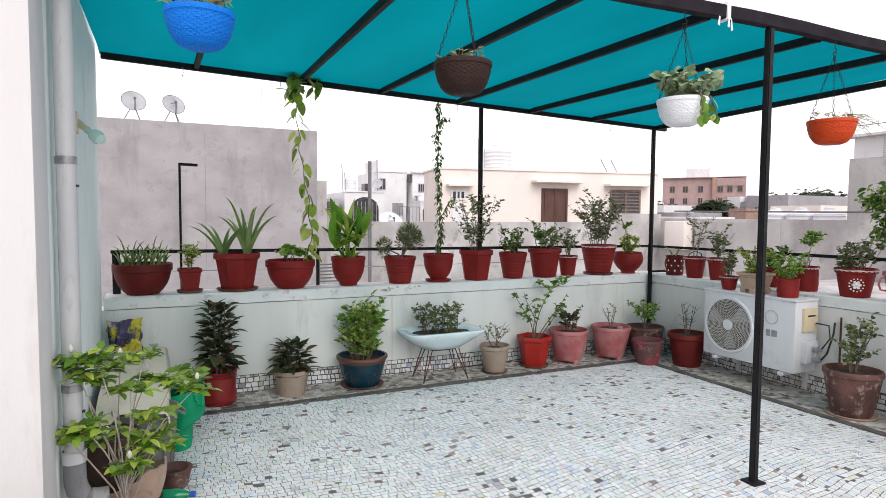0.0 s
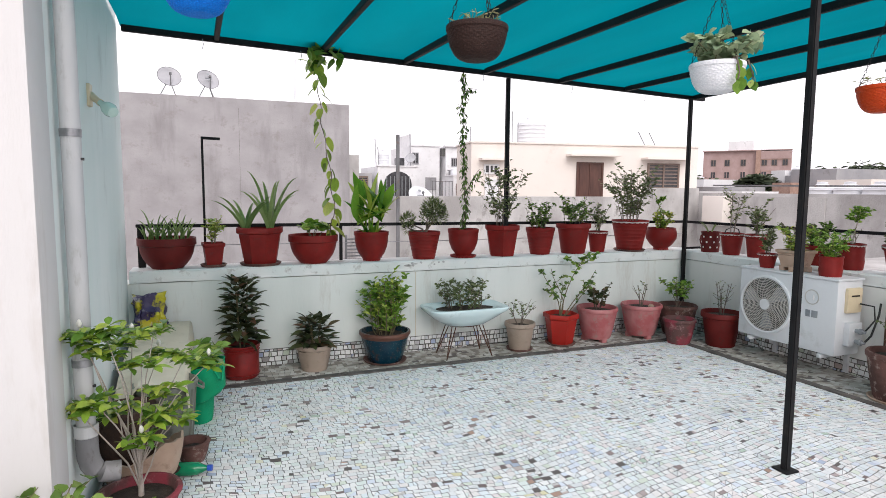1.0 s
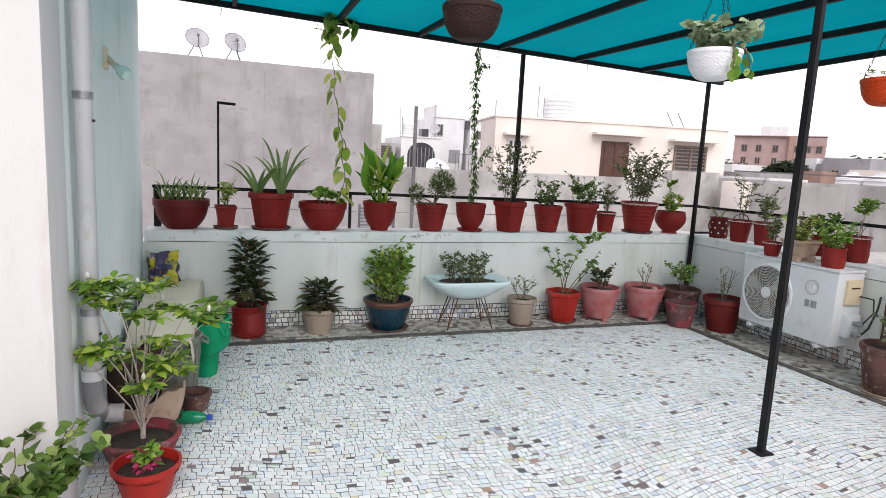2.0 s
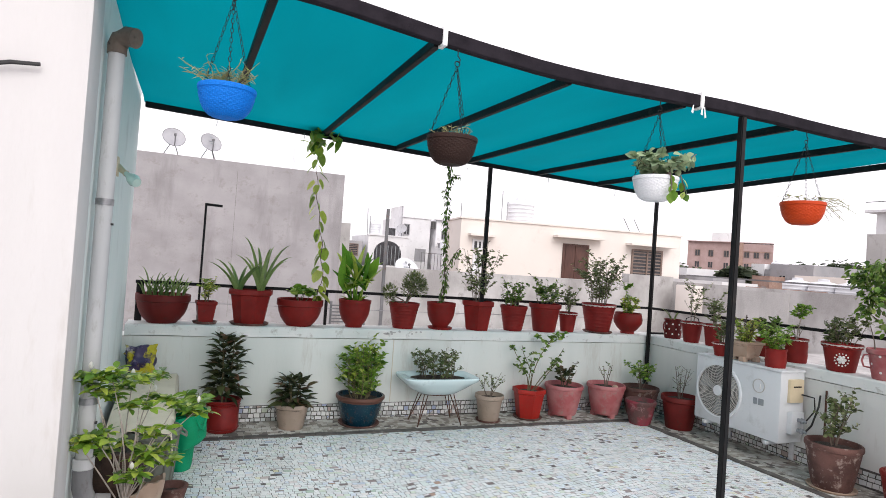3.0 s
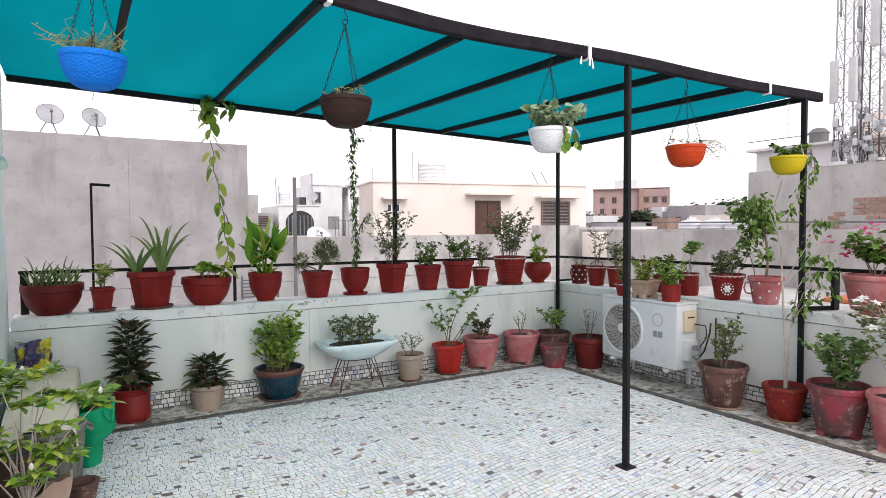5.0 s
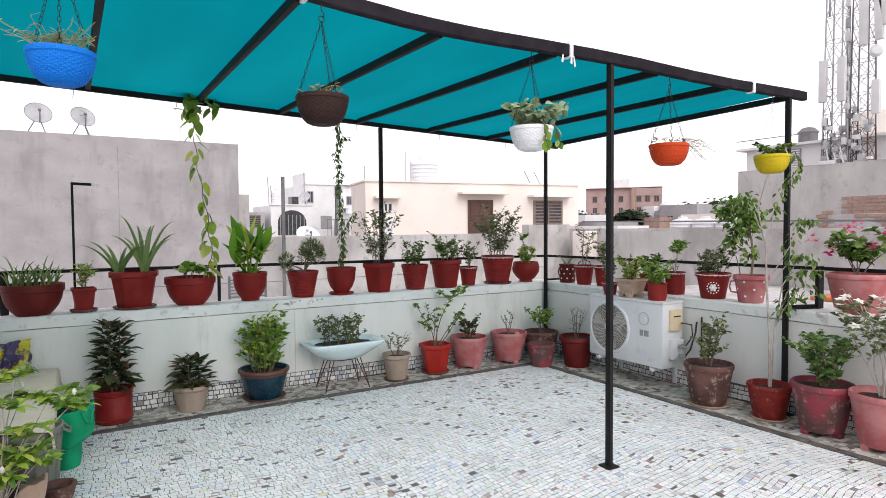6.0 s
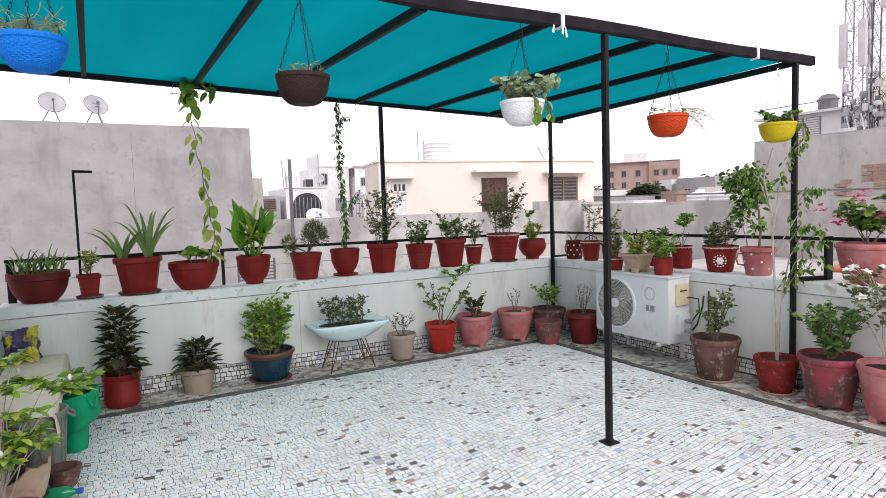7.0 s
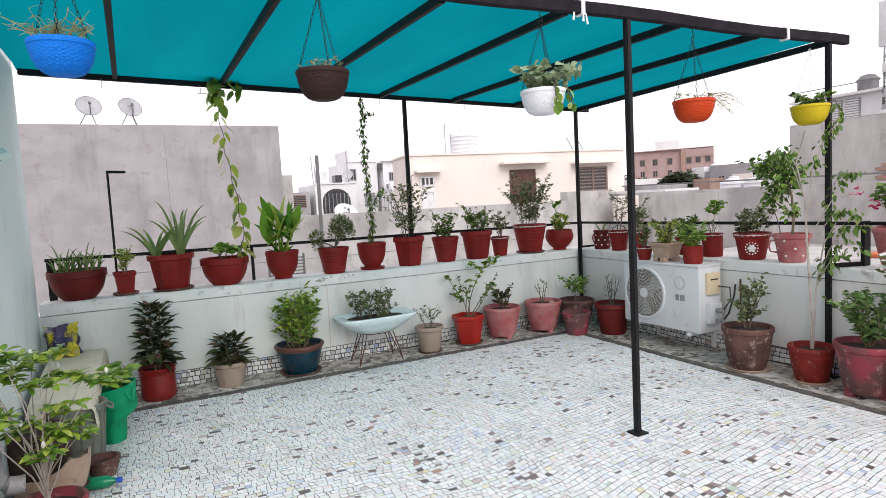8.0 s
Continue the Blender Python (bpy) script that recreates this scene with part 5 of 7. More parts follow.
# ---- pots on the air conditioner ----
g3 = "pots on the air conditioner"
o, s = potted(5.42, 4.5, AZ1, 0.09, 0.135, "taper", "pot_red", "small red pot with white rim and a thin bush", group=g3, trim=True)
shrub(o, s, 0.3, 0.1, 5, 110, 0.04, 0.018, "leaf_dull", 151, "twig", 0.004, 0.2, 3)
o, s = potted(5.44, 4.22, AZ1, 0.17, 0.16, "taper", "clay", "square pinkish clay planter with purple flower spikes", 4, group=g3, turn=math.pi / 4, feet=4)
shrub(o, s, 0.26, 0.2, 10, 240, 0.05, 0.016, "leaf_yellow", 152, "stem", 0.004, 0.1, 3)
shrub(o, s, 0.3, 0.16, 9, 260, 0.016, 0.009, "leaf_purple", 153, "stem", 0.004, 0.45, 0)
o, s = potted(5.43, 3.88, AZ1, 0.098, 0.175, "straight", "pot_red", "ribbed red pot with a light green feathery bush", group=g3)
shrub(o, s, 0.24, 0.17, 8, 260, 0.045, 0.016, "leaf_bright", 154, "stem", 0.004, 0.15, 4)

# ---- pots along the rear wall on the floor ----
g4 = "pots along the rear wall"
o, s = potted(0.68, 5.585, 0, 0.155, 0.275, "straight", "pot_tin", "deep red painted tin with a tall dark-leaved shrub on a saucer", 30, "pot_dark", g4)
for zr in (0.04, 0.24, 0.262):
    part("rolled_band", lathe([(0.142, zr - 0.005), (0.15, zr), (0.142, zr + 0.005)], 30), M["pot_tin"], o)
whorled(o, s, 0.6, 0.46, 15, 13, 0.13, 0.072, 161)
o, s = potted(1.29, 5.59, 0, 0.165, 0.235, "taper", "pot_beige", "beige plastic pot with a low dark-leaved plant", 32, None, g4)
whorled(o, s, 0.27, 0.5, 8, 15, 0.13, 0.066, 162)
o, s = potted(1.95, 5.63, 0, 0.236, 0.28, "clay", "pot_blue", "blue-glazed bowl with rust rim and a tall green bush", 36, "pot_terra", g4)
part("rim_band", lathe([(0.236 * 0.935, 0.236), (0.236 * 0.955, 0.252), (0.2375, 0.262), (0.2395, 0.272), (0.2375, 0.288), (0.228, 0.293)], 36), M["pot_rust"], o, "rust brown glazed rim")
shrub(o, s, 0.5, 0.17, 13, 380, 0.066, 0.03, "leaf_bright", 163, "stem", 0.005, 0.1, 5, foot=0.08, power=0.5, shape="point", lift=0.6, droop=0.35)
shrub(o, s, 0.53, 0.15, 10, 150, 0.055, 0.024, "leaf_lime", 263, "stem", 0.004, 0.35, 3, foot=0.08, power=0.5, shape="point", lift=0.9, droop=0.2)
o, s = potted(3.33, 5.55, 0, 0.155, 0.27, "taper", "pot_beige", "beige ringed pot with bare thin twigs on a saucer", 32, "pot_terra", g4)
shrub(o, s, 0.27, 0.2, 6, 60, 0.028, 0.014, "leaf_dull", 164, "twig", 0.004, 0.35, 3)
o, s = potted(3.84, 5.6, 0, 0.185, 0.315, "taper", "pot_bright", "bright red hexagonal pot with a lanky rose on a saucer", 6, "pot_terra", g4, turn=0.35)
shrub(o, s, 0.5, 0.34, 5, 60, 0.05, 0.03, "leaf", 165, "stem", 0.006, 0.35, 2, power=0.9)
shrub(o, s, 0.74, 0.02, 1, 40, 0.055, 0.034, "leaf_bright", 166, "stem", 0.007, 0.55, 3, lean=(0.32, 0.05))
o, s = potted(4.29, 5.6, 0, 0.218, 0.33, "clay", "pot_pink", "faded pink tub with a small dark rosette shrub", 36, None, g4, feet=3)
shrub(o, s, 0.25, 0.15, 7, 75, 0.05, 0.036, "leaf_dark", 167, "twig", 0.005, 0.3, 3, power=0.8)
o, s = potted(4.84, 5.56, 0, 0.222, 0.335, "clay", "pot_pink", "faded pink footed tub with a few bare twigs", 36, None, g4, feet=3)
shrub(o, s, 0.29, 0.12, 4, 8, 0.03, 0.014, "leaf_dull", 168, "twig", 0.006, 0.4, 1)
part("pebble", lathe([(0, 0), (0.03, 0.008), (0.034, 0.02), (0.02, 0.036), (0, 0.04)], 10), M["clay"], o).matrix_basis = pose(0.08, -0.06, s - 0.008)
o, s = potted(5.34, 5.56, 0, 0.218, 0.33, "clay", "pot_terra", "old brown clay tub with a leafy young shrub", 32, None, g4)
shrub(o, s, 0.34, 0.2, 5, 110, 0.05, 0.026, "leaf_bright", 169, "twig", 0.005, 0.3, 3)
o, s = potted(5.04, 5.2, 0, 0.168, 0.265, "clay", "pot_worn", "small scuffed red pot filled with bare soil", 30, None, g4)
o, s = potted(5.38, 4.97, 0, 0.203, 0.355, "taper", "pot_dark", "deep red pot with a leafless branching twig", 36, None, g4)
shrub(o, s, 0.36, 0.17, 5, 26, 0.022, 0.01, "leaf_dull", 170, "twig", 0.005, 0.35, 4)

# ---- washbasin planter on its wire stand ----
basin = thing("basin_planter", 2.72, 5.55, 0, "white ceramic washbasin used as planter on wire legs", "planter")
bb = bmesh.new()


def basin_ring(a, b, z, sq):
    out = []
    for i in range(40):
        t = 2 * math.pi * i / 40
        c, s_ = math.cos(t), math.sin(t)
        out.append(bb.verts.new((a * math.copysign(abs(c) ** sq, c), b * math.copysign(abs(s_) ** sq, s_), z)))
    return out


rings = [basin_ring(a, b, z, q) for a, b, z, q in ((0.1, 0.08, 0.3, 0.9), (0.2, 0.13, 0.315, 0.8), (0.3, 0.17, 0.37, 0.65), (0.36, 0.21, 0.42, 0.5), (0.395, 0.235, 0.452, 0.36), (0.402, 0.24, 0.475, 0.32), (0.396, 0.234, 0.487, 0.32), (0.32, 0.165, 0.478, 0.5), (0.29, 0.145, 0.455, 0.65), (0.25, 0.12, 0.42, 0.8))]
for p, q in zip(rings, rings[1:]):
    for i in range(40):
        bb.faces.new((p[i], p[(i + 1) % 40], q[(i + 1) % 40], q[i]))
bb.faces.new(rings[0][::-1])
bb.faces.new(rings[-1])
bmesh.ops.recalc_face_normals(bb, faces=bb.faces)
part("basin", bb, M["ceramic"], basin)
part("soil", lathe([(0.32, 0.46), (0.2, 0.47), (0.1, 0.466), (0, 0.472)], 24, 0, 0.04, (0.93, 0.48)), M["soil"], basin)
part("stand_ring", tubed([(0.16 * math.cos(a), 0.11 * math.sin(a), 0.305) for a in np.linspace(0, 2 * math.pi, 25)], 0.006, 0.006, 6), M["rusty"], basin)
for sx, sy in ((-1, -1), (1, -1), (-1, 1), (1, 1)):
    for k in (-0.02, 0.02):
        part("leg", tubed([(sx * 0.14 + k, sy * 0.08, 0.305), (sx * 0.19 + k * 0.6, sy * 0.11, 0.15), (sx * 0.235, sy * 0.14, 0.004)], 0.005, 0.005, 6), M["rusty"], basin)
shrub(basin, 0.46, 0.29, 0.26, 18, 420, 0.036, 0.02, "leaf_dull", 175, "twig", 0.004, 0.1, 4, foot=0.16, power=0.9)

# ---- pots along the side wall on the floor ----
g5 = "pots along the side wall"
o, s = potted(5.32, 3.22, 0, 0.214, 0.37, "clay", "pot_terra", "large stained terracotta tub with a gnarled shrub", 36, "clay", g5)
shrub(o, s, 0.46, 0.17, 6, 130, 0.05, 0.03, "leaf_dull", 181, "twig", 0.006, 0.25, 4, lean=(0.05, -0.06))
o, s = potted(5.39, 2.7, 0, 0.175, 0.285, "clay", "pot_scuffed", "scuffed red pot with a tall bare-trunked young tree", 34, "clay", g5)
tk = bmesh.new()
tube(tk, [(0, 0, s - 0.03), (0.01, 0.01, s + 0.4), (-0.01, 0.03, s + 0.9), (0.02, 0.06, s + 1.2), (0.0, 0.12, s + 1.5), (0.02, 0.06, s + 1.75)], 0.011, 0.005, 8)
tube(tk, [(0.0, -0.01, s - 0.03), (0.03, -0.02, s + 0.5), (0.06, -0.06, s + 0.85), (0.05, -0.16, s + 1.02)], 0.008, 0.004, 7)
SPRAYS = [((0.0, 0.03, s + 1.1), (0.02, 0.0, s + 1.45), (0.03, -0.09, s + 1.68), (0.04, -0.18, s + 1.8)), ((0.02, 0.06, s + 1.2), (0.0, 0.16, s + 1.5), (0.0, 0.22, s + 1.56), (0.0, 0.3, s + 1.58)),
          ((0.02, 0.0, s + 0.95), (0.04, -0.14, s + 1.2), (0.05, -0.22, s + 1.4), (0.06, -0.32, s + 1.4)), ((0.02, -0.02, s + 0.9), (0.04, -0.14, s + 1.08), (0.05, -0.24, s + 1.12), (0.06, -0.32, s + 1.06)),
          ((0.03, -0.02, s + 0.5), (0.06, -0.1, s + 0.8), (0.05, -0.24, s + 1.0), (0.05, -0.38, s + 1.0)), ((0.03, -0.02, s + 0.5), (0.05, -0.08, s + 0.66), (0.05, -0.22, s + 0.86), (0.05, -0.34, s + 0.8))]
for sp in SPRAYS:
    tube(tk, sp, 0.005, 0.002, 5)
part("trunk", tk, M["bark"], o, "pale slender twin trunk")
tr = random.Random(18)
pl = []
for j, sp in enumerate(SPRAYS):
    low = j >= 4
    for k in range(46 if low else 66):
        t = tr.uniform(0.25, 1.0) * (len(sp) - 1)
        i = min(len(sp) - 2, int(t))
        p = Vector(sp[i]).lerp(Vector(sp[i + 1]), t - i)
        d = Vector((tr.gauss(0, 1), tr.gauss(0, 1), tr.gauss(0, 0.7))) * (0.035 if low else 0.022)
        pl.append(orient(p + d, Vector((d.x, d.y, -0.03)), tr.uniform(-0.9, 0.9), tr.uniform(0.6, 1.2) * (1.3 if low else 1.0)))
foliage("foliage", [blade(0.046, 0.026, 0.15, 0.3, 3)], pl, M["leaf"], o, "arching sprays of small leaves")
o, s = potted(5.37, 2.27, 0, 0.222, 0.37, "clay", "pot_worn", "large worn crimson tub with a soft leafy herb", 36, None, g5, feet=3, wob=0.006)
shrub(o, s, 0.42, 0.27, 17, 300, 0.052, 0.034, "leaf_herb", 183, "stem", 0.005, 0.15, 4, droop=0.5, lift=0.6)
o, s = potted(5.38, 1.86, 0, 0.215, 0.38, "clay", "pot_pink", "faded pink footed tub with white-flowering jasmine", 36, None, g5, feet=3, wob=0.006)
shrub(o, s, 0.74, 0.34, 9, 190, 0.06, 0.03, "leaf_dull", 184, "bark", 0.006, 0.4, 4, flower="petal_white", n_flower=70)

# ---- beside the house wall: gardenia, bins, bags ----
g6 = "pots beside the house"
o, s = potted(0.095, 3.4, 0, 0.195, 0.165, "clay", "pot_worn", "worn red tub with a branching gardenia in bud", 34, None, g6)
gr = random.Random(192)
part("trunk", tubed([(0.01, 0, s - 0.03), (0.012, 0.0, s + 0.06), (0.005, 0.01, s + 0.14)], 0.014, 0.011, 8), M["bark"], o, "pale gardenia trunk")
gp, bloom_at = [], []
TIERS = [(-0.16, -0.27, 0.86), (-0.07, -0.27, 0.86), (-0.13, -0.27, 0.79), (-0.0, 0.02, 0.77), (-0.06, -0.08, 0.71), (0.1, -0.11, 0.8), (0.11, 0.04, 0.68), (0.05, -0.15, 0.69), (0.22, -0.03, 0.66), (0.33, -0.02, 0.63), (-0.18, -0.27, 0.54), (-0.12, -0.27, 0.57), (-0.05, -0.11, 0.45), (0.13, -0.08, 0.52), (0.16, 0.02, 0.42), (0.04, -0.16, 0.34), (0.18, 0.0, 0.36), (0.1, -0.06, 0.41)]
for c, (dx, dy, dz) in enumerate(TIERS):
    tip = Vector((dx, dy, s + dz))
    low = 0.04 if dz < 0.55 else 0.12
    lb = tubed([(0.006, 0.008, s + low), (dx * 0.22 + 0.02 * math.sin(c * 1.3), tip.y * 0.3, s + low + (dz - low) * 0.34), (dx * 0.6 + 0.02 * math.sin(c * 1.9), tip.y * 0.75, s + low + (dz - low) * 0.7), tip], 0.005, 0.002, 6)
    part("limb", lb, M["bark"], o)
    for sub in range(6):
        cc = tip + Vector((gr.uniform(-0.065, 0.065), gr.uniform(-0.06, 0.06), gr.uniform(-0.03, 0.03)))
        for k in range(7):
            b = 2 * math.pi * k / 7 + gr.uniform(-0.3, 0.3)
            gp.append(orient(cc + Vector((0, 0, 0.008 * (k % 3))), (math.cos(b), math.sin(b), gr.uniform(-0.2, 0.6)), gr.uniform(-0.5, 0.5), gr.uniform(0.65, 1.1)))
    if c % 3 == 0:
        bloom_at.append(tip + Vector((0, 0, 0.03)))
foliage("foliage", [blade(0.072, 0.036, 0.25, 0.3, 4), blade(0.06, 0.03, 0.25, 0.15, 4)], gp, M["leaf_gardenia"], o, "whorls of glossy light green leaves")
for p in bloom_at:
    part("bud", lathe([(0, 0), (0.008, 0.008), (0.011, 0.02), (0.006, 0.034), (0, 0.04)], 8), M["petal_white"], o, "white gardenia bud").location = p
o, s = potted(0.16, 3.08, 0, 0.152, 0.165, "taper", "pot_bright", "bright red plastic pot with a small spotted seedling", 34, None, g6)
shrub(o, s, 0.1, 0.06, 5, 60, 0.045, 0.022, "leaf_bright", 193, "stem", 0.004, 0.2, 1)
shrub(o, s, 0.05, 0.08, 5, 40, 0.04, 0.024, "petal_pink", 194, "stem", 0.004, 0.2, 0)
o, s = potted(-0.17, 2.5, 0, 0.17, 0.26, "clay", "pot_terra", "terracotta pot with a spreading round-leaved shrub", 30, None, g6)
shrub(o, s, 0.31, 0.32, 15, 250, 0.062, 0.048, "leaf", 195, "stem", 0.005, 0.2, 5)
o, s = potted(0.32, 4.03, 0, 0.1, 0.12, "clay", "pot_terra", "small empty terracotta pot beside the bin", 26, None, g6, name="flower_pot", category="pot")

jar = thing("earthen_jar", 0.0, 4.0, 0, "old dark brown earthen jar filled with compost", "jar")
part("jar_body", lathe([(0, 0), (0.11, 0), (0.13, 0.03), (0.158, 0.16), (0.162, 0.28), (0.15, 0.36), (0.155, 0.38), (0.14, 0.385), (0.13, 0.33), (0, 0.31)], 32, 0, 0.012), M["soil_brown"], jar)
part("soil", lathe([(0.132, 0.335), (0.07, 0.36), (0, 0.37)], 24, 0, 0.05), M["soil"], jar)
shard = thing("broken_pot", 0.09, 3.76, 0, "large broken pale clay pot with a slanting rim", "pot")
sb = bmesh.new()
rows = []
for i in range(10):
    t = i / 9
    ring = []
    for k in range(40):
        a = 2 * math.pi * k / 40
        top = 0.2 + 0.085 * math.cos(a + 0.5) + 0.012 * math.sin(a * 5) + 0.008 * math.sin(a * 11)
        q = 0.12 + 0.075 * math.sin(t * 1.55)
        ring.append(sb.verts.new((q * math.cos(a), q * math.sin(a), top * t)))
    rows.append(ring)
for p, q in zip(rows, rows[1:]):
    for k in range(40):
        sb.faces.new((p[k], p[(k + 1) % 40], q[(k + 1) % 40], q[k]))
sb.faces.new(rows[0][::-1])
bmesh.ops.recalc_face_normals(sb, faces=sb.faces)
bmesh.ops.solidify(sb, geom=sb.faces[:], thickness=0.013)
part("shell", sb, M["clay"], shard)
part("soil", lathe([(0.165, 0.085), (0.1, 0.1), (0, 0.11)], 24, 0, 0.05), M["soil"], shard)

bin_ = thing("plastic_bin", 0.17, 4.3, 0, "grey-green ribbed plastic bin with a thick rim", "bin")
prof = [(0, 0), (0.135, 0), (0.14, 0.02), (0.168, 0.37), (0.184, 0.375), (0.187, 0.41), (0.175, 0.415), (0.163, 0.37), (0.135, 0.05), (0, 0.05)]
part("drum", lathe(prof, 36), M["bin"], bin_)
for k in range(14):
    a = 2 * math.pi * k / 14
    part("rib", beam(bmesh.new(), (0.143 * math.cos(a), 0.143 * math.sin(a), 0.03), (0.171 * math.cos(a), 0.171 * math.sin(a), 0.37), 0.012, 0.012, 0.003), M["bin"], bin_)
part("side_handle", tubed([(0.175, -0.06, 0.39), (0.215, -0.04, 0.36), (0.215, 0.04, 0.36), (0.175, 0.06, 0.39)], 0.009, 0.009, 6), M["bin"], bin_)
part("soil", lathe([(0.137, 0.08), (0.08, 0.1), (0, 0.105)], 24, 0, 0.05), M["soil"], bin_)

heap = thing("compost_heap", 0.1, 5.1, 0, "dark compost heap under the beige sacking", "compost")
hb = bmesh.new()
bmesh.ops.create_icosphere(hb, subdivisions=3, radius=1.0)
for v in hb.verts:
    n = noise.noise(v.co * 3.0)
    v.co = Vector((v.co.x * 0.2 * (1 + 0.1 * n), v.co.y * 0.6 * (1 + 0.1 * n), max(0.0, 0.19 + v.co.z * 0.23 * (1 + 0.1 * n))))
part("heap", hb, M["soil"], heap)
sh = bmesh.new()
rows = []
NU = 20
for i in range(19):
    t = i / 18
    row = []
    for k in range(NU + 1):
        u = k / NU
        x = -0.11 + 0.46 * u
        y = 4.16 + 1.6 * t - 0.1 * (u - 0.3) * (1 - t)
        z = 0.425 + 0.05 * t + 0.016 * noise.noise(Vector((t * 5, u * 4, 0)))
        if u > 0.88:
            x, z = -0.11 + 0.46 * (0.88 + 0.25 * (u - 0.88)), z - (u - 0.88) * (0.3 if 4.45 < y < 4.95 else 1.2)
        if u < 0.3 and t < 0.3:
            z -= 0.5 * (0.3 - u) * (1 - t / 0.3) ** 1.5
        row.append(sh.verts.new((x, min(y, 5.79), z)))
    rows.append(row)
for p, q in zip(rows, rows[1:]):
    for k in range(NU):
        sh.faces.new((p[k], p[k + 1], q[k + 1], q[k]))
bmesh.ops.recalc_face_normals(sh, faces=sh.faces)
bmesh.ops.solidify(sh, geom=sh.faces[:], thickness=0.006)
single("sacking_cover", sh, M["sheet"], "beige sacking laid over the bin and compost", "sheet")

sack = thing("fertiliser_sack", -0.015, 5.66, 0.482, "crumpled yellow and purple printed plastic sack", "sack")
sb = bmesh.new()
bmesh.ops.create_cube(sb, size=2.0)
bmesh.ops.subdivide_edges(sb, edges=sb.edges[:], cuts=9, use_grid_fill=True)
for v in sb.verts:
    n = noise.noise(v.co * 1.7 + Vector((3, 1, 0)))
    n2 = noise.noise(v.co * 4.5) + 0.7 * noise.noise(v.co * 9.0)
    pinch = 1.0 - 0.45 * max(0.0, v.co.z)
    v.co = Vector((v.co.x * 0.105 * (1 + 0.4 * n + 0.12 * n2), v.co.y * 0.06 * pinch * (1 + 0.6 * n + 0.3 * n2), 0.125 + v.co.z * 0.125 * (1 + 0.3 * n + 0.1 * n2)))
part("sack_body", sb, M["bag_print"], sack)
for k in range(2):
    part("printed_panel", beam(bmesh.new(), (-0.07 + 0.1 * k, -0.07, 0.09), (-0.05 + 0.1 * k, -0.075, 0.15), 0.035, 0.006), M["bag_purple"], sack, "plain dark printed panel")

grow = thing("grow_bag", 0.4, 4.68, 0, "green woven grow bag with a leafy plant", "planter")
gb2 = lathe([(0, 0), (0.085, 0), (0.095, 0.04), (0.098, 0.13), (0.1, 0.155), (0.128, 0.165), (0.13, 0.2), (0.127, 0.29), (0.132, 0.38), (0.135, 0.4), (0.127, 0.4), (0.12, 0.33), (0, 0.33)], 30, 0, 0.03)
for v in gb2.verts:
    sink = max(0.0, min(1.0, (0.2 - v.co.z) / 0.06))
    n = noise.noise(v.co * 14.0)
    v.co = Vector((v.co.x * 0.92 - 0.045 * sink + 0.008 * n, v.co.y * 0.95 - 0.01 * sink + 0.008 * n, v.co.z + (0.03 * v.co.x / 0.13 if v.co.z > 0.1 else 0.0) + 0.006 * n * (v.co.z > 0.02)))
part("bag", gb2, M["green_bag"], grow)
part("soil", lathe([(0.122, 0.335), (0.06, 0.35), (0, 0.355)], 24, 0, 0.04), M["soil"], grow)
part("strap", tubed([(0.05, -0.12, 0.385), (0.08, -0.14, 0.32), (0.1, -0.125, 0.3), (0.115, -0.07, 0.38)], 0.008, 0.008, 5), M["green_bag"], grow)
shrub(grow, 0.35, 0.17, 0.17, 7, 44, 0.09, 0.042, "leaf_bright", 197, "stem", 0.005, 0.3, 3)

bottle = thing("plastic_bottle", 0.2, 3.86, 0.038, "green plastic bottle with blue cap lying down", "bottle")
bb2 = lathe([(0, 0), (0.034, 0.002), (0.038, 0.02), (0.038, 0.13), (0.034, 0.16), (0.014, 0.2), (0.013, 0.215), (0, 0.215)], 20)
bmesh.ops.transform(bb2, matrix=pose(0, 0, 0, 0, 88, -18), verts=bb2.verts)
part("bottle_body", bb2, M["bottle"], bottle)
cb2 = lathe([(0, 0.21), (0.017, 0.21), (0.017, 0.235), (0, 0.235)], 14)
bmesh.ops.transform(cb2, matrix=pose(0, 0, 0, 0, 88, -18), verts=cb2.verts)
part("bottle_cap", cb2, M["cap_blue"], bottle, "blue screw cap")


# ---- hanging baskets ----
def link_mesh():
    bm = bmesh.new()
    n = 10
    rows = []
    for i in range(n):
        a = 2 * math.pi * i / n
        c = Vector((0.006 * math.cos(a), 0, 0.014 * math.sin(a)))
        e = Vector((math.cos(a), 0, math.sin(a)))
        rows.append([bm.verts.new(c + e * 0.0015 * math.cos(b) + Vector((0, 0.0015 * math.sin(b), 0))) for b in (0, math.pi / 2, math.pi, 1.5 * math.pi)])
    for i in range(n):
        p, q = rows[i], rows[(i + 1) % n]
        for k in range(4):
            bm.faces.new((p[k], p[(k + 1) % 4], q[(k + 1) % 4], q[k]))
    vs = np.array([v.co[:] for v in bm.verts])
    bm.verts.index_update()
    fs = [tuple(v.index for v in f.verts) for f in bm.faces]
    bm.free()
    return vs, fs


LINK = link_mesh()


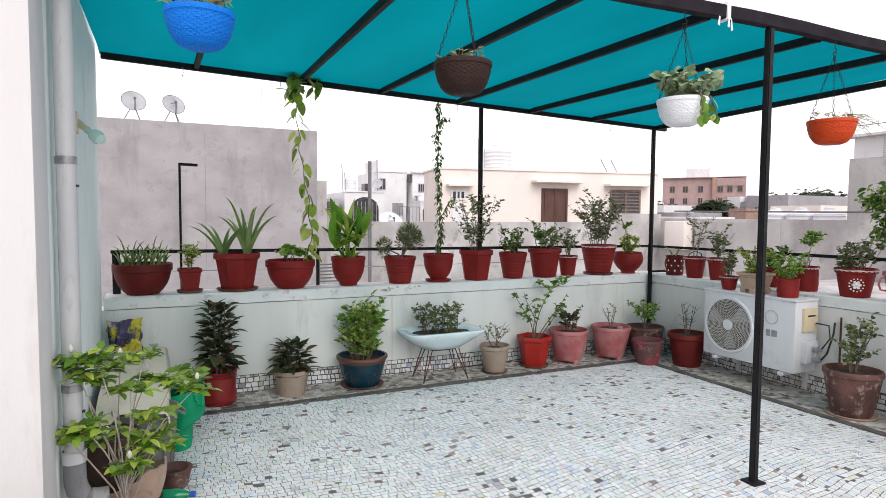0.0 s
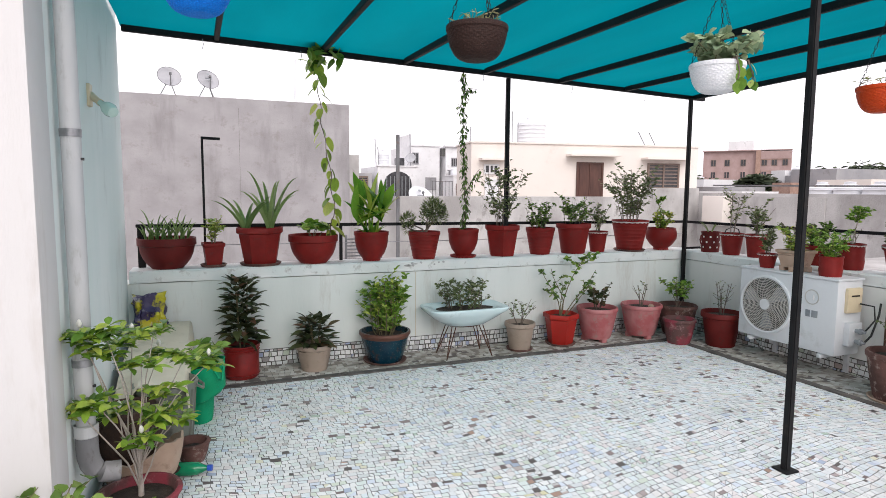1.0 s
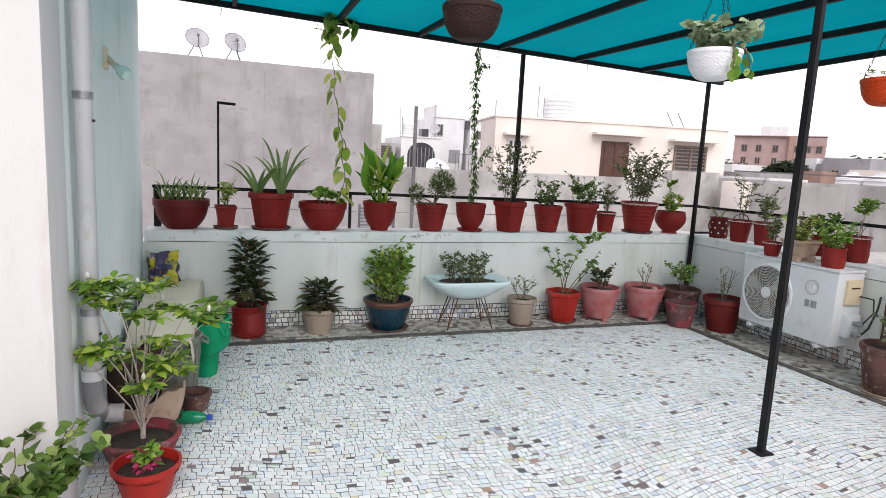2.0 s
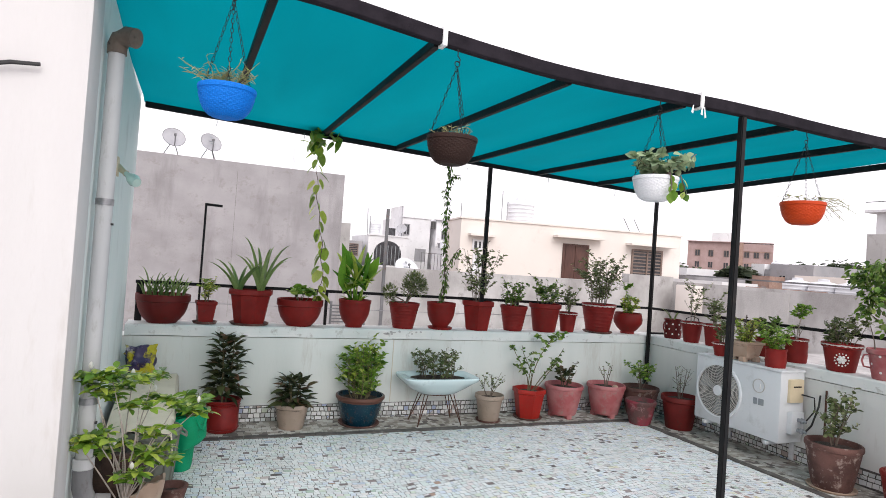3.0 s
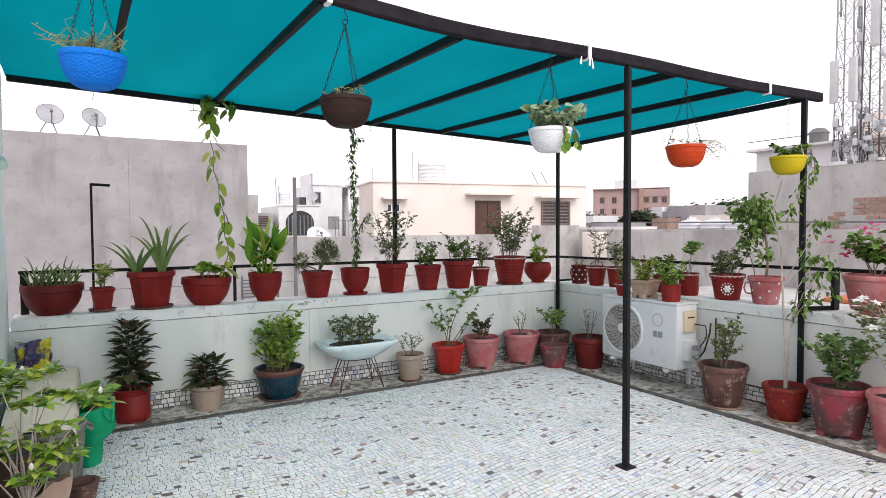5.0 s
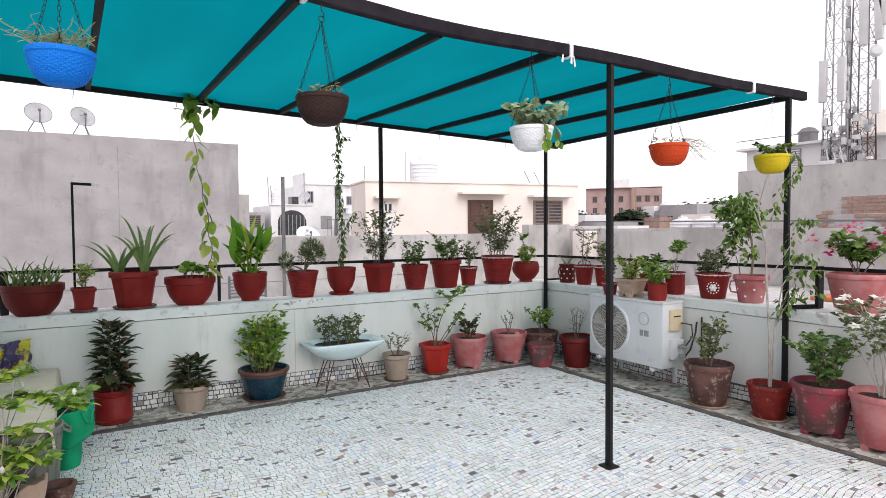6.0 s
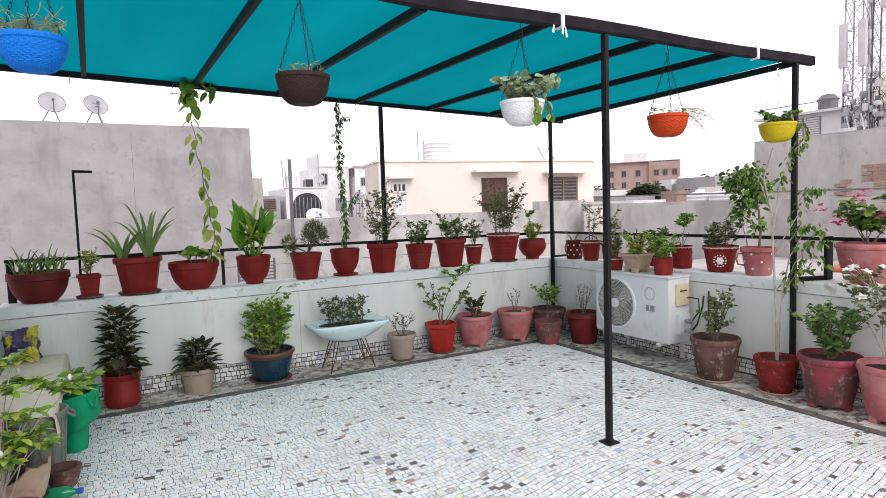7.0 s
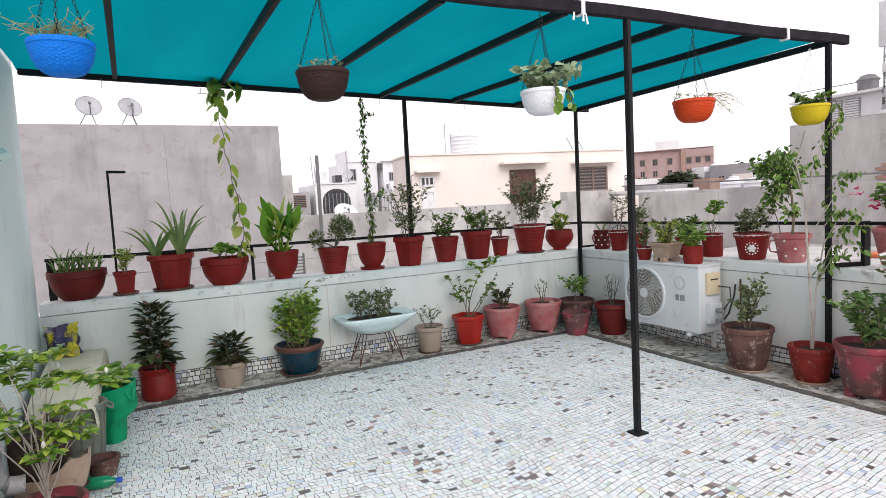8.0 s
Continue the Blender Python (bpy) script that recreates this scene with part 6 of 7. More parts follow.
def woven_bowl(prof, segs=96, rows=17):
    """A turned bowl whose wall swells and sinks like basket weave, under a plain rolled rim."""
    length = [0.0]
    for (r0, z0), (r1, z1) in zip(prof, prof[1:]):
        length.append(length[-1] + math.hypot(r1 - r0, z1 - z0))
    bm = bmesh.new()
    rings = []
    for j in range(rows * 2 + 1):
        u = length[-1] * j / (rows * 2)
        i = max(k for k in range(len(prof) - 1) if length[k] <= u + 1e-9)
        f = (u - length[i]) / (length[i + 1] - length[i])
        r, z = prof[i][0] + f * (prof[i + 1][0] - prof[i][0]), prof[i][1] + f * (prof[i + 1][1] - prof[i][1])
        ring = []
        for k in range(segs):
            a = 2 * math.pi * k / segs
            d = 0.0026 * math.cos(math.pi * (j // 2) + a * segs / 4) * (j % 2) - 0.0012 * (1 - j % 2)
            ring.append(bm.verts.new(((r + d) * math.cos(a), (r + d) * math.sin(a), z)))
        rings.append(ring)
    for p, q in zip(rings, rings[1:]):
        for k in range(segs):
            bm.faces.new((p[k], p[(k + 1) % segs], q[(k + 1) % segs], q[k]))
    bm.faces.new(rings[0][::-1])
    return bm


def hanging(x, y, z, R, material, label, ztop, plant, chain="black"):
    """A basket with rim at z, on three chains from a hook at ztop."""
    ob = thing("hanging_basket", x, y, z, label, "hanging basket", "hanging baskets")
    H = R * 1.1
    wall = [(R * 0.44, -H), (R * 0.62, -H * 0.93), (R * 0.76, -H * 0.8), (R * 0.88, -H * 0.6), (R * 0.96, -H * 0.35), (R * 0.99, -0.02)]
    part("bowl", woven_bowl(wall), M[material], ob)
    part("rim", lathe([(R * 0.985, -0.024), (R * 1.02, -0.02), (R * 1.03, -0.006), (R * 1.01, 0.0), (R * 0.95, -0.002), (R * 0.94, -0.04)], 48), M[material], ob)
    part("soil", lathe([(R * 0.945, -0.03), (R * 0.5, -0.02), (0, -0.015)], 24, 0, 0.01), M["soil"], ob)
    apex = Vector((0, 0, ztop - z - 0.09))
    for k in range(3):
        a = 2 * math.pi * k / 3 + 0.5
        b = Vector((R * 0.96 * math.cos(a), R * 0.96 * math.sin(a), 0.0))
        d = apex - b
        n = int(d.length / 0.0235)
        places = [orient(b + d * (i + 0.5) / n, d, (i % 2) * math.pi / 2) @ Matrix.Rotation(radians(-90), 4, "X") for i in range(n)]
        foliage("chain", [LINK], places, M[chain], ob, "thin link chain")
    part("ring", tubed([(0.014 * math.cos(a), 0, apex.z + 0.014 + 0.014 * math.sin(a)) for a in np.linspace(0, 2 * math.pi, 17)], 0.0025, 0.0025, 5), M[chain], ob)
    part("hook", tubed([(0.0, 0, apex.z + 0.026), (0.012, 0, apex.z + 0.022), (0.014, 0, apex.z + 0.04), (0.0, 0, apex.z + 0.055), (0, 0, apex.z + 0.09)], 0.003, 0.003, 5), M["black"], ob)
    plant(ob)
    return ob


def straw(ob):
    shrub(ob, -0.02, 0.13, 0.2, 14, 90, 0.05, 0.005, "leaf_dry", 201, "leaf_dry", 0.003, 0.3, 2)


def straw_low(ob):
    shrub(ob, -0.02, 0.07, 0.12, 12, 60, 0.035, 0.006, "leaf_dry", 202, "leaf_dry", 0.003, 0.3, 1)


def trailing(ob):
    shrub(ob, -0.02, 0.16, 0.2, 10, 110, 0.06, 0.042, "leaf_grey", 203, "stem", 0.003, 0.25, 2)
    for k, a in enumerate((-1.75, -0.75)):
        vine(ob, [(0.1 * math.cos(a), 0.1 * math.sin(a), 0), (0.15 * math.cos(a), 0.15 * math.sin(a), 0.01), (0.16 * math.cos(a), 0.16 * math.sin(a), -0.06), (0.15 * math.cos(a), 0.15 * math.sin(a), -0.1)], 7, 0.055, 0.046, 210 + k, "leaf_bright", False, 0.02)
    vine(ob, [(0.08, 0, 0.02), (0.18, -0.02, 0.08), (0.28, -0.02, 0.17)], 16, 0.05, 0.035, 215, "leaf_grey", False, 0.02)


def wisps(ob):
    shrub(ob, -0.02, 0.06, 0.14, 9, 50, 0.03, 0.007, "leaf_dry", 204, "leaf_dry", 0.002, 0.3, 2)
    wb = bmesh.new()
    r = random.Random(9)
    for k in range(9):
        e = Vector((r.uniform(0.24, 0.42), r.uniform(-0.1, 0.05), r.uniform(-0.12, 0.09)))
        tube(wb, [(0.06, 0, -0.01), (0.13, -0.01, 0.05), e * 0.8 + Vector((0, 0, 0.03)), e], 0.0028, 0.0015, 4)
        for q in range(3):
            b = Vector((0.13, -0.01, 0.05)).lerp(e, 0.4 + 0.2 * q)
            tube(wb, [b, b + Vector((r.uniform(0, 0.06), r.uniform(-0.03, 0.03), r.uniform(-0.03, 0.05)))], 0.002, 0.0012, 4)
    part("wisp", wb, M["leaf_dry"], ob, "dry trailing wisps")


def leafy(ob):
    shrub(ob, -0.02, 0.12, 0.16, 6, 60, 0.055, 0.034, "leaf", 205, "stem", 0.003, 0.3, 2, lean=(0.08, 0))
    vine(ob, [(0.05, -0.08, 0.0), (0.08, -0.15, 0.02), (0.09, -0.165, -0.06), (0.09, -0.16, -0.12)], 22, 0.05, 0.032, 216, "leaf", False, 0.03)


HB = YF - 0.02
hanging(0.425, HB, 2.33, 0.12, "basket_blue", "blue woven plastic hanging basket with straw-like stems", z_front(0.41) - 0.07, straw)
hanging(1.498, HB, 2.268, 0.126, "basket_brown", "brown woven plastic hanging basket with dry shoots", z_front(1.5) - 0.07, straw_low)
hanging(2.805, HB, 2.222, 0.128, "basket_white", "white woven plastic hanging basket with trailing leaves", z_front(2.83) - 0.07, trailing)
hanging(4.055, HB, 2.2, 0.134, "basket_orange", "orange plastic hanging basket with dry wisps", z_front(4.08) - 0.07, wisps)
hanging(5.33, HB, 2.195, 0.134, "basket_yellow", "yellow plastic hanging basket with a leafy trailer", z_front(5.37) - 0.07, leafy, "white_paint")


# ---- the neighbourhood beyond the parapet ----
GROUND = -6.5
single("ground", boxed(-900, 1400, -900, 1400, GROUND - 1, GROUND), M["earth"], "dusty ground far below the terrace", "ground", "", "structure", False)
single("terrace_building", boxed(-3.5, PX1 + 0.28, YB, PY1 + 0.28, GROUND, -0.252), M["concrete_b"], "plastered block that carries the terrace", "building", "", "structure", False)


def pane_set(ob, along, face, u0, u1, z0, z1, frame_mat="wood_dark", pane_mat="window_dark", bars=0, slats=0):
    """A window in a wall face: frame, pane, bars. along: 'x' (face at y) or 'y' (face at x)."""
    def bx(a, b, d0, d1, lo, hi):
        return boxed(a, b, face + d0, face + d1, lo, hi) if along == "x" else boxed(face + d0, face + d1, a, b, lo, hi)
    win = new("window")
    win.parent = ob
    part("pane", bx(u0, u1, -0.03, 0.02, z0, z1), M[pane_mat], win, smooth=False)
    t = 0.07
    part("frame", bx(u0 - t, u0, -0.06, 0.02, z0 - t, z1 + t), M[frame_mat], win, smooth=False)
    part("frame", bx(u1, u1 + t, -0.06, 0.02, z0 - t, z1 + t), M[frame_mat], win, smooth=False)
    part("frame", bx(u0, u1, -0.06, 0.02, z1, z1 + t), M[frame_mat], win, smooth=False)
    part("frame", bx(u0, u1, -0.06, 0.02, z0 - t, z0), M[frame_mat], win, smooth=False)
    for k in range(bars):
        u = u0 + (u1 - u0) * (k + 1) / (bars + 1)
        part("bar", bx(u - 0.03, u + 0.03, -0.07, -0.031, z0, z1), M[frame_mat], win, smooth=False)
    for k in range(slats):
        z = z0 + (z1 - z0) * (k + 0.5) / slats
        part("slat", bx(u0, u1, -0.055, -0.031, z - 0.03, z + 0.02), M["louvre"], win, smooth=False)
    return win


def building(name, x0, x1, y0, y1, z1, material, label, rz=0.0, pivot=None, lip=0.0):
    px, py = pivot or (0, 0)
    ob = thing(name, px, py, 0, label, "building", "", "", rz)
    part("wall", boxed(x0 - px, x1 - px, y0 - py, y1 - py, GROUND, z1), M[material], ob, smooth=False)
    if lip:
        part("parapet_cap", boxed(x0 - px - lip, x1 - px + lip, y0 - py - lip, y1 - py + lip, z1, z1 + 0.08), M[material], ob, smooth=False)
    return ob


TERRACE = Vector((0.42, 0.0, 1.63))


def set_back(k, start):
    """Spread the houses made since start out from the terrace, k times as far and as large."""
    for ob in scene.objects:
        if ob.name not in start and ob.parent is None:
            ob.location = TERRACE + k * (ob.location - TERRACE)
            ob.scale = (k, k, k)


def names_now():
    return {ob.name for ob in scene.objects}


mark = names_now()
# grey blank wall with two dishes
b = building("neighbour_house", -7, 3.335, 13.0, 20, 3.385, "concrete", "blank raw grey plaster wall of the next house")
part("wall_pole", boxed(2.24, 2.29, 13.3, 13.35, 3.385, 4.3), M["tank"], b, smooth=False)
part("plaster_joint", boxed(1.099, 1.103, 12.998, 13.05, 0.2, 3.2), M["stone_strip"], b, smooth=False)
b = building("grey_outbuilding", 3.34, 3.64, 13.4, 18, 2.36, "concrete_b", "narrow grey outbuilding beside the blank wall")


def dish(x, y, z, R, aim, label, marks=False, tilt=62, paint="dish", edge="galv"):
    ob = thing("satellite_dish", x, y, z, label, "satellite dish", "satellite dishes")
    prof = [(R * t, 0.22 * R * t * t) for t in np.linspace(0.0, 1.0, 8)]
    prof = [(max(r, 0.0), z_) for r, z_ in prof] + [(R * 1.02, 0.22 * R), (R, 0.2 * R), (0, -0.02)]
    bm = lathe(prof, 32)
    turn = pose(0, 0, R * 1.7, tilt, 0, aim)
    bmesh.ops.transform(bm, matrix=turn, verts=bm.verts)
    part("reflector", bm, M[paint], ob)
    rim = tubed([(R * 1.01 * math.cos(a), R * 1.01 * math.sin(a), 0.215 * R) for a in np.linspace(0, 2 * math.pi, 33)], 0.006, 0.006, 5)
    bmesh.ops.transform(rim, matrix=turn, verts=rim.verts)
    part("rim", rim, M[edge], ob)
    fb = tubed([(0, -R * 0.95, 0.2 * R), (0, -R * 0.5, R * 0.55), (0, -R * 0.1, R * 0.7)], 0.012, 0.012, 6)
    bmesh.ops.create_cube(fb, size=0.04, matrix=Matrix.Translation((0, -R * 0.06, R * 0.7)))
    bmesh.ops.transform(fb, matrix=turn, verts=fb.verts)
    part("feed_arm", fb, M["galv"], ob)
    lb = bmesh.new()
    for dx, dy in ((-0.3, 0), (0.2, -0.1), (0.2, 0.25)):
        tube(lb, [(0, 0.05, R * 1.65), (dx * R * 2.8, dy, 0.0)], 0.009, 0.009, 6)
    part("tripod", lb, M["galv"], ob)
    if marks:
        mb = bmesh.new()
        box(mb, -0.3 * R, 0.3 * R, -0.02 * R, 0.06 * R, 0.06, 0.075)
        box(mb, -0.15 * R, 0.15 * R, -0.3 * R, -0.2 * R, 0.07, 0.085)
        bmesh.ops.create_uvsphere(mb, u_segments=12, v_segments=6, radius=0.13 * R, matrix=Matrix.Translation((0, 0.45 * R, 0.085)) @ Matrix.Diagonal((1, 1, 0.1, 1)))
        bmesh.ops.transform(mb, matrix=turn, verts=mb.verts)
        part("mark", mb, M["ac_grey"], ob, "plain dark bars on the dish")
    return ob


dish(-0.16, 13.3, 3.385, 0.215, 14, "pale satellite dish on the blank wall")
dish(0.54, 13.3, 3.385, 0.21, 22, "pale satellite dish with dark marks on the blank wall", True)

set_back(2.1, mark)

# low roof walls between the terrace and the far houses
single("roof_slab", boxed(-0.4, 10.3, 6.6, 10.5, GROUND, 0.2), M["concrete_b"], "grey flat roof of the adjoining house", "roof", "", "structure", False)
b = building("low_roof_wall", 2.9, 9.2, 10.5, 10.75, 1.47, "concrete_b", "long weathered roof wall behind the railing")
part("wall", boxed(9.202, 10.45, 10.5, 10.75, GROUND, 1.66), M["concrete_b"], b, smooth=False)
b = building("side_roof_wall", 10.45, 10.7, 2.0, 10.498, 1.56, "concrete_b", "weathered roof wall beside the terrace")
part("patch", boxed(10.42, 10.45, 7.6, 9.2, 0.2, 1.5), M["concrete_side"], b, smooth=False)
part("roof_pipe", beam(bmesh.new(), (10.55, 2.2, 1.66), (10.55, 10.2, 1.72), 0.03), M["galv"], b)
box_ob = thing("roof_cabinet", 10.2, 9.6, 0.9, "cream cabinet fixed on the roof wall", "cabinet")
part("cabinet_body", boxed(0, 0.25, 0, 0.55, 0, 0.6, bevel=0.02), M["cream"], box_ob)
single("vent_pole", tubed([(3.53, 10.3, 0.2), (3.53, 10.3, 1.6), (3.53, 10.3, 2.52)], 0.032, 0.032, 12), M["galv"], "grey vent pipe standing on the roof", "pole")
building("rear_flat", 3.6, 6.0, 11.6, 14.0, 1.25, "concrete_b", "low grey flat behind the roof wall")
dish(4.6, 12.2, 0.98, 0.26, 8, "big white dish with a plain bar on a roof", True, 50, "tank", "tank")
for xg, zg in ((2.35, 0.45),):
    gr_ = thing("roof_grate", xg, 9.0, zg, "grey slatted grate on the next roof", "grate")
    for i in range(9):
        part("slat", boxed(0, 0.5, 0, 0.02, 0.05 * i, 0.05 * i + 0.02), M["galv"], gr_, smooth=False)
    part("frame", boxed(-0.03, 0, 0, 0.03, -0.25, 0.47), M["galv"], gr_, smooth=False)
    part("frame", boxed(0.5, 0.53, 0, 0.03, -0.25, 0.47), M["galv"], gr_, smooth=False)

mark = names_now()
# cream house
cr = building("cream_house", 9.6, 19.0, 20, 22.4, 3.34, "cream", "long cream-painted house with wooden shutters", -10, (13.8, 20))
part("roof_lip", boxed(-4.25, 5.25, -0.06, 2.45, 3.34, 3.4), M["cream"], cr, smooth=False)
w = pane_set(cr, "x", 0, 0.05, 1.02, 0.6, 2.62, "wood_dark", "wood_dark", 1)
part("shutter", boxed(0.1, 0.5, -0.05, -0.031, 0.7, 2.5), M["wood_dark"], w, smooth=False)
part("shutter", boxed(0.58, 0.98, -0.05, -0.031, 0.7, 2.5), M["wood_dark"], w, smooth=False)
part("chajja", boxed(-0.45, 1.6, -0.5, 0.02, 2.9, 2.98), M["cream"], cr, smooth=False)
pane_set(cr, "x", 0, 3.05, 4.3, 1.4, 2.62, "louvre", "window_dark", 1, 9)
part("chajja", boxed(2.7, 4.7, -0.5, 0.02, 2.82, 2.9), M["cream"], cr, smooth=False)
pane_set(cr, "x", 0, -3.6, -3.2, 0.6, 1.95, "far_white", "far_white", 0)
pane_set(cr, "x", 0, -3.65, -3.2, 2.25, 2.5, "far_white", "window_dark", 2)
part("chajja", boxed(-3.9, -2.9, -0.4, 0.02, 2.7, 2.78), M["cream"], cr, smooth=False)


def tank(x, y, z, R, H, label):
    ob = thing("water_tank", x, y, z, label, "water tank", "water tanks")
    prof = [(0, 0), (R, 0)]
    for k in range(5):
        h = H * 0.8 * (k + 0.5) / 5
        prof += [(R, h), (R * 1.04, h + H * 0.03), (R, h + H * 0.06)]
    prof += [(R, H * 0.82), (R * 0.8, H * 0.92), (R * 0.4, H * 0.97), (R * 0.38, H), (0, H)]
    part("shell", lathe(prof, 28), M["tank"], ob)
    part("lid", lathe([(R * 0.36, H), (R * 0.36, H + 0.08), (0, H + 0.1)], 20), M["tank"], ob)


tank(12.45, 21.2, 3.4, 0.55, 0.95, "white ribbed water tank on the cream house")
for xs, h in ((11.5, 1.2), (11.75, 0.8), (9.75, 0.55)):
    single("roof_pipe", tubed([(xs, 21, 3.4), (xs, 21, 3.4 + h)], 0.022, 0.022, 8), M["pole_far"], "thin vent pipe on a roof", "pipe", "roof pipes")
for xs in (17.22, 17.75):
    single("roof_rod", tubed([(xs, 20.2, 3.38), (xs - 0.4, 20.2, 3.98)], 0.016, 0.016, 6), M["galv"], "leaning dark rod on the cream house", "rod", "roof rods")

set_back(1.7, mark)

# cluster of small white houses
ah = building("arched_house", 14.1, 17.66, 50, 56, 3.5, "far_white", "low house with a wide dark arched opening")
# dark arched slab before the solid wall, painting the shade inside an opening
ab = bmesh.new()
pts = [(14.68, 1.0)] + [(15.9 - 1.22 * math.cos(a), 2.05 + 1.05 * math.sin(a)) for a in np.linspace(0, math.pi, 15)] + [(17.12, 1.0)]
f = ab.faces.new([ab.verts.new((x, 49.95, z)) for x, z in pts])
r_ = bmesh.ops.extrude_face_region(ab, geom=[f])
bmesh.ops.translate(ab, verts=[v for v in r_["geom"] if isinstance(v, bmesh.types.BMVert)], vec=(0, 0.1, 0))
bmesh.ops.recalc_face_normals(ab, faces=ab.faces)
part("arch_opening", ab, M["window_dark"], ah, smooth=False)
for k in range(7):
    part("grille_bar", boxed(14.85 + 0.34 * k, 14.9 + 0.34 * k, 49.88, 49.949, 1.0, 2.7), M["ac_grey"], ah, smooth=False)
part("roof_lip", boxed(14.0, 17.76, 49.9, 50.3, 3.5, 3.6), M["far_white"], ah, smooth=False)
part("stair_box", boxed(16.2, 16.8, 51, 52, 3.5, 4.3), M["window_dark"], ah, smooth=False)
tank(14.95, 51.2, 3.5, 0.5, 1.35, "white water tank on the arched house")
wh = building("white_tower_house", 17.68, 20.5, 52, 58, 5.45, "far_white", "tall whitewashed house with a stair tower")
part("stair_tower", boxed(18.45, 20.5, 54, 58, 5.45, 6.7), M["far_white"], wh, smooth=False)
part("roof_lip", boxed(17.6, 20.58, 51.9, 52.3, 5.45, 5.55), M["far_white"], wh, smooth=False)
pane_set(wh, "x", 52, 17.95, 18.4, 3.9, 4.8, "far_grey", "window_dark", 1)
pane_set(wh, "x", 52, 19.2, 20.1, 1.6, 2.6, "far_grey", "far_grey", 1)
wh = building("white_flat", 20.9, 24.6, 51.5, 56, 5.45, "far_white", "pale flat-roofed house with barred windows")
part("roof_lip", boxed(20.7, 24.7, 51.2, 51.7, 5.45, 5.56), M["far_white"], wh, smooth=False)
pane_set(wh, "x", 51.5, 21.5, 22.2, 3.75, 4.4, "far_grey", "window_dark", 3)
part("roof_tank", boxed(20.55, 20.85, 51.6, 52, 4.6, 5.3), M["ac_dark"], wh, smooth=False)
wh = building("grey_flat", 21.0, 23.1, 48, 51, 3.25, "far_grey", "small grey house with a dark window", lip=0.08)
pane_set(wh, "x", 48, 21.9, 22.6, 1.4, 2.3, "far_white", "window_dark", 1)
wh = building("white_hut", 19.4, 20.9, 46, 48.5, 2.7, "far_white", "little white house with a roof railing", lip=0.06)
pane_set(wh, "x", 46, 19.7, 20.2, 1.2, 2.0, "wood_dark", "window_dark", 1)
part("roof_rail", beam(bmesh.new(), (17.6, 46.2, 2.25), (19.4, 46.2, 2.25), 0.05), M["galv"], wh)
for k in range(7):
    part("rail_bar", beam(bmesh.new(), (17.65 + 0.29 * k, 46.2, 0.9), (17.65 + 0.29 * k, 46.2, 2.25), 0.035), M["galv"], wh)
tank(20.1, 47.4, 2.78, 0.36, 0.62, "small white water tank on a roof")
building("brick_parapet", 20.4, 22.6, 45, 45.4, 1.55, "brick", "low brick parapet before the white houses")
wh = building("brown_flat", 10.2, 13.6, 50, 56, 2.9, "far_grey", "old house with a slatted front")
pane_set(wh, "x", 50, 11.6, 13.2, 1.7, 2.6, "louvre", "window_dark", 0, 6)
dish(17.25, 50.6, 3.5, 0.45, -30, "grey satellite dish on a low house")
for xs, h in ((14.25, 2.4), (14.5, 1.7), (17.4, 2.9)):
    single("mast", tubed([(xs, 51.0, 3.5), (xs - 0.1, 51.0, 3.5 + h)], 0.045, 0.045, 6), M["pole_far"], "thin steel mast on a roof", "mast", "masts")

# brick block and what lies before it
bk = thing("brick_building", 70, 60.7, 0, "three-storey red brick building in the distance", "building", rz=35)
bk.scale = (1, 0.84, 1)
part("wall", boxed(0.4, 1.6, 0, 8.3, GROUND, 7.1), M["far_brick"], bk, smooth=False)
part("wall", boxed(0, 1.5, -4.6, -0.002, GROUND, 7.0), M["far_brick"], bk, smooth=False)
part("roof_lip", boxed(-0.05, 1.6, -4.65, 8.35, 7.1, 7.2), M["far_brick"], bk, smooth=False)
part("corner_band", boxed(-0.1, 0.3, -0.35, 0.35, GROUND, 7.1), M["brick"], bk, smooth=False)
part("roof_room", boxed(0.6, 1.5, 0.9, 4.6, 7.2, 8.45), M["far_white"], bk, smooth=False)
for row in range(3):
    part("floor_band", boxed(-0.06, 0.0, -4.6, -0.36, 2.75 + row * 1.55, 2.85 + row * 1.55), M["brick"], bk, smooth=False)
    for y0 in (6.7, 4.6, 2.2, -0.9, -2.3, -3.8):
        pane_set(bk, "y", 0.4 if y0 > 0 else 0.0, y0 - 0.34, y0 + 0.34, 1.8 + row * 1.65, 2.6 + row * 1.65, "far_brick" if row % 2 else "louvre", "window_dark", 1)

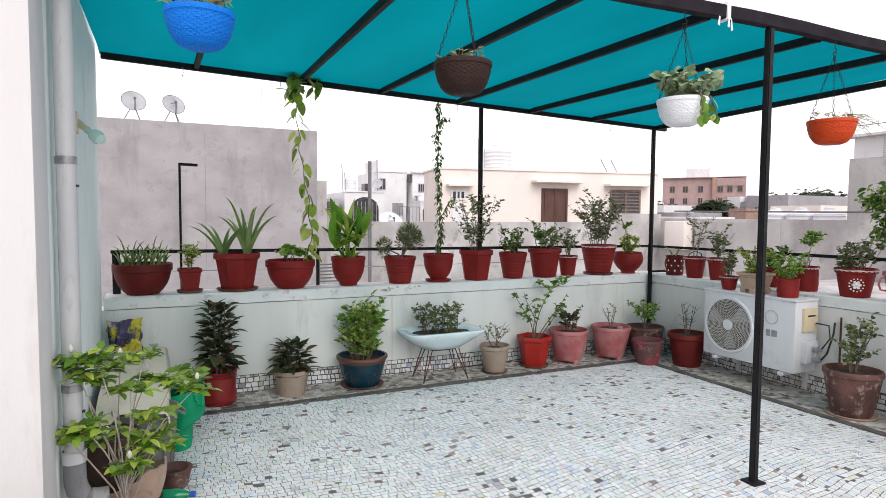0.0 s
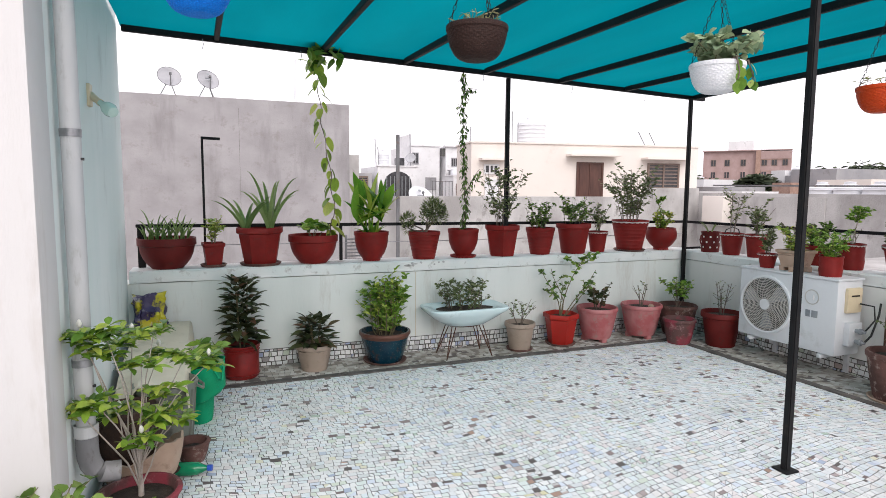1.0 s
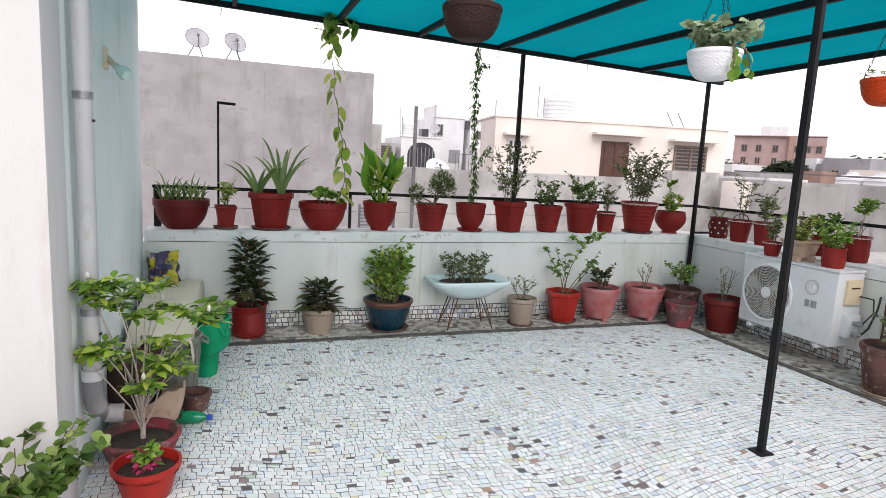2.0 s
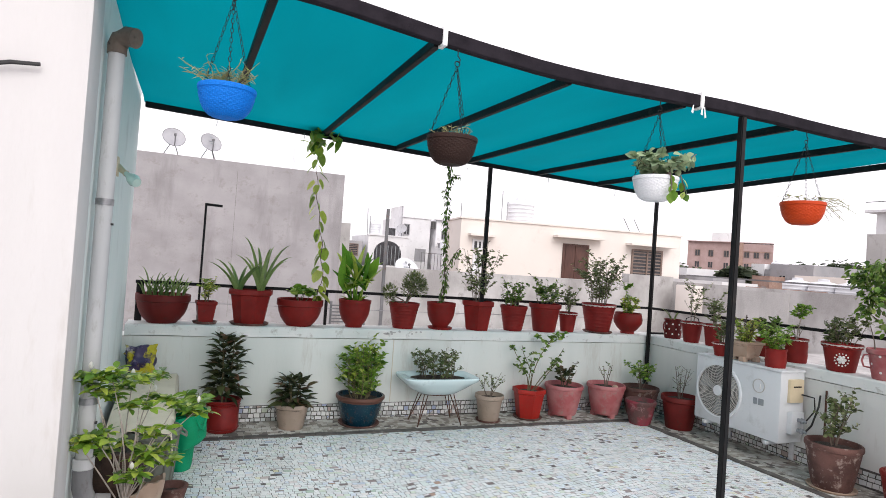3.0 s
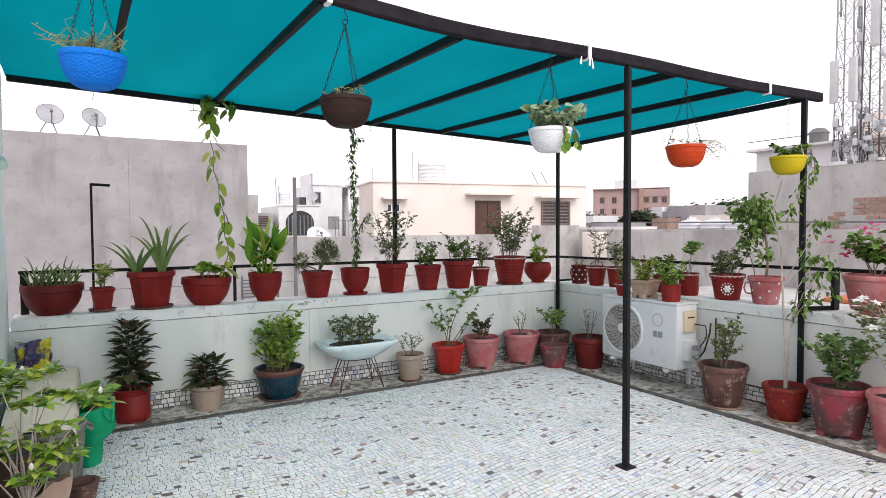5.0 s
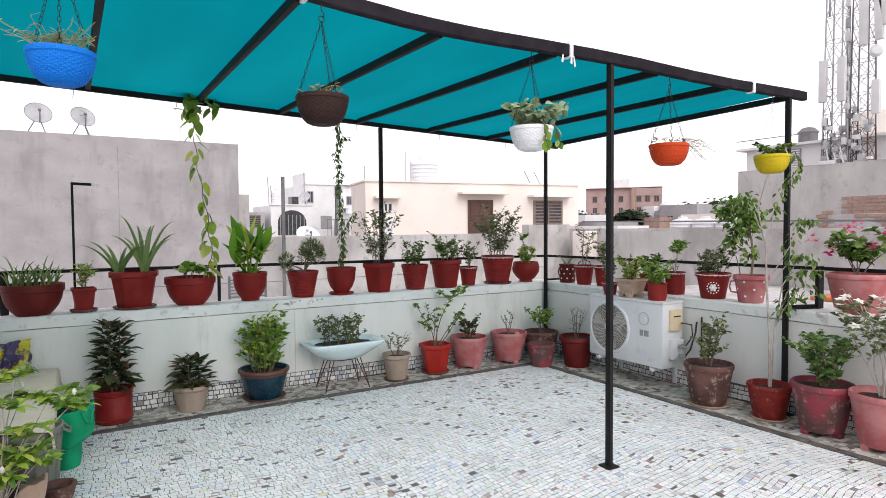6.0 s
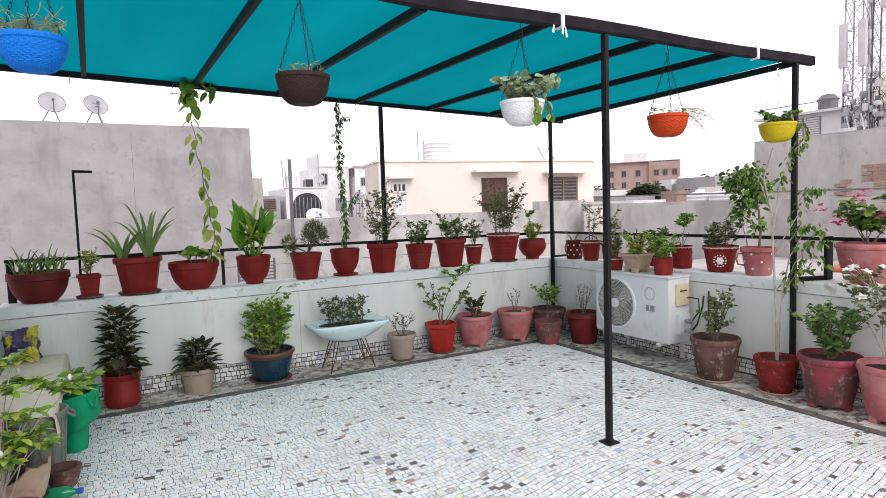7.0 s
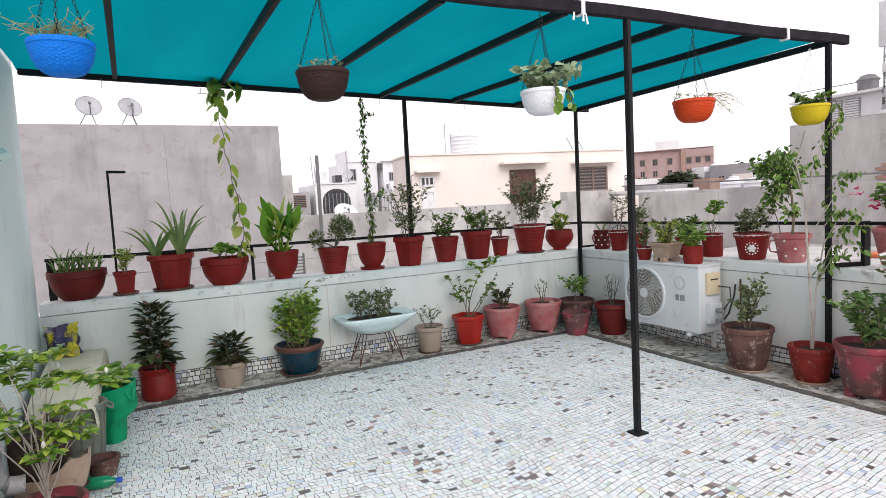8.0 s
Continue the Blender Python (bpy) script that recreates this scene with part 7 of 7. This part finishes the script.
for (nm, x0, x1, y0, y1, z1, mt, lb) in (
        ("grey_roof_house", 38, 46, 27.0, 30.2, 3.1, "far_grey", "grey flat-roofed house among distant roofs"), ("white_roof_room", 38.5, 41, 31.1, 32.2, 3.1, "far_white", "white roof room on a distant house"), ("tank_house", 38.5, 41, 30.25, 31.05, 2.72, "far_grey", "small grey house under a water tank"), ("brick_hut", 40, 42, 32.6, 34.4, 2.35, "brick", "small brick hut among distant roofs"), ("grey_hut", 43, 46, 35.4, 38.6, 2.75, "far_grey", "grey hut among distant roofs"), ("roof_hut", 36.5, 38, 29, 30.4, 2.2, "brick", "low brick hut on a distant roof"),
        ("pale_house", 33, 36, 30.5, 39, 1.9, "far_grey", "long low grey house among roofs"), ("pale_flat", 30, 33, 27, 32, 1.6, "far_white", "pale low flat among distant roofs"),
        ("teal_house", 60, 66, 66, 72, 3.6, "far_white", "pale house far off on the skyline"), ("tan_house", 34, 37, 22.2, 25.3, 2.3, "cream", "tan low house among distant roofs"),
        ("far_block", 90, 98, 44, 62, 4.5, "far_grey", "hazy block on the skyline"), ("far_block", 75, 80, 80, 96, 4.4, "far_white", "hazy pale block on the skyline"),
        ("rear_house", 40, 46, 40, 48, 2.6, "far_white", "white house beyond the cream one"), ("rear_house", 48, 54, 20, 27, 3.3, "far_grey", "grey house on the skyline")):
    hb = building(nm, x0, x1, y0, y1, z1, mt, lb)
    for k in range(2):
        pane_set(hb, "y", x0, y0 + (y1 - y0) * (0.22 + 0.4 * k), y0 + (y1 - y0) * (0.36 + 0.4 * k), z1 - 1.7, z1 - 0.8, "far_grey", "window_dark", 1)
tank(39.2, 30.65, 2.72, 0.36, 0.6, "white water tank on a roof room")
building("tank_roof", 23.5, 27.5, 15.6, 20.9, 0.9, "concrete_b", "low grey roof carrying water tanks")
for k in range(3):
    tank(26, 16.6 + 1.25 * k, 0.9, 0.6, 1.05, "white ribbed water tank in a row")
pav = thing("brick_stack", 24, 16.6, 0.9, "stack of orange bricks on a roof", "bricks")
for i in range(3):
    for k in range(8):
        part("brick", boxed(0, 0.5, 0.45 * k + 0.2 * (i % 2), 0.45 * k + 0.42 + 0.2 * (i % 2), 0.2 * i, 0.2 * i + 0.18), M["brick"], pav, smooth=False)


def far_tree(x, y, z0, h, w, seed):
    ob = thing("tree", x, y, z0, "dark green tree between distant houses", "tree", "distant trees")
    r = random.Random(seed)
    tb = bmesh.new()
    tube(tb, [(0, 0, 0), (0.1, 0, h * 0.4), (0, 0.1, h * 0.8)], 0.18, 0.06, 7)
    tube(tb, [(0.05, 0, h * 0.4), (0.3 * w, 0.3 * w, h * 0.75)], 0.1, 0.04, 6)
    tube(tb, [(0.05, 0, h * 0.45), (-0.3 * w, -0.3 * w, h * 0.75)], 0.1, 0.04, 6)
    part("trunk", tb, M["bark"], ob)
    pl = []
    for c in range(26):
        cc = Vector((r.uniform(-0.4, 0.4) * w, r.uniform(-0.45, 0.45) * w, h * (0.93 - 0.3 * r.random() ** 1.2)))
        for k in range(70):
            d = Vector((r.gauss(0, 1), r.gauss(0, 1), r.gauss(0, 0.7))) * w * 0.1
            pl.append(orient(cc + d, rand_dir(r, 0.2), r.uniform(-1, 1), r.uniform(0.6, 1.3)))
    foliage("crown", [blade(0.6, 0.42, 0.2, 0.2, 2)], pl, M["tree_far"], ob)


for k, (x, y, h, w) in enumerate(((62, 42, 11.0, 5.0), (64, 46, 10.8, 4.6), (66, 39, 11.2, 5.0), (37.2, 32.0, 9.7, 1.9), (70, 47, 10.8, 4.0), (48, 37, 9.6, 4.0), (56, 60, 10.2, 4.0), (52, 52, 9.6, 4.0))):
    far_tree(x, y, GROUND, h, w, 300 + k)

# grey house with the mast on the right
rg = building("side_neighbour", 16.0, 21.0, -4, 9.8, 3.06, "concrete_side", "tall raw grey plaster wall of the side neighbour")

part("coping", boxed(15.995, 16.2, -4, 9.8, 3.06, 3.08), M["concrete_b"], rg, smooth=False)
bp_ = thing("exposed_brick_panel", 15.96, 3.0, 0, "bare brick patch where plaster is missing", "brickwork")
part("mortar", boxed(0.012, 0.038, 0, 4.15, 1.84, 2.28), M["concrete_b"], bp_, smooth=False)
for i in range(5):
    for k in range(17):
        y0 = 0.245 * k - (0.12 if i % 2 else 0.0)
        part("brick", boxed(0.0, 0.03, max(0, y0), min(4.15, y0 + 0.23), 1.85 + 0.086 * i, 1.924 + 0.086 * i), M["brick"], bp_, smooth=False)
br = thing("brick_wall", 14.4, 3.0, 0, "unplastered brick wall on the next roof", "wall")
part("mortar", boxed(0.02, 0.3, 0, 3.9, GROUND, 1.84), M["concrete_b"], br, smooth=False)
for i in range(7):
    for k in range(17):
        y0 = 0.255 * k + (0.125 if i % 2 else 0.0)
        if (y0 + 0.23 < 2.6 + 0.2 * ((i * 5) % 4) or y0 > 3.55 and y0 + 0.235 < 4.0) and i < 5:
            part("brick", boxed(0.0, 0.05, y0, y0 + 0.235, 1.5 + 0.086 * i, 1.57 + 0.086 * i), M["brick"], br, smooth=False)
lw = building("low_grey_house", 12.5, 14.0, -2, 5.6, 1.55, "concrete_b", "low grey house beyond the railing")
pane_set(lw, "y", 12.5, 3.2, 4.0, 0.7, 1.3, "far_white", "window_dark", 2)
single("tarpaulin", boxed(8.9, 9.4, 2.4, 4.2, 0.6, 0.66, bevel=0.025), M["orange_sheet"], "orange tarpaulin on a lower roof", "tarpaulin")
single("lower_roof", boxed(6.0, 10.4, -3, 6.4, GROUND, 0.6), M["concrete_b"], "grey lower roof beside the terrace", "roof", "", "structure", False)
for k in range(10):
    single("roof_sheet", boxed(9.4, 10.3, 1.2 + 0.22 * k, 1.4 + 0.22 * k, 0.61 + 0.02 * (k % 3), 0.66 + 0.03 * (k % 4)), M["galv"], "corrugated sheet strip stacked on the roof", "sheet", "stacked sheets", "", False)

rh = building("plant_room", 21.5, 27, 8.0, 13.0, 4.3, "far_white", "white roof house with louvred vents", lip=0.25)
for y0 in (11.05, 11.6):
    part("vent_frame", boxed(21.46, 21.5, y0, y0 + 0.46, 3.3, 4.2), M["far_grey"], rh, smooth=False)
    for i in range(11):
        part("vent_slat", boxed(21.43, 21.459, y0 + 0.03, y0 + 0.43, 3.34 + 0.078 * i, 3.385 + 0.078 * i), M["far_white"], rh, smooth=False)
part("dome", lathe([(1.3, 4.38), (1.3, 5.2), (1.25, 5.4), (0.7, 5.65), (0, 5.75)], 32), M["cream"], rh).matrix_basis = pose(24.5, 9.6, 0)
part("vent_cowl", lathe([(0.3, 4.38), (0.3, 4.75), (0.34, 4.8), (0.2, 4.95), (0, 5.0)], 20), M["galv"], rh).matrix_basis = pose(22.2, 11.2, 0)
part("canopy_frame", beam(bmesh.new(), (20.9, 10.5, 4.6), (20.9, 13.0, 4.6), 0.025), M["galv"], rh)

# two lattice masts with panel antennas
def lattice(ob, S, H, bays, leg_w, brace_w, low_mat, high_mat, split):
    """Four tapering legs with crossed bracing; the lower bays may rust."""
    legs = [(-S, -S), (S, -S), (S, S), (-S, S)]
    for lx, ly in legs:
        part("leg", beam(bmesh.new(), (lx, ly, 0), (lx * 0.9, ly * 0.9, split), leg_w), M[low_mat], ob)
        part("leg", beam(bmesh.new(), (lx * 0.9, ly * 0.9, split), (lx * 0.75, ly * 0.75, H), leg_w), M[high_mat], ob)
    for lo, hi, mat in ((0.0, split, low_mat), (split, H, high_mat)):
        bm = bmesh.new()
        n = max(1, round(bays * (hi - lo) / H))
        for i in range(n):
            z0, z1 = lo + (hi - lo) * i / n, lo + (hi - lo) * (i + 1) / n
            k0, k1 = 1 - 0.25 * z0 / H, 1 - 0.25 * z1 / H
            for q in range(4):
                a, b = legs[q], legs[(q + 1) % 4]
                beam(bm, (a[0] * k0, a[1] * k0, z0), (b[0] * k1, b[1] * k1, z1), brace_w)
                if i % 2:
                    beam(bm, (b[0] * k0, b[1] * k0, z0), (a[0] * k1, a[1] * k1, z1), brace_w)
                beam(bm, (a[0] * k1, a[1] * k1, z1), (b[0] * k1, b[1] * k1, z1), brace_w)
        part("bracing", bm, M[mat], ob)["kind"] = "stuff"


def panels(ob, rows):
    """Long panel antennas on stand-off arms: offset y, foot height, length, lean."""
    for dy, z, h, lean in rows:
        pb = boxed(-0.07, 0.07, -0.105, 0.105, 0, h, bevel=0.02)
        bmesh.ops.transform(pb, matrix=pose(-0.45, dy, z, lean, 0, 0), verts=pb.verts)
        part("panel_antenna", pb, M["antenna"], ob, "long off-white panel antenna")
        for zz in (z + 0.15 * h, z + 0.85 * h):
            part("mount", beam(bmesh.new(), (-0.2, dy * 0.5, zz), (-0.42, dy + 0.02, zz), 0.03), M["galv"], ob)


ar = random.Random(77)
mast = thing("cell_mast", 20.6, 9.52, 3.06, "steel lattice mast crowded with panel antennas", "mast")
lattice(mast, 0.3, 5.7, 8, 0.034, 0.015, "galv", "pole_far", 1.2)
part("spike", tubed([(0, 0.25, 5.0), (0, 0.25, 6.1)], 0.03, 0.015, 6), M["galv"], mast)
panels(mast, [(0.19, 2.3, 1.28, 0), (-0.34, 2.25, 1.32, 0)])
mast2 = thing("side_mast", 20.7, 8.84, 3.06, "dark rusting lattice mast hung with antennas", "mast")
lattice(mast2, 0.27, 6.4, 13, 0.034, 0.013, "rusty", "galv", 1.5)
panels(mast2, [(-0.18, 3.8, 1.3, 0), (-0.6, 3.85, 1.15, -2), (-0.8, 4.25, 0.95, -10), (-0.54, 1.75, 0.98, 0)])
part("drum_antenna", lathe([(0, 0), (0.17, 0.02), (0.18, 0.1), (0.13, 0.15), (0, 0.16)], 20), M["antenna"], mast2, "round drum antenna").matrix_basis = pose(-0.35, -0.45, 3.55, 0, -80, 40)
for ob_, n, top in ((mast, 24, 1.6), (mast2, 16, 1.9)):
    for k in range(n):
        z = 0.1 + (top - 0.1) * (k + ar.random()) / n
        x0, y0 = ar.uniform(-0.4, -0.2), ar.uniform(-0.4, 0.24)
        w, h = ar.uniform(0.035, 0.085), ar.uniform(0.08, 0.26)
        radio = part("radio_box", boxed(x0 - 0.07, x0 + 0.07, y0 - w, y0 + w, z, z + h, bevel=0.015), (M["ac_grey"], M["antenna"], M["pole_far"], M["antenna"], M["galv"])[k % 5], ob_)
        if k % 2:
            part("cable", tubed([(x0 - 0.05, y0, z), (x0 - 0.1, y0 + ar.uniform(-0.1, 0.1), z - 0.12), (x0 - 0.04, y0 + ar.uniform(-0.14, 0.14), z - 0.02), (x0 + 0.1, y0 * 0.8, z + 0.2)], 0.008, 0.008, 5), M["rubber"], radio)
    for k in range(7):
        y0, end = ar.uniform(-0.26, 0.26), ar.uniform(1.3, 2.3)
        part("cable", tubed([(-0.25, y0, 0), (-0.3, y0 + ar.uniform(-0.1, 0.1), 0.35 * end), (-0.26, y0 + ar.uniform(-0.08, 0.08), 0.7 * end), (-0.3, y0 * 0.8, end)], 0.01, 0.008, 5), (M["rubber"], M["pole_far"])[k % 2], ob_)
# feeder bundle between the two masts
for k in range(4):
    part("feeder", tubed([(-0.2, -0.36 - 0.035 * k, 0), (-0.22, -0.35 - 0.03 * k, 1.6), (-0.2, -0.34 - 0.03 * k, 3.2), (-0.2, -0.33 - 0.03 * k, 5.6)], 0.012, 0.01, 5), (M["pole_far"], M["galv"])[k % 2], mast)
for k in range(7):
    z = 2.0 + 0.5 * k + ar.uniform(-0.1, 0.1)
    part("radio_box", boxed(-0.3, -0.18, -0.45, -0.34, z, z + ar.uniform(0.16, 0.4), bevel=0.012), (M["antenna"], M["ac_grey"])[k % 2], mast)
for k in range(3):
    part("stay", beam(bmesh.new(), (-0.4, 0.1 - 0.2 * k, 0.9), (-0.5, -0.12 - 0.2 * k, 0.02), 0.03), M["antenna"], mast)
single("equipment_cabinet", boxed(20.0, 20.3, 9.32, 9.76, 3.06, 3.56, bevel=0.03), M["antenna"], "pale equipment cabinet beside the mast", "cabinet")
tn = building("tan_block", 27.5, 33, 5.0, 12.2, 4.9, "cream", "tan plastered block behind the masts", lip=0.1)
pane_set(tn, "y", 27.5, 9.4, 10.2, 3.3, 4.2, "far_white", "window_dark", 1)


# ---- broken-tile mosaic, last ----
def chips(x0, x1, y0, y1, cell, seed, gap=0.0021, sway=1.0):
    """Irregular quadrilaterals laid in wandering courses: corner lists."""
    r = random.Random(seed)
    out = []
    y = y0 - 0.14 * sway
    while y < y1 + 0.14 * sway:
        h = cell * r.uniform(0.8, 1.06)
        x = x0 - r.uniform(0, cell)
        edge = r.uniform(-0.01, 0.01)
        while x < x1:
            w = cell * r.uniform(0.65, 1.3)
            nedge = r.uniform(-0.011, 0.011)
            def bend(px, py):
                return py + sway * (0.11 * math.sin(px * 1.5 + 0.6 * py) + 0.02 * math.sin(px * 5.1 + py * 2) + 0.006 * math.sin(px * 17 + py * 9))
            gy = gap * 1.2
            q = [(x + edge * 0.4 + gap, bend(x, y) + gy), (x + w + nedge * 0.4 - gap, bend(x + w, y) + gy), (x + w + nedge - gap, bend(x + w, y + h) - gy), (x + edge + gap, bend(x, y + h) - gy)]
            q = [(a + r.uniform(-0.002, 0.002), b_ + r.uniform(-0.003, 0.003)) for a, b_ in q]
            q = [(min(max(a, x0), x1), min(max(b_, y0), y1)) for a, b_ in q]
            if q[1][0] - q[0][0] > 0.008 and q[2][1] - q[1][1] > 0.006 and q[3][1] - q[0][1] > 0.006:
                if r.random() < 0.12:
                    m0 = ((q[0][0] + q[2][0]) / 2, (q[0][1] + q[2][1]) / 2)
                    g = gap * 0.7
                    out.append([q[0], (q[1][0] - g, q[1][1]), (q[2][0] - g, q[2][1] - g)])
                    out.append([(q[0][0], q[0][1] + 2 * g), (q[2][0] - 2 * g, q[2][1]), q[3]])
                else:
                    out.append(q)
            x += w
            edge = nedge
        y += h
    return out


def chip_block(quads, z, t, lift):
    """Raised chips, each an island: top face and sides."""
    V, Fc = [], []
    for i, q in enumerate(quads):
        n, b0 = len(q), len(V)
        zz = z + t + lift[i % len(lift)]
        V += [(a, b_, z) for a, b_ in q] + [(a, b_, zz) for a, b_ in q]
        Fc.append(tuple(b0 + n + k for k in range(n)))
        Fc += [(b0 + k, b0 + (k + 1) % n, b0 + n + (k + 1) % n, b0 + n + k) for k in range(n)]
    return V, Fc


def stuff_mesh(name, V, Fc, material, parent, label):
    me = bpy.data.meshes.new(name)
    me.from_pydata(V, [], Fc)
    me.materials.append(material)
    ob = new(name, me)
    ob.parent = parent
    ob["kind"] = "stuff"
    ob["label"] = label
    return ob


LIFT = [0.0, 0.0003, 0.0006, 0.0002, 0.0005, 0.0008, 0.0002]
quads = chips(-0.16, 5.045, 0.9, 5.295, 0.044, 11, 0.0021) + chips(-3.4, 5.045, YB + 0.05, 0.895, 0.075, 12) + chips(-3.4, -0.17, 0.9, 2.8, 0.075, 13)
near, rest, accent = [], [], []
ac_r = random.Random(15)
for q in quads:
    cx, cyy = q[0][0], q[0][1]
    dark = 0.045 + 0.55 * max(0.0, noise.noise(Vector((cx * 2.6, cyy * 2.6, 2.0))) - 0.12)
    if len(q) == 4 and ac_r.random() < dark:
        if ac_r.random() < 0.55:
            accent.append(q)
            continue
        # a chip made of two slips, one of them coloured
        f = ac_r.uniform(0.4, 0.65)
        m0 = [q[0][i] + f * (q[3][i] - q[0][i]) for i in (0, 1)]
        m1 = [q[1][i] + f * (q[2][i] - q[1][i]) for i in (0, 1)]
        lo_ = [q[0], q[1], (m1[0], m1[1] - 0.001), (m0[0], m0[1] - 0.001)]
        hi_ = [(m0[0], m0[1] + 0.001), (m1[0], m1[1] + 0.001), q[2], q[3]]
        if ac_r.random() < 0.5:
            lo_, hi_ = hi_, lo_
        accent.append(lo_)
        rest.append(hi_)
        continue
    (near if 1.3 < cx < 2.35 and 2.5 < cyy < 3.2 and len(near) < 295 else rest).append(q)
V, Fc = chip_block(rest, 0.0, 0.0008, LIFT)
stuff_mesh("coloured_chips", *chip_block(accent, 0.0, 0.0008, LIFT), M["tile_accent"], floor, "dark and tinted slips among the white chips")
stuff_mesh("tile_chips", V, Fc, M["tile_floor"], floor, "white and coloured broken tile chips")
for i, q in enumerate(near):
    cx, cyy = sum(a for a, b_ in q) / len(q), sum(b_ for a, b_ in q) / len(q)
    V, Fc = chip_block([[(a - cx, b_ - cyy) for a, b_ in q]], 0.0, 0.0008, [LIFT[i % 7]])
    me = bpy.data.meshes.new("tile")
    me.from_pydata(V, [], Fc)
    me.materials.append(M["tile_piece"])
    ob = new("tile", me)
    ob.parent = floor
    ob.location = (cx, cyy, 0)
# soiled chips between strip and wall
V, Fc = chip_block(chips(-0.16, 5.64, 5.38, 5.82, 0.055, 21) + chips(5.13, 5.65, YB + 0.05, 5.375, 0.055, 22), 0.0, 0.003, LIFT)
stuff_mesh("gutter_chips", V, Fc, M["tile_gutter"], floor, "soiled grey tile chips along the walls")


def skirting(wall, a0, a1, axis, seed, label):
    rest, near = [], []
    for q in chips(a0, a1, 0.006, 0.15, 0.047, seed, 0.0036, 0.12):
        q = [(a, b_ * 1.0) for a, b_ in q]
        c = q[0][0]
        (near if (axis == 0 and 1.0 < c < 4.2) or (axis == 1 and 1.6 < c < 4.9) else rest).append(q)
    for group_, apart in ((rest, False), (near, True)):
        V, Fc = chip_block(group_, 0.0, 0.006, LIFT)
        if axis == 0:
            V = [(a, PY1 - d, z) for a, z, d in V]
        else:
            V = [(PX1 - d, a, z) for a, z, d in V]
            Fc = [f[::-1] for f in Fc]
        if not apart:
            stuff_mesh("skirting_chips", V, Fc, M["tile_skirt"], wall, label)
        else:
            pos = 0
            k = 0
            for q in group_:
                n = len(q)
                me = bpy.data.meshes.new("tile")
                me.from_pydata(V[pos:pos + 2 * n], [], [tuple(i - pos for i in f) for f in Fc[k:k + n + 1]])
                me.materials.append(M["tile_skirt_piece"])
                ob = new("tile", me)
                ob.parent = wall
                pos += 2 * n
                k += n + 1


def backing(wall, axis):
    bm = boxed(PX0, PX1, PY1 - 0.004, PY1 + 0.02, 0, 0.155) if axis == 0 else boxed(PX1 - 0.004, PX1 + 0.02, YB, PY1 - 0.01, 0, 0.155)
    part("skirting_bed", bm, M["grout_dark"], wall, "dark grout bed of the tiled skirting", smooth=False)


backing(wall_north, 0)
backing(wall_east, 1)
skirting(wall_north, PX0 + 0.01, PX1 - 0.01, 0, 31, "white tile chips of the skirting")
skirting(wall_east, YB + 0.1, PY1 - 0.02, 1, 32, "white tile chips of the skirting")
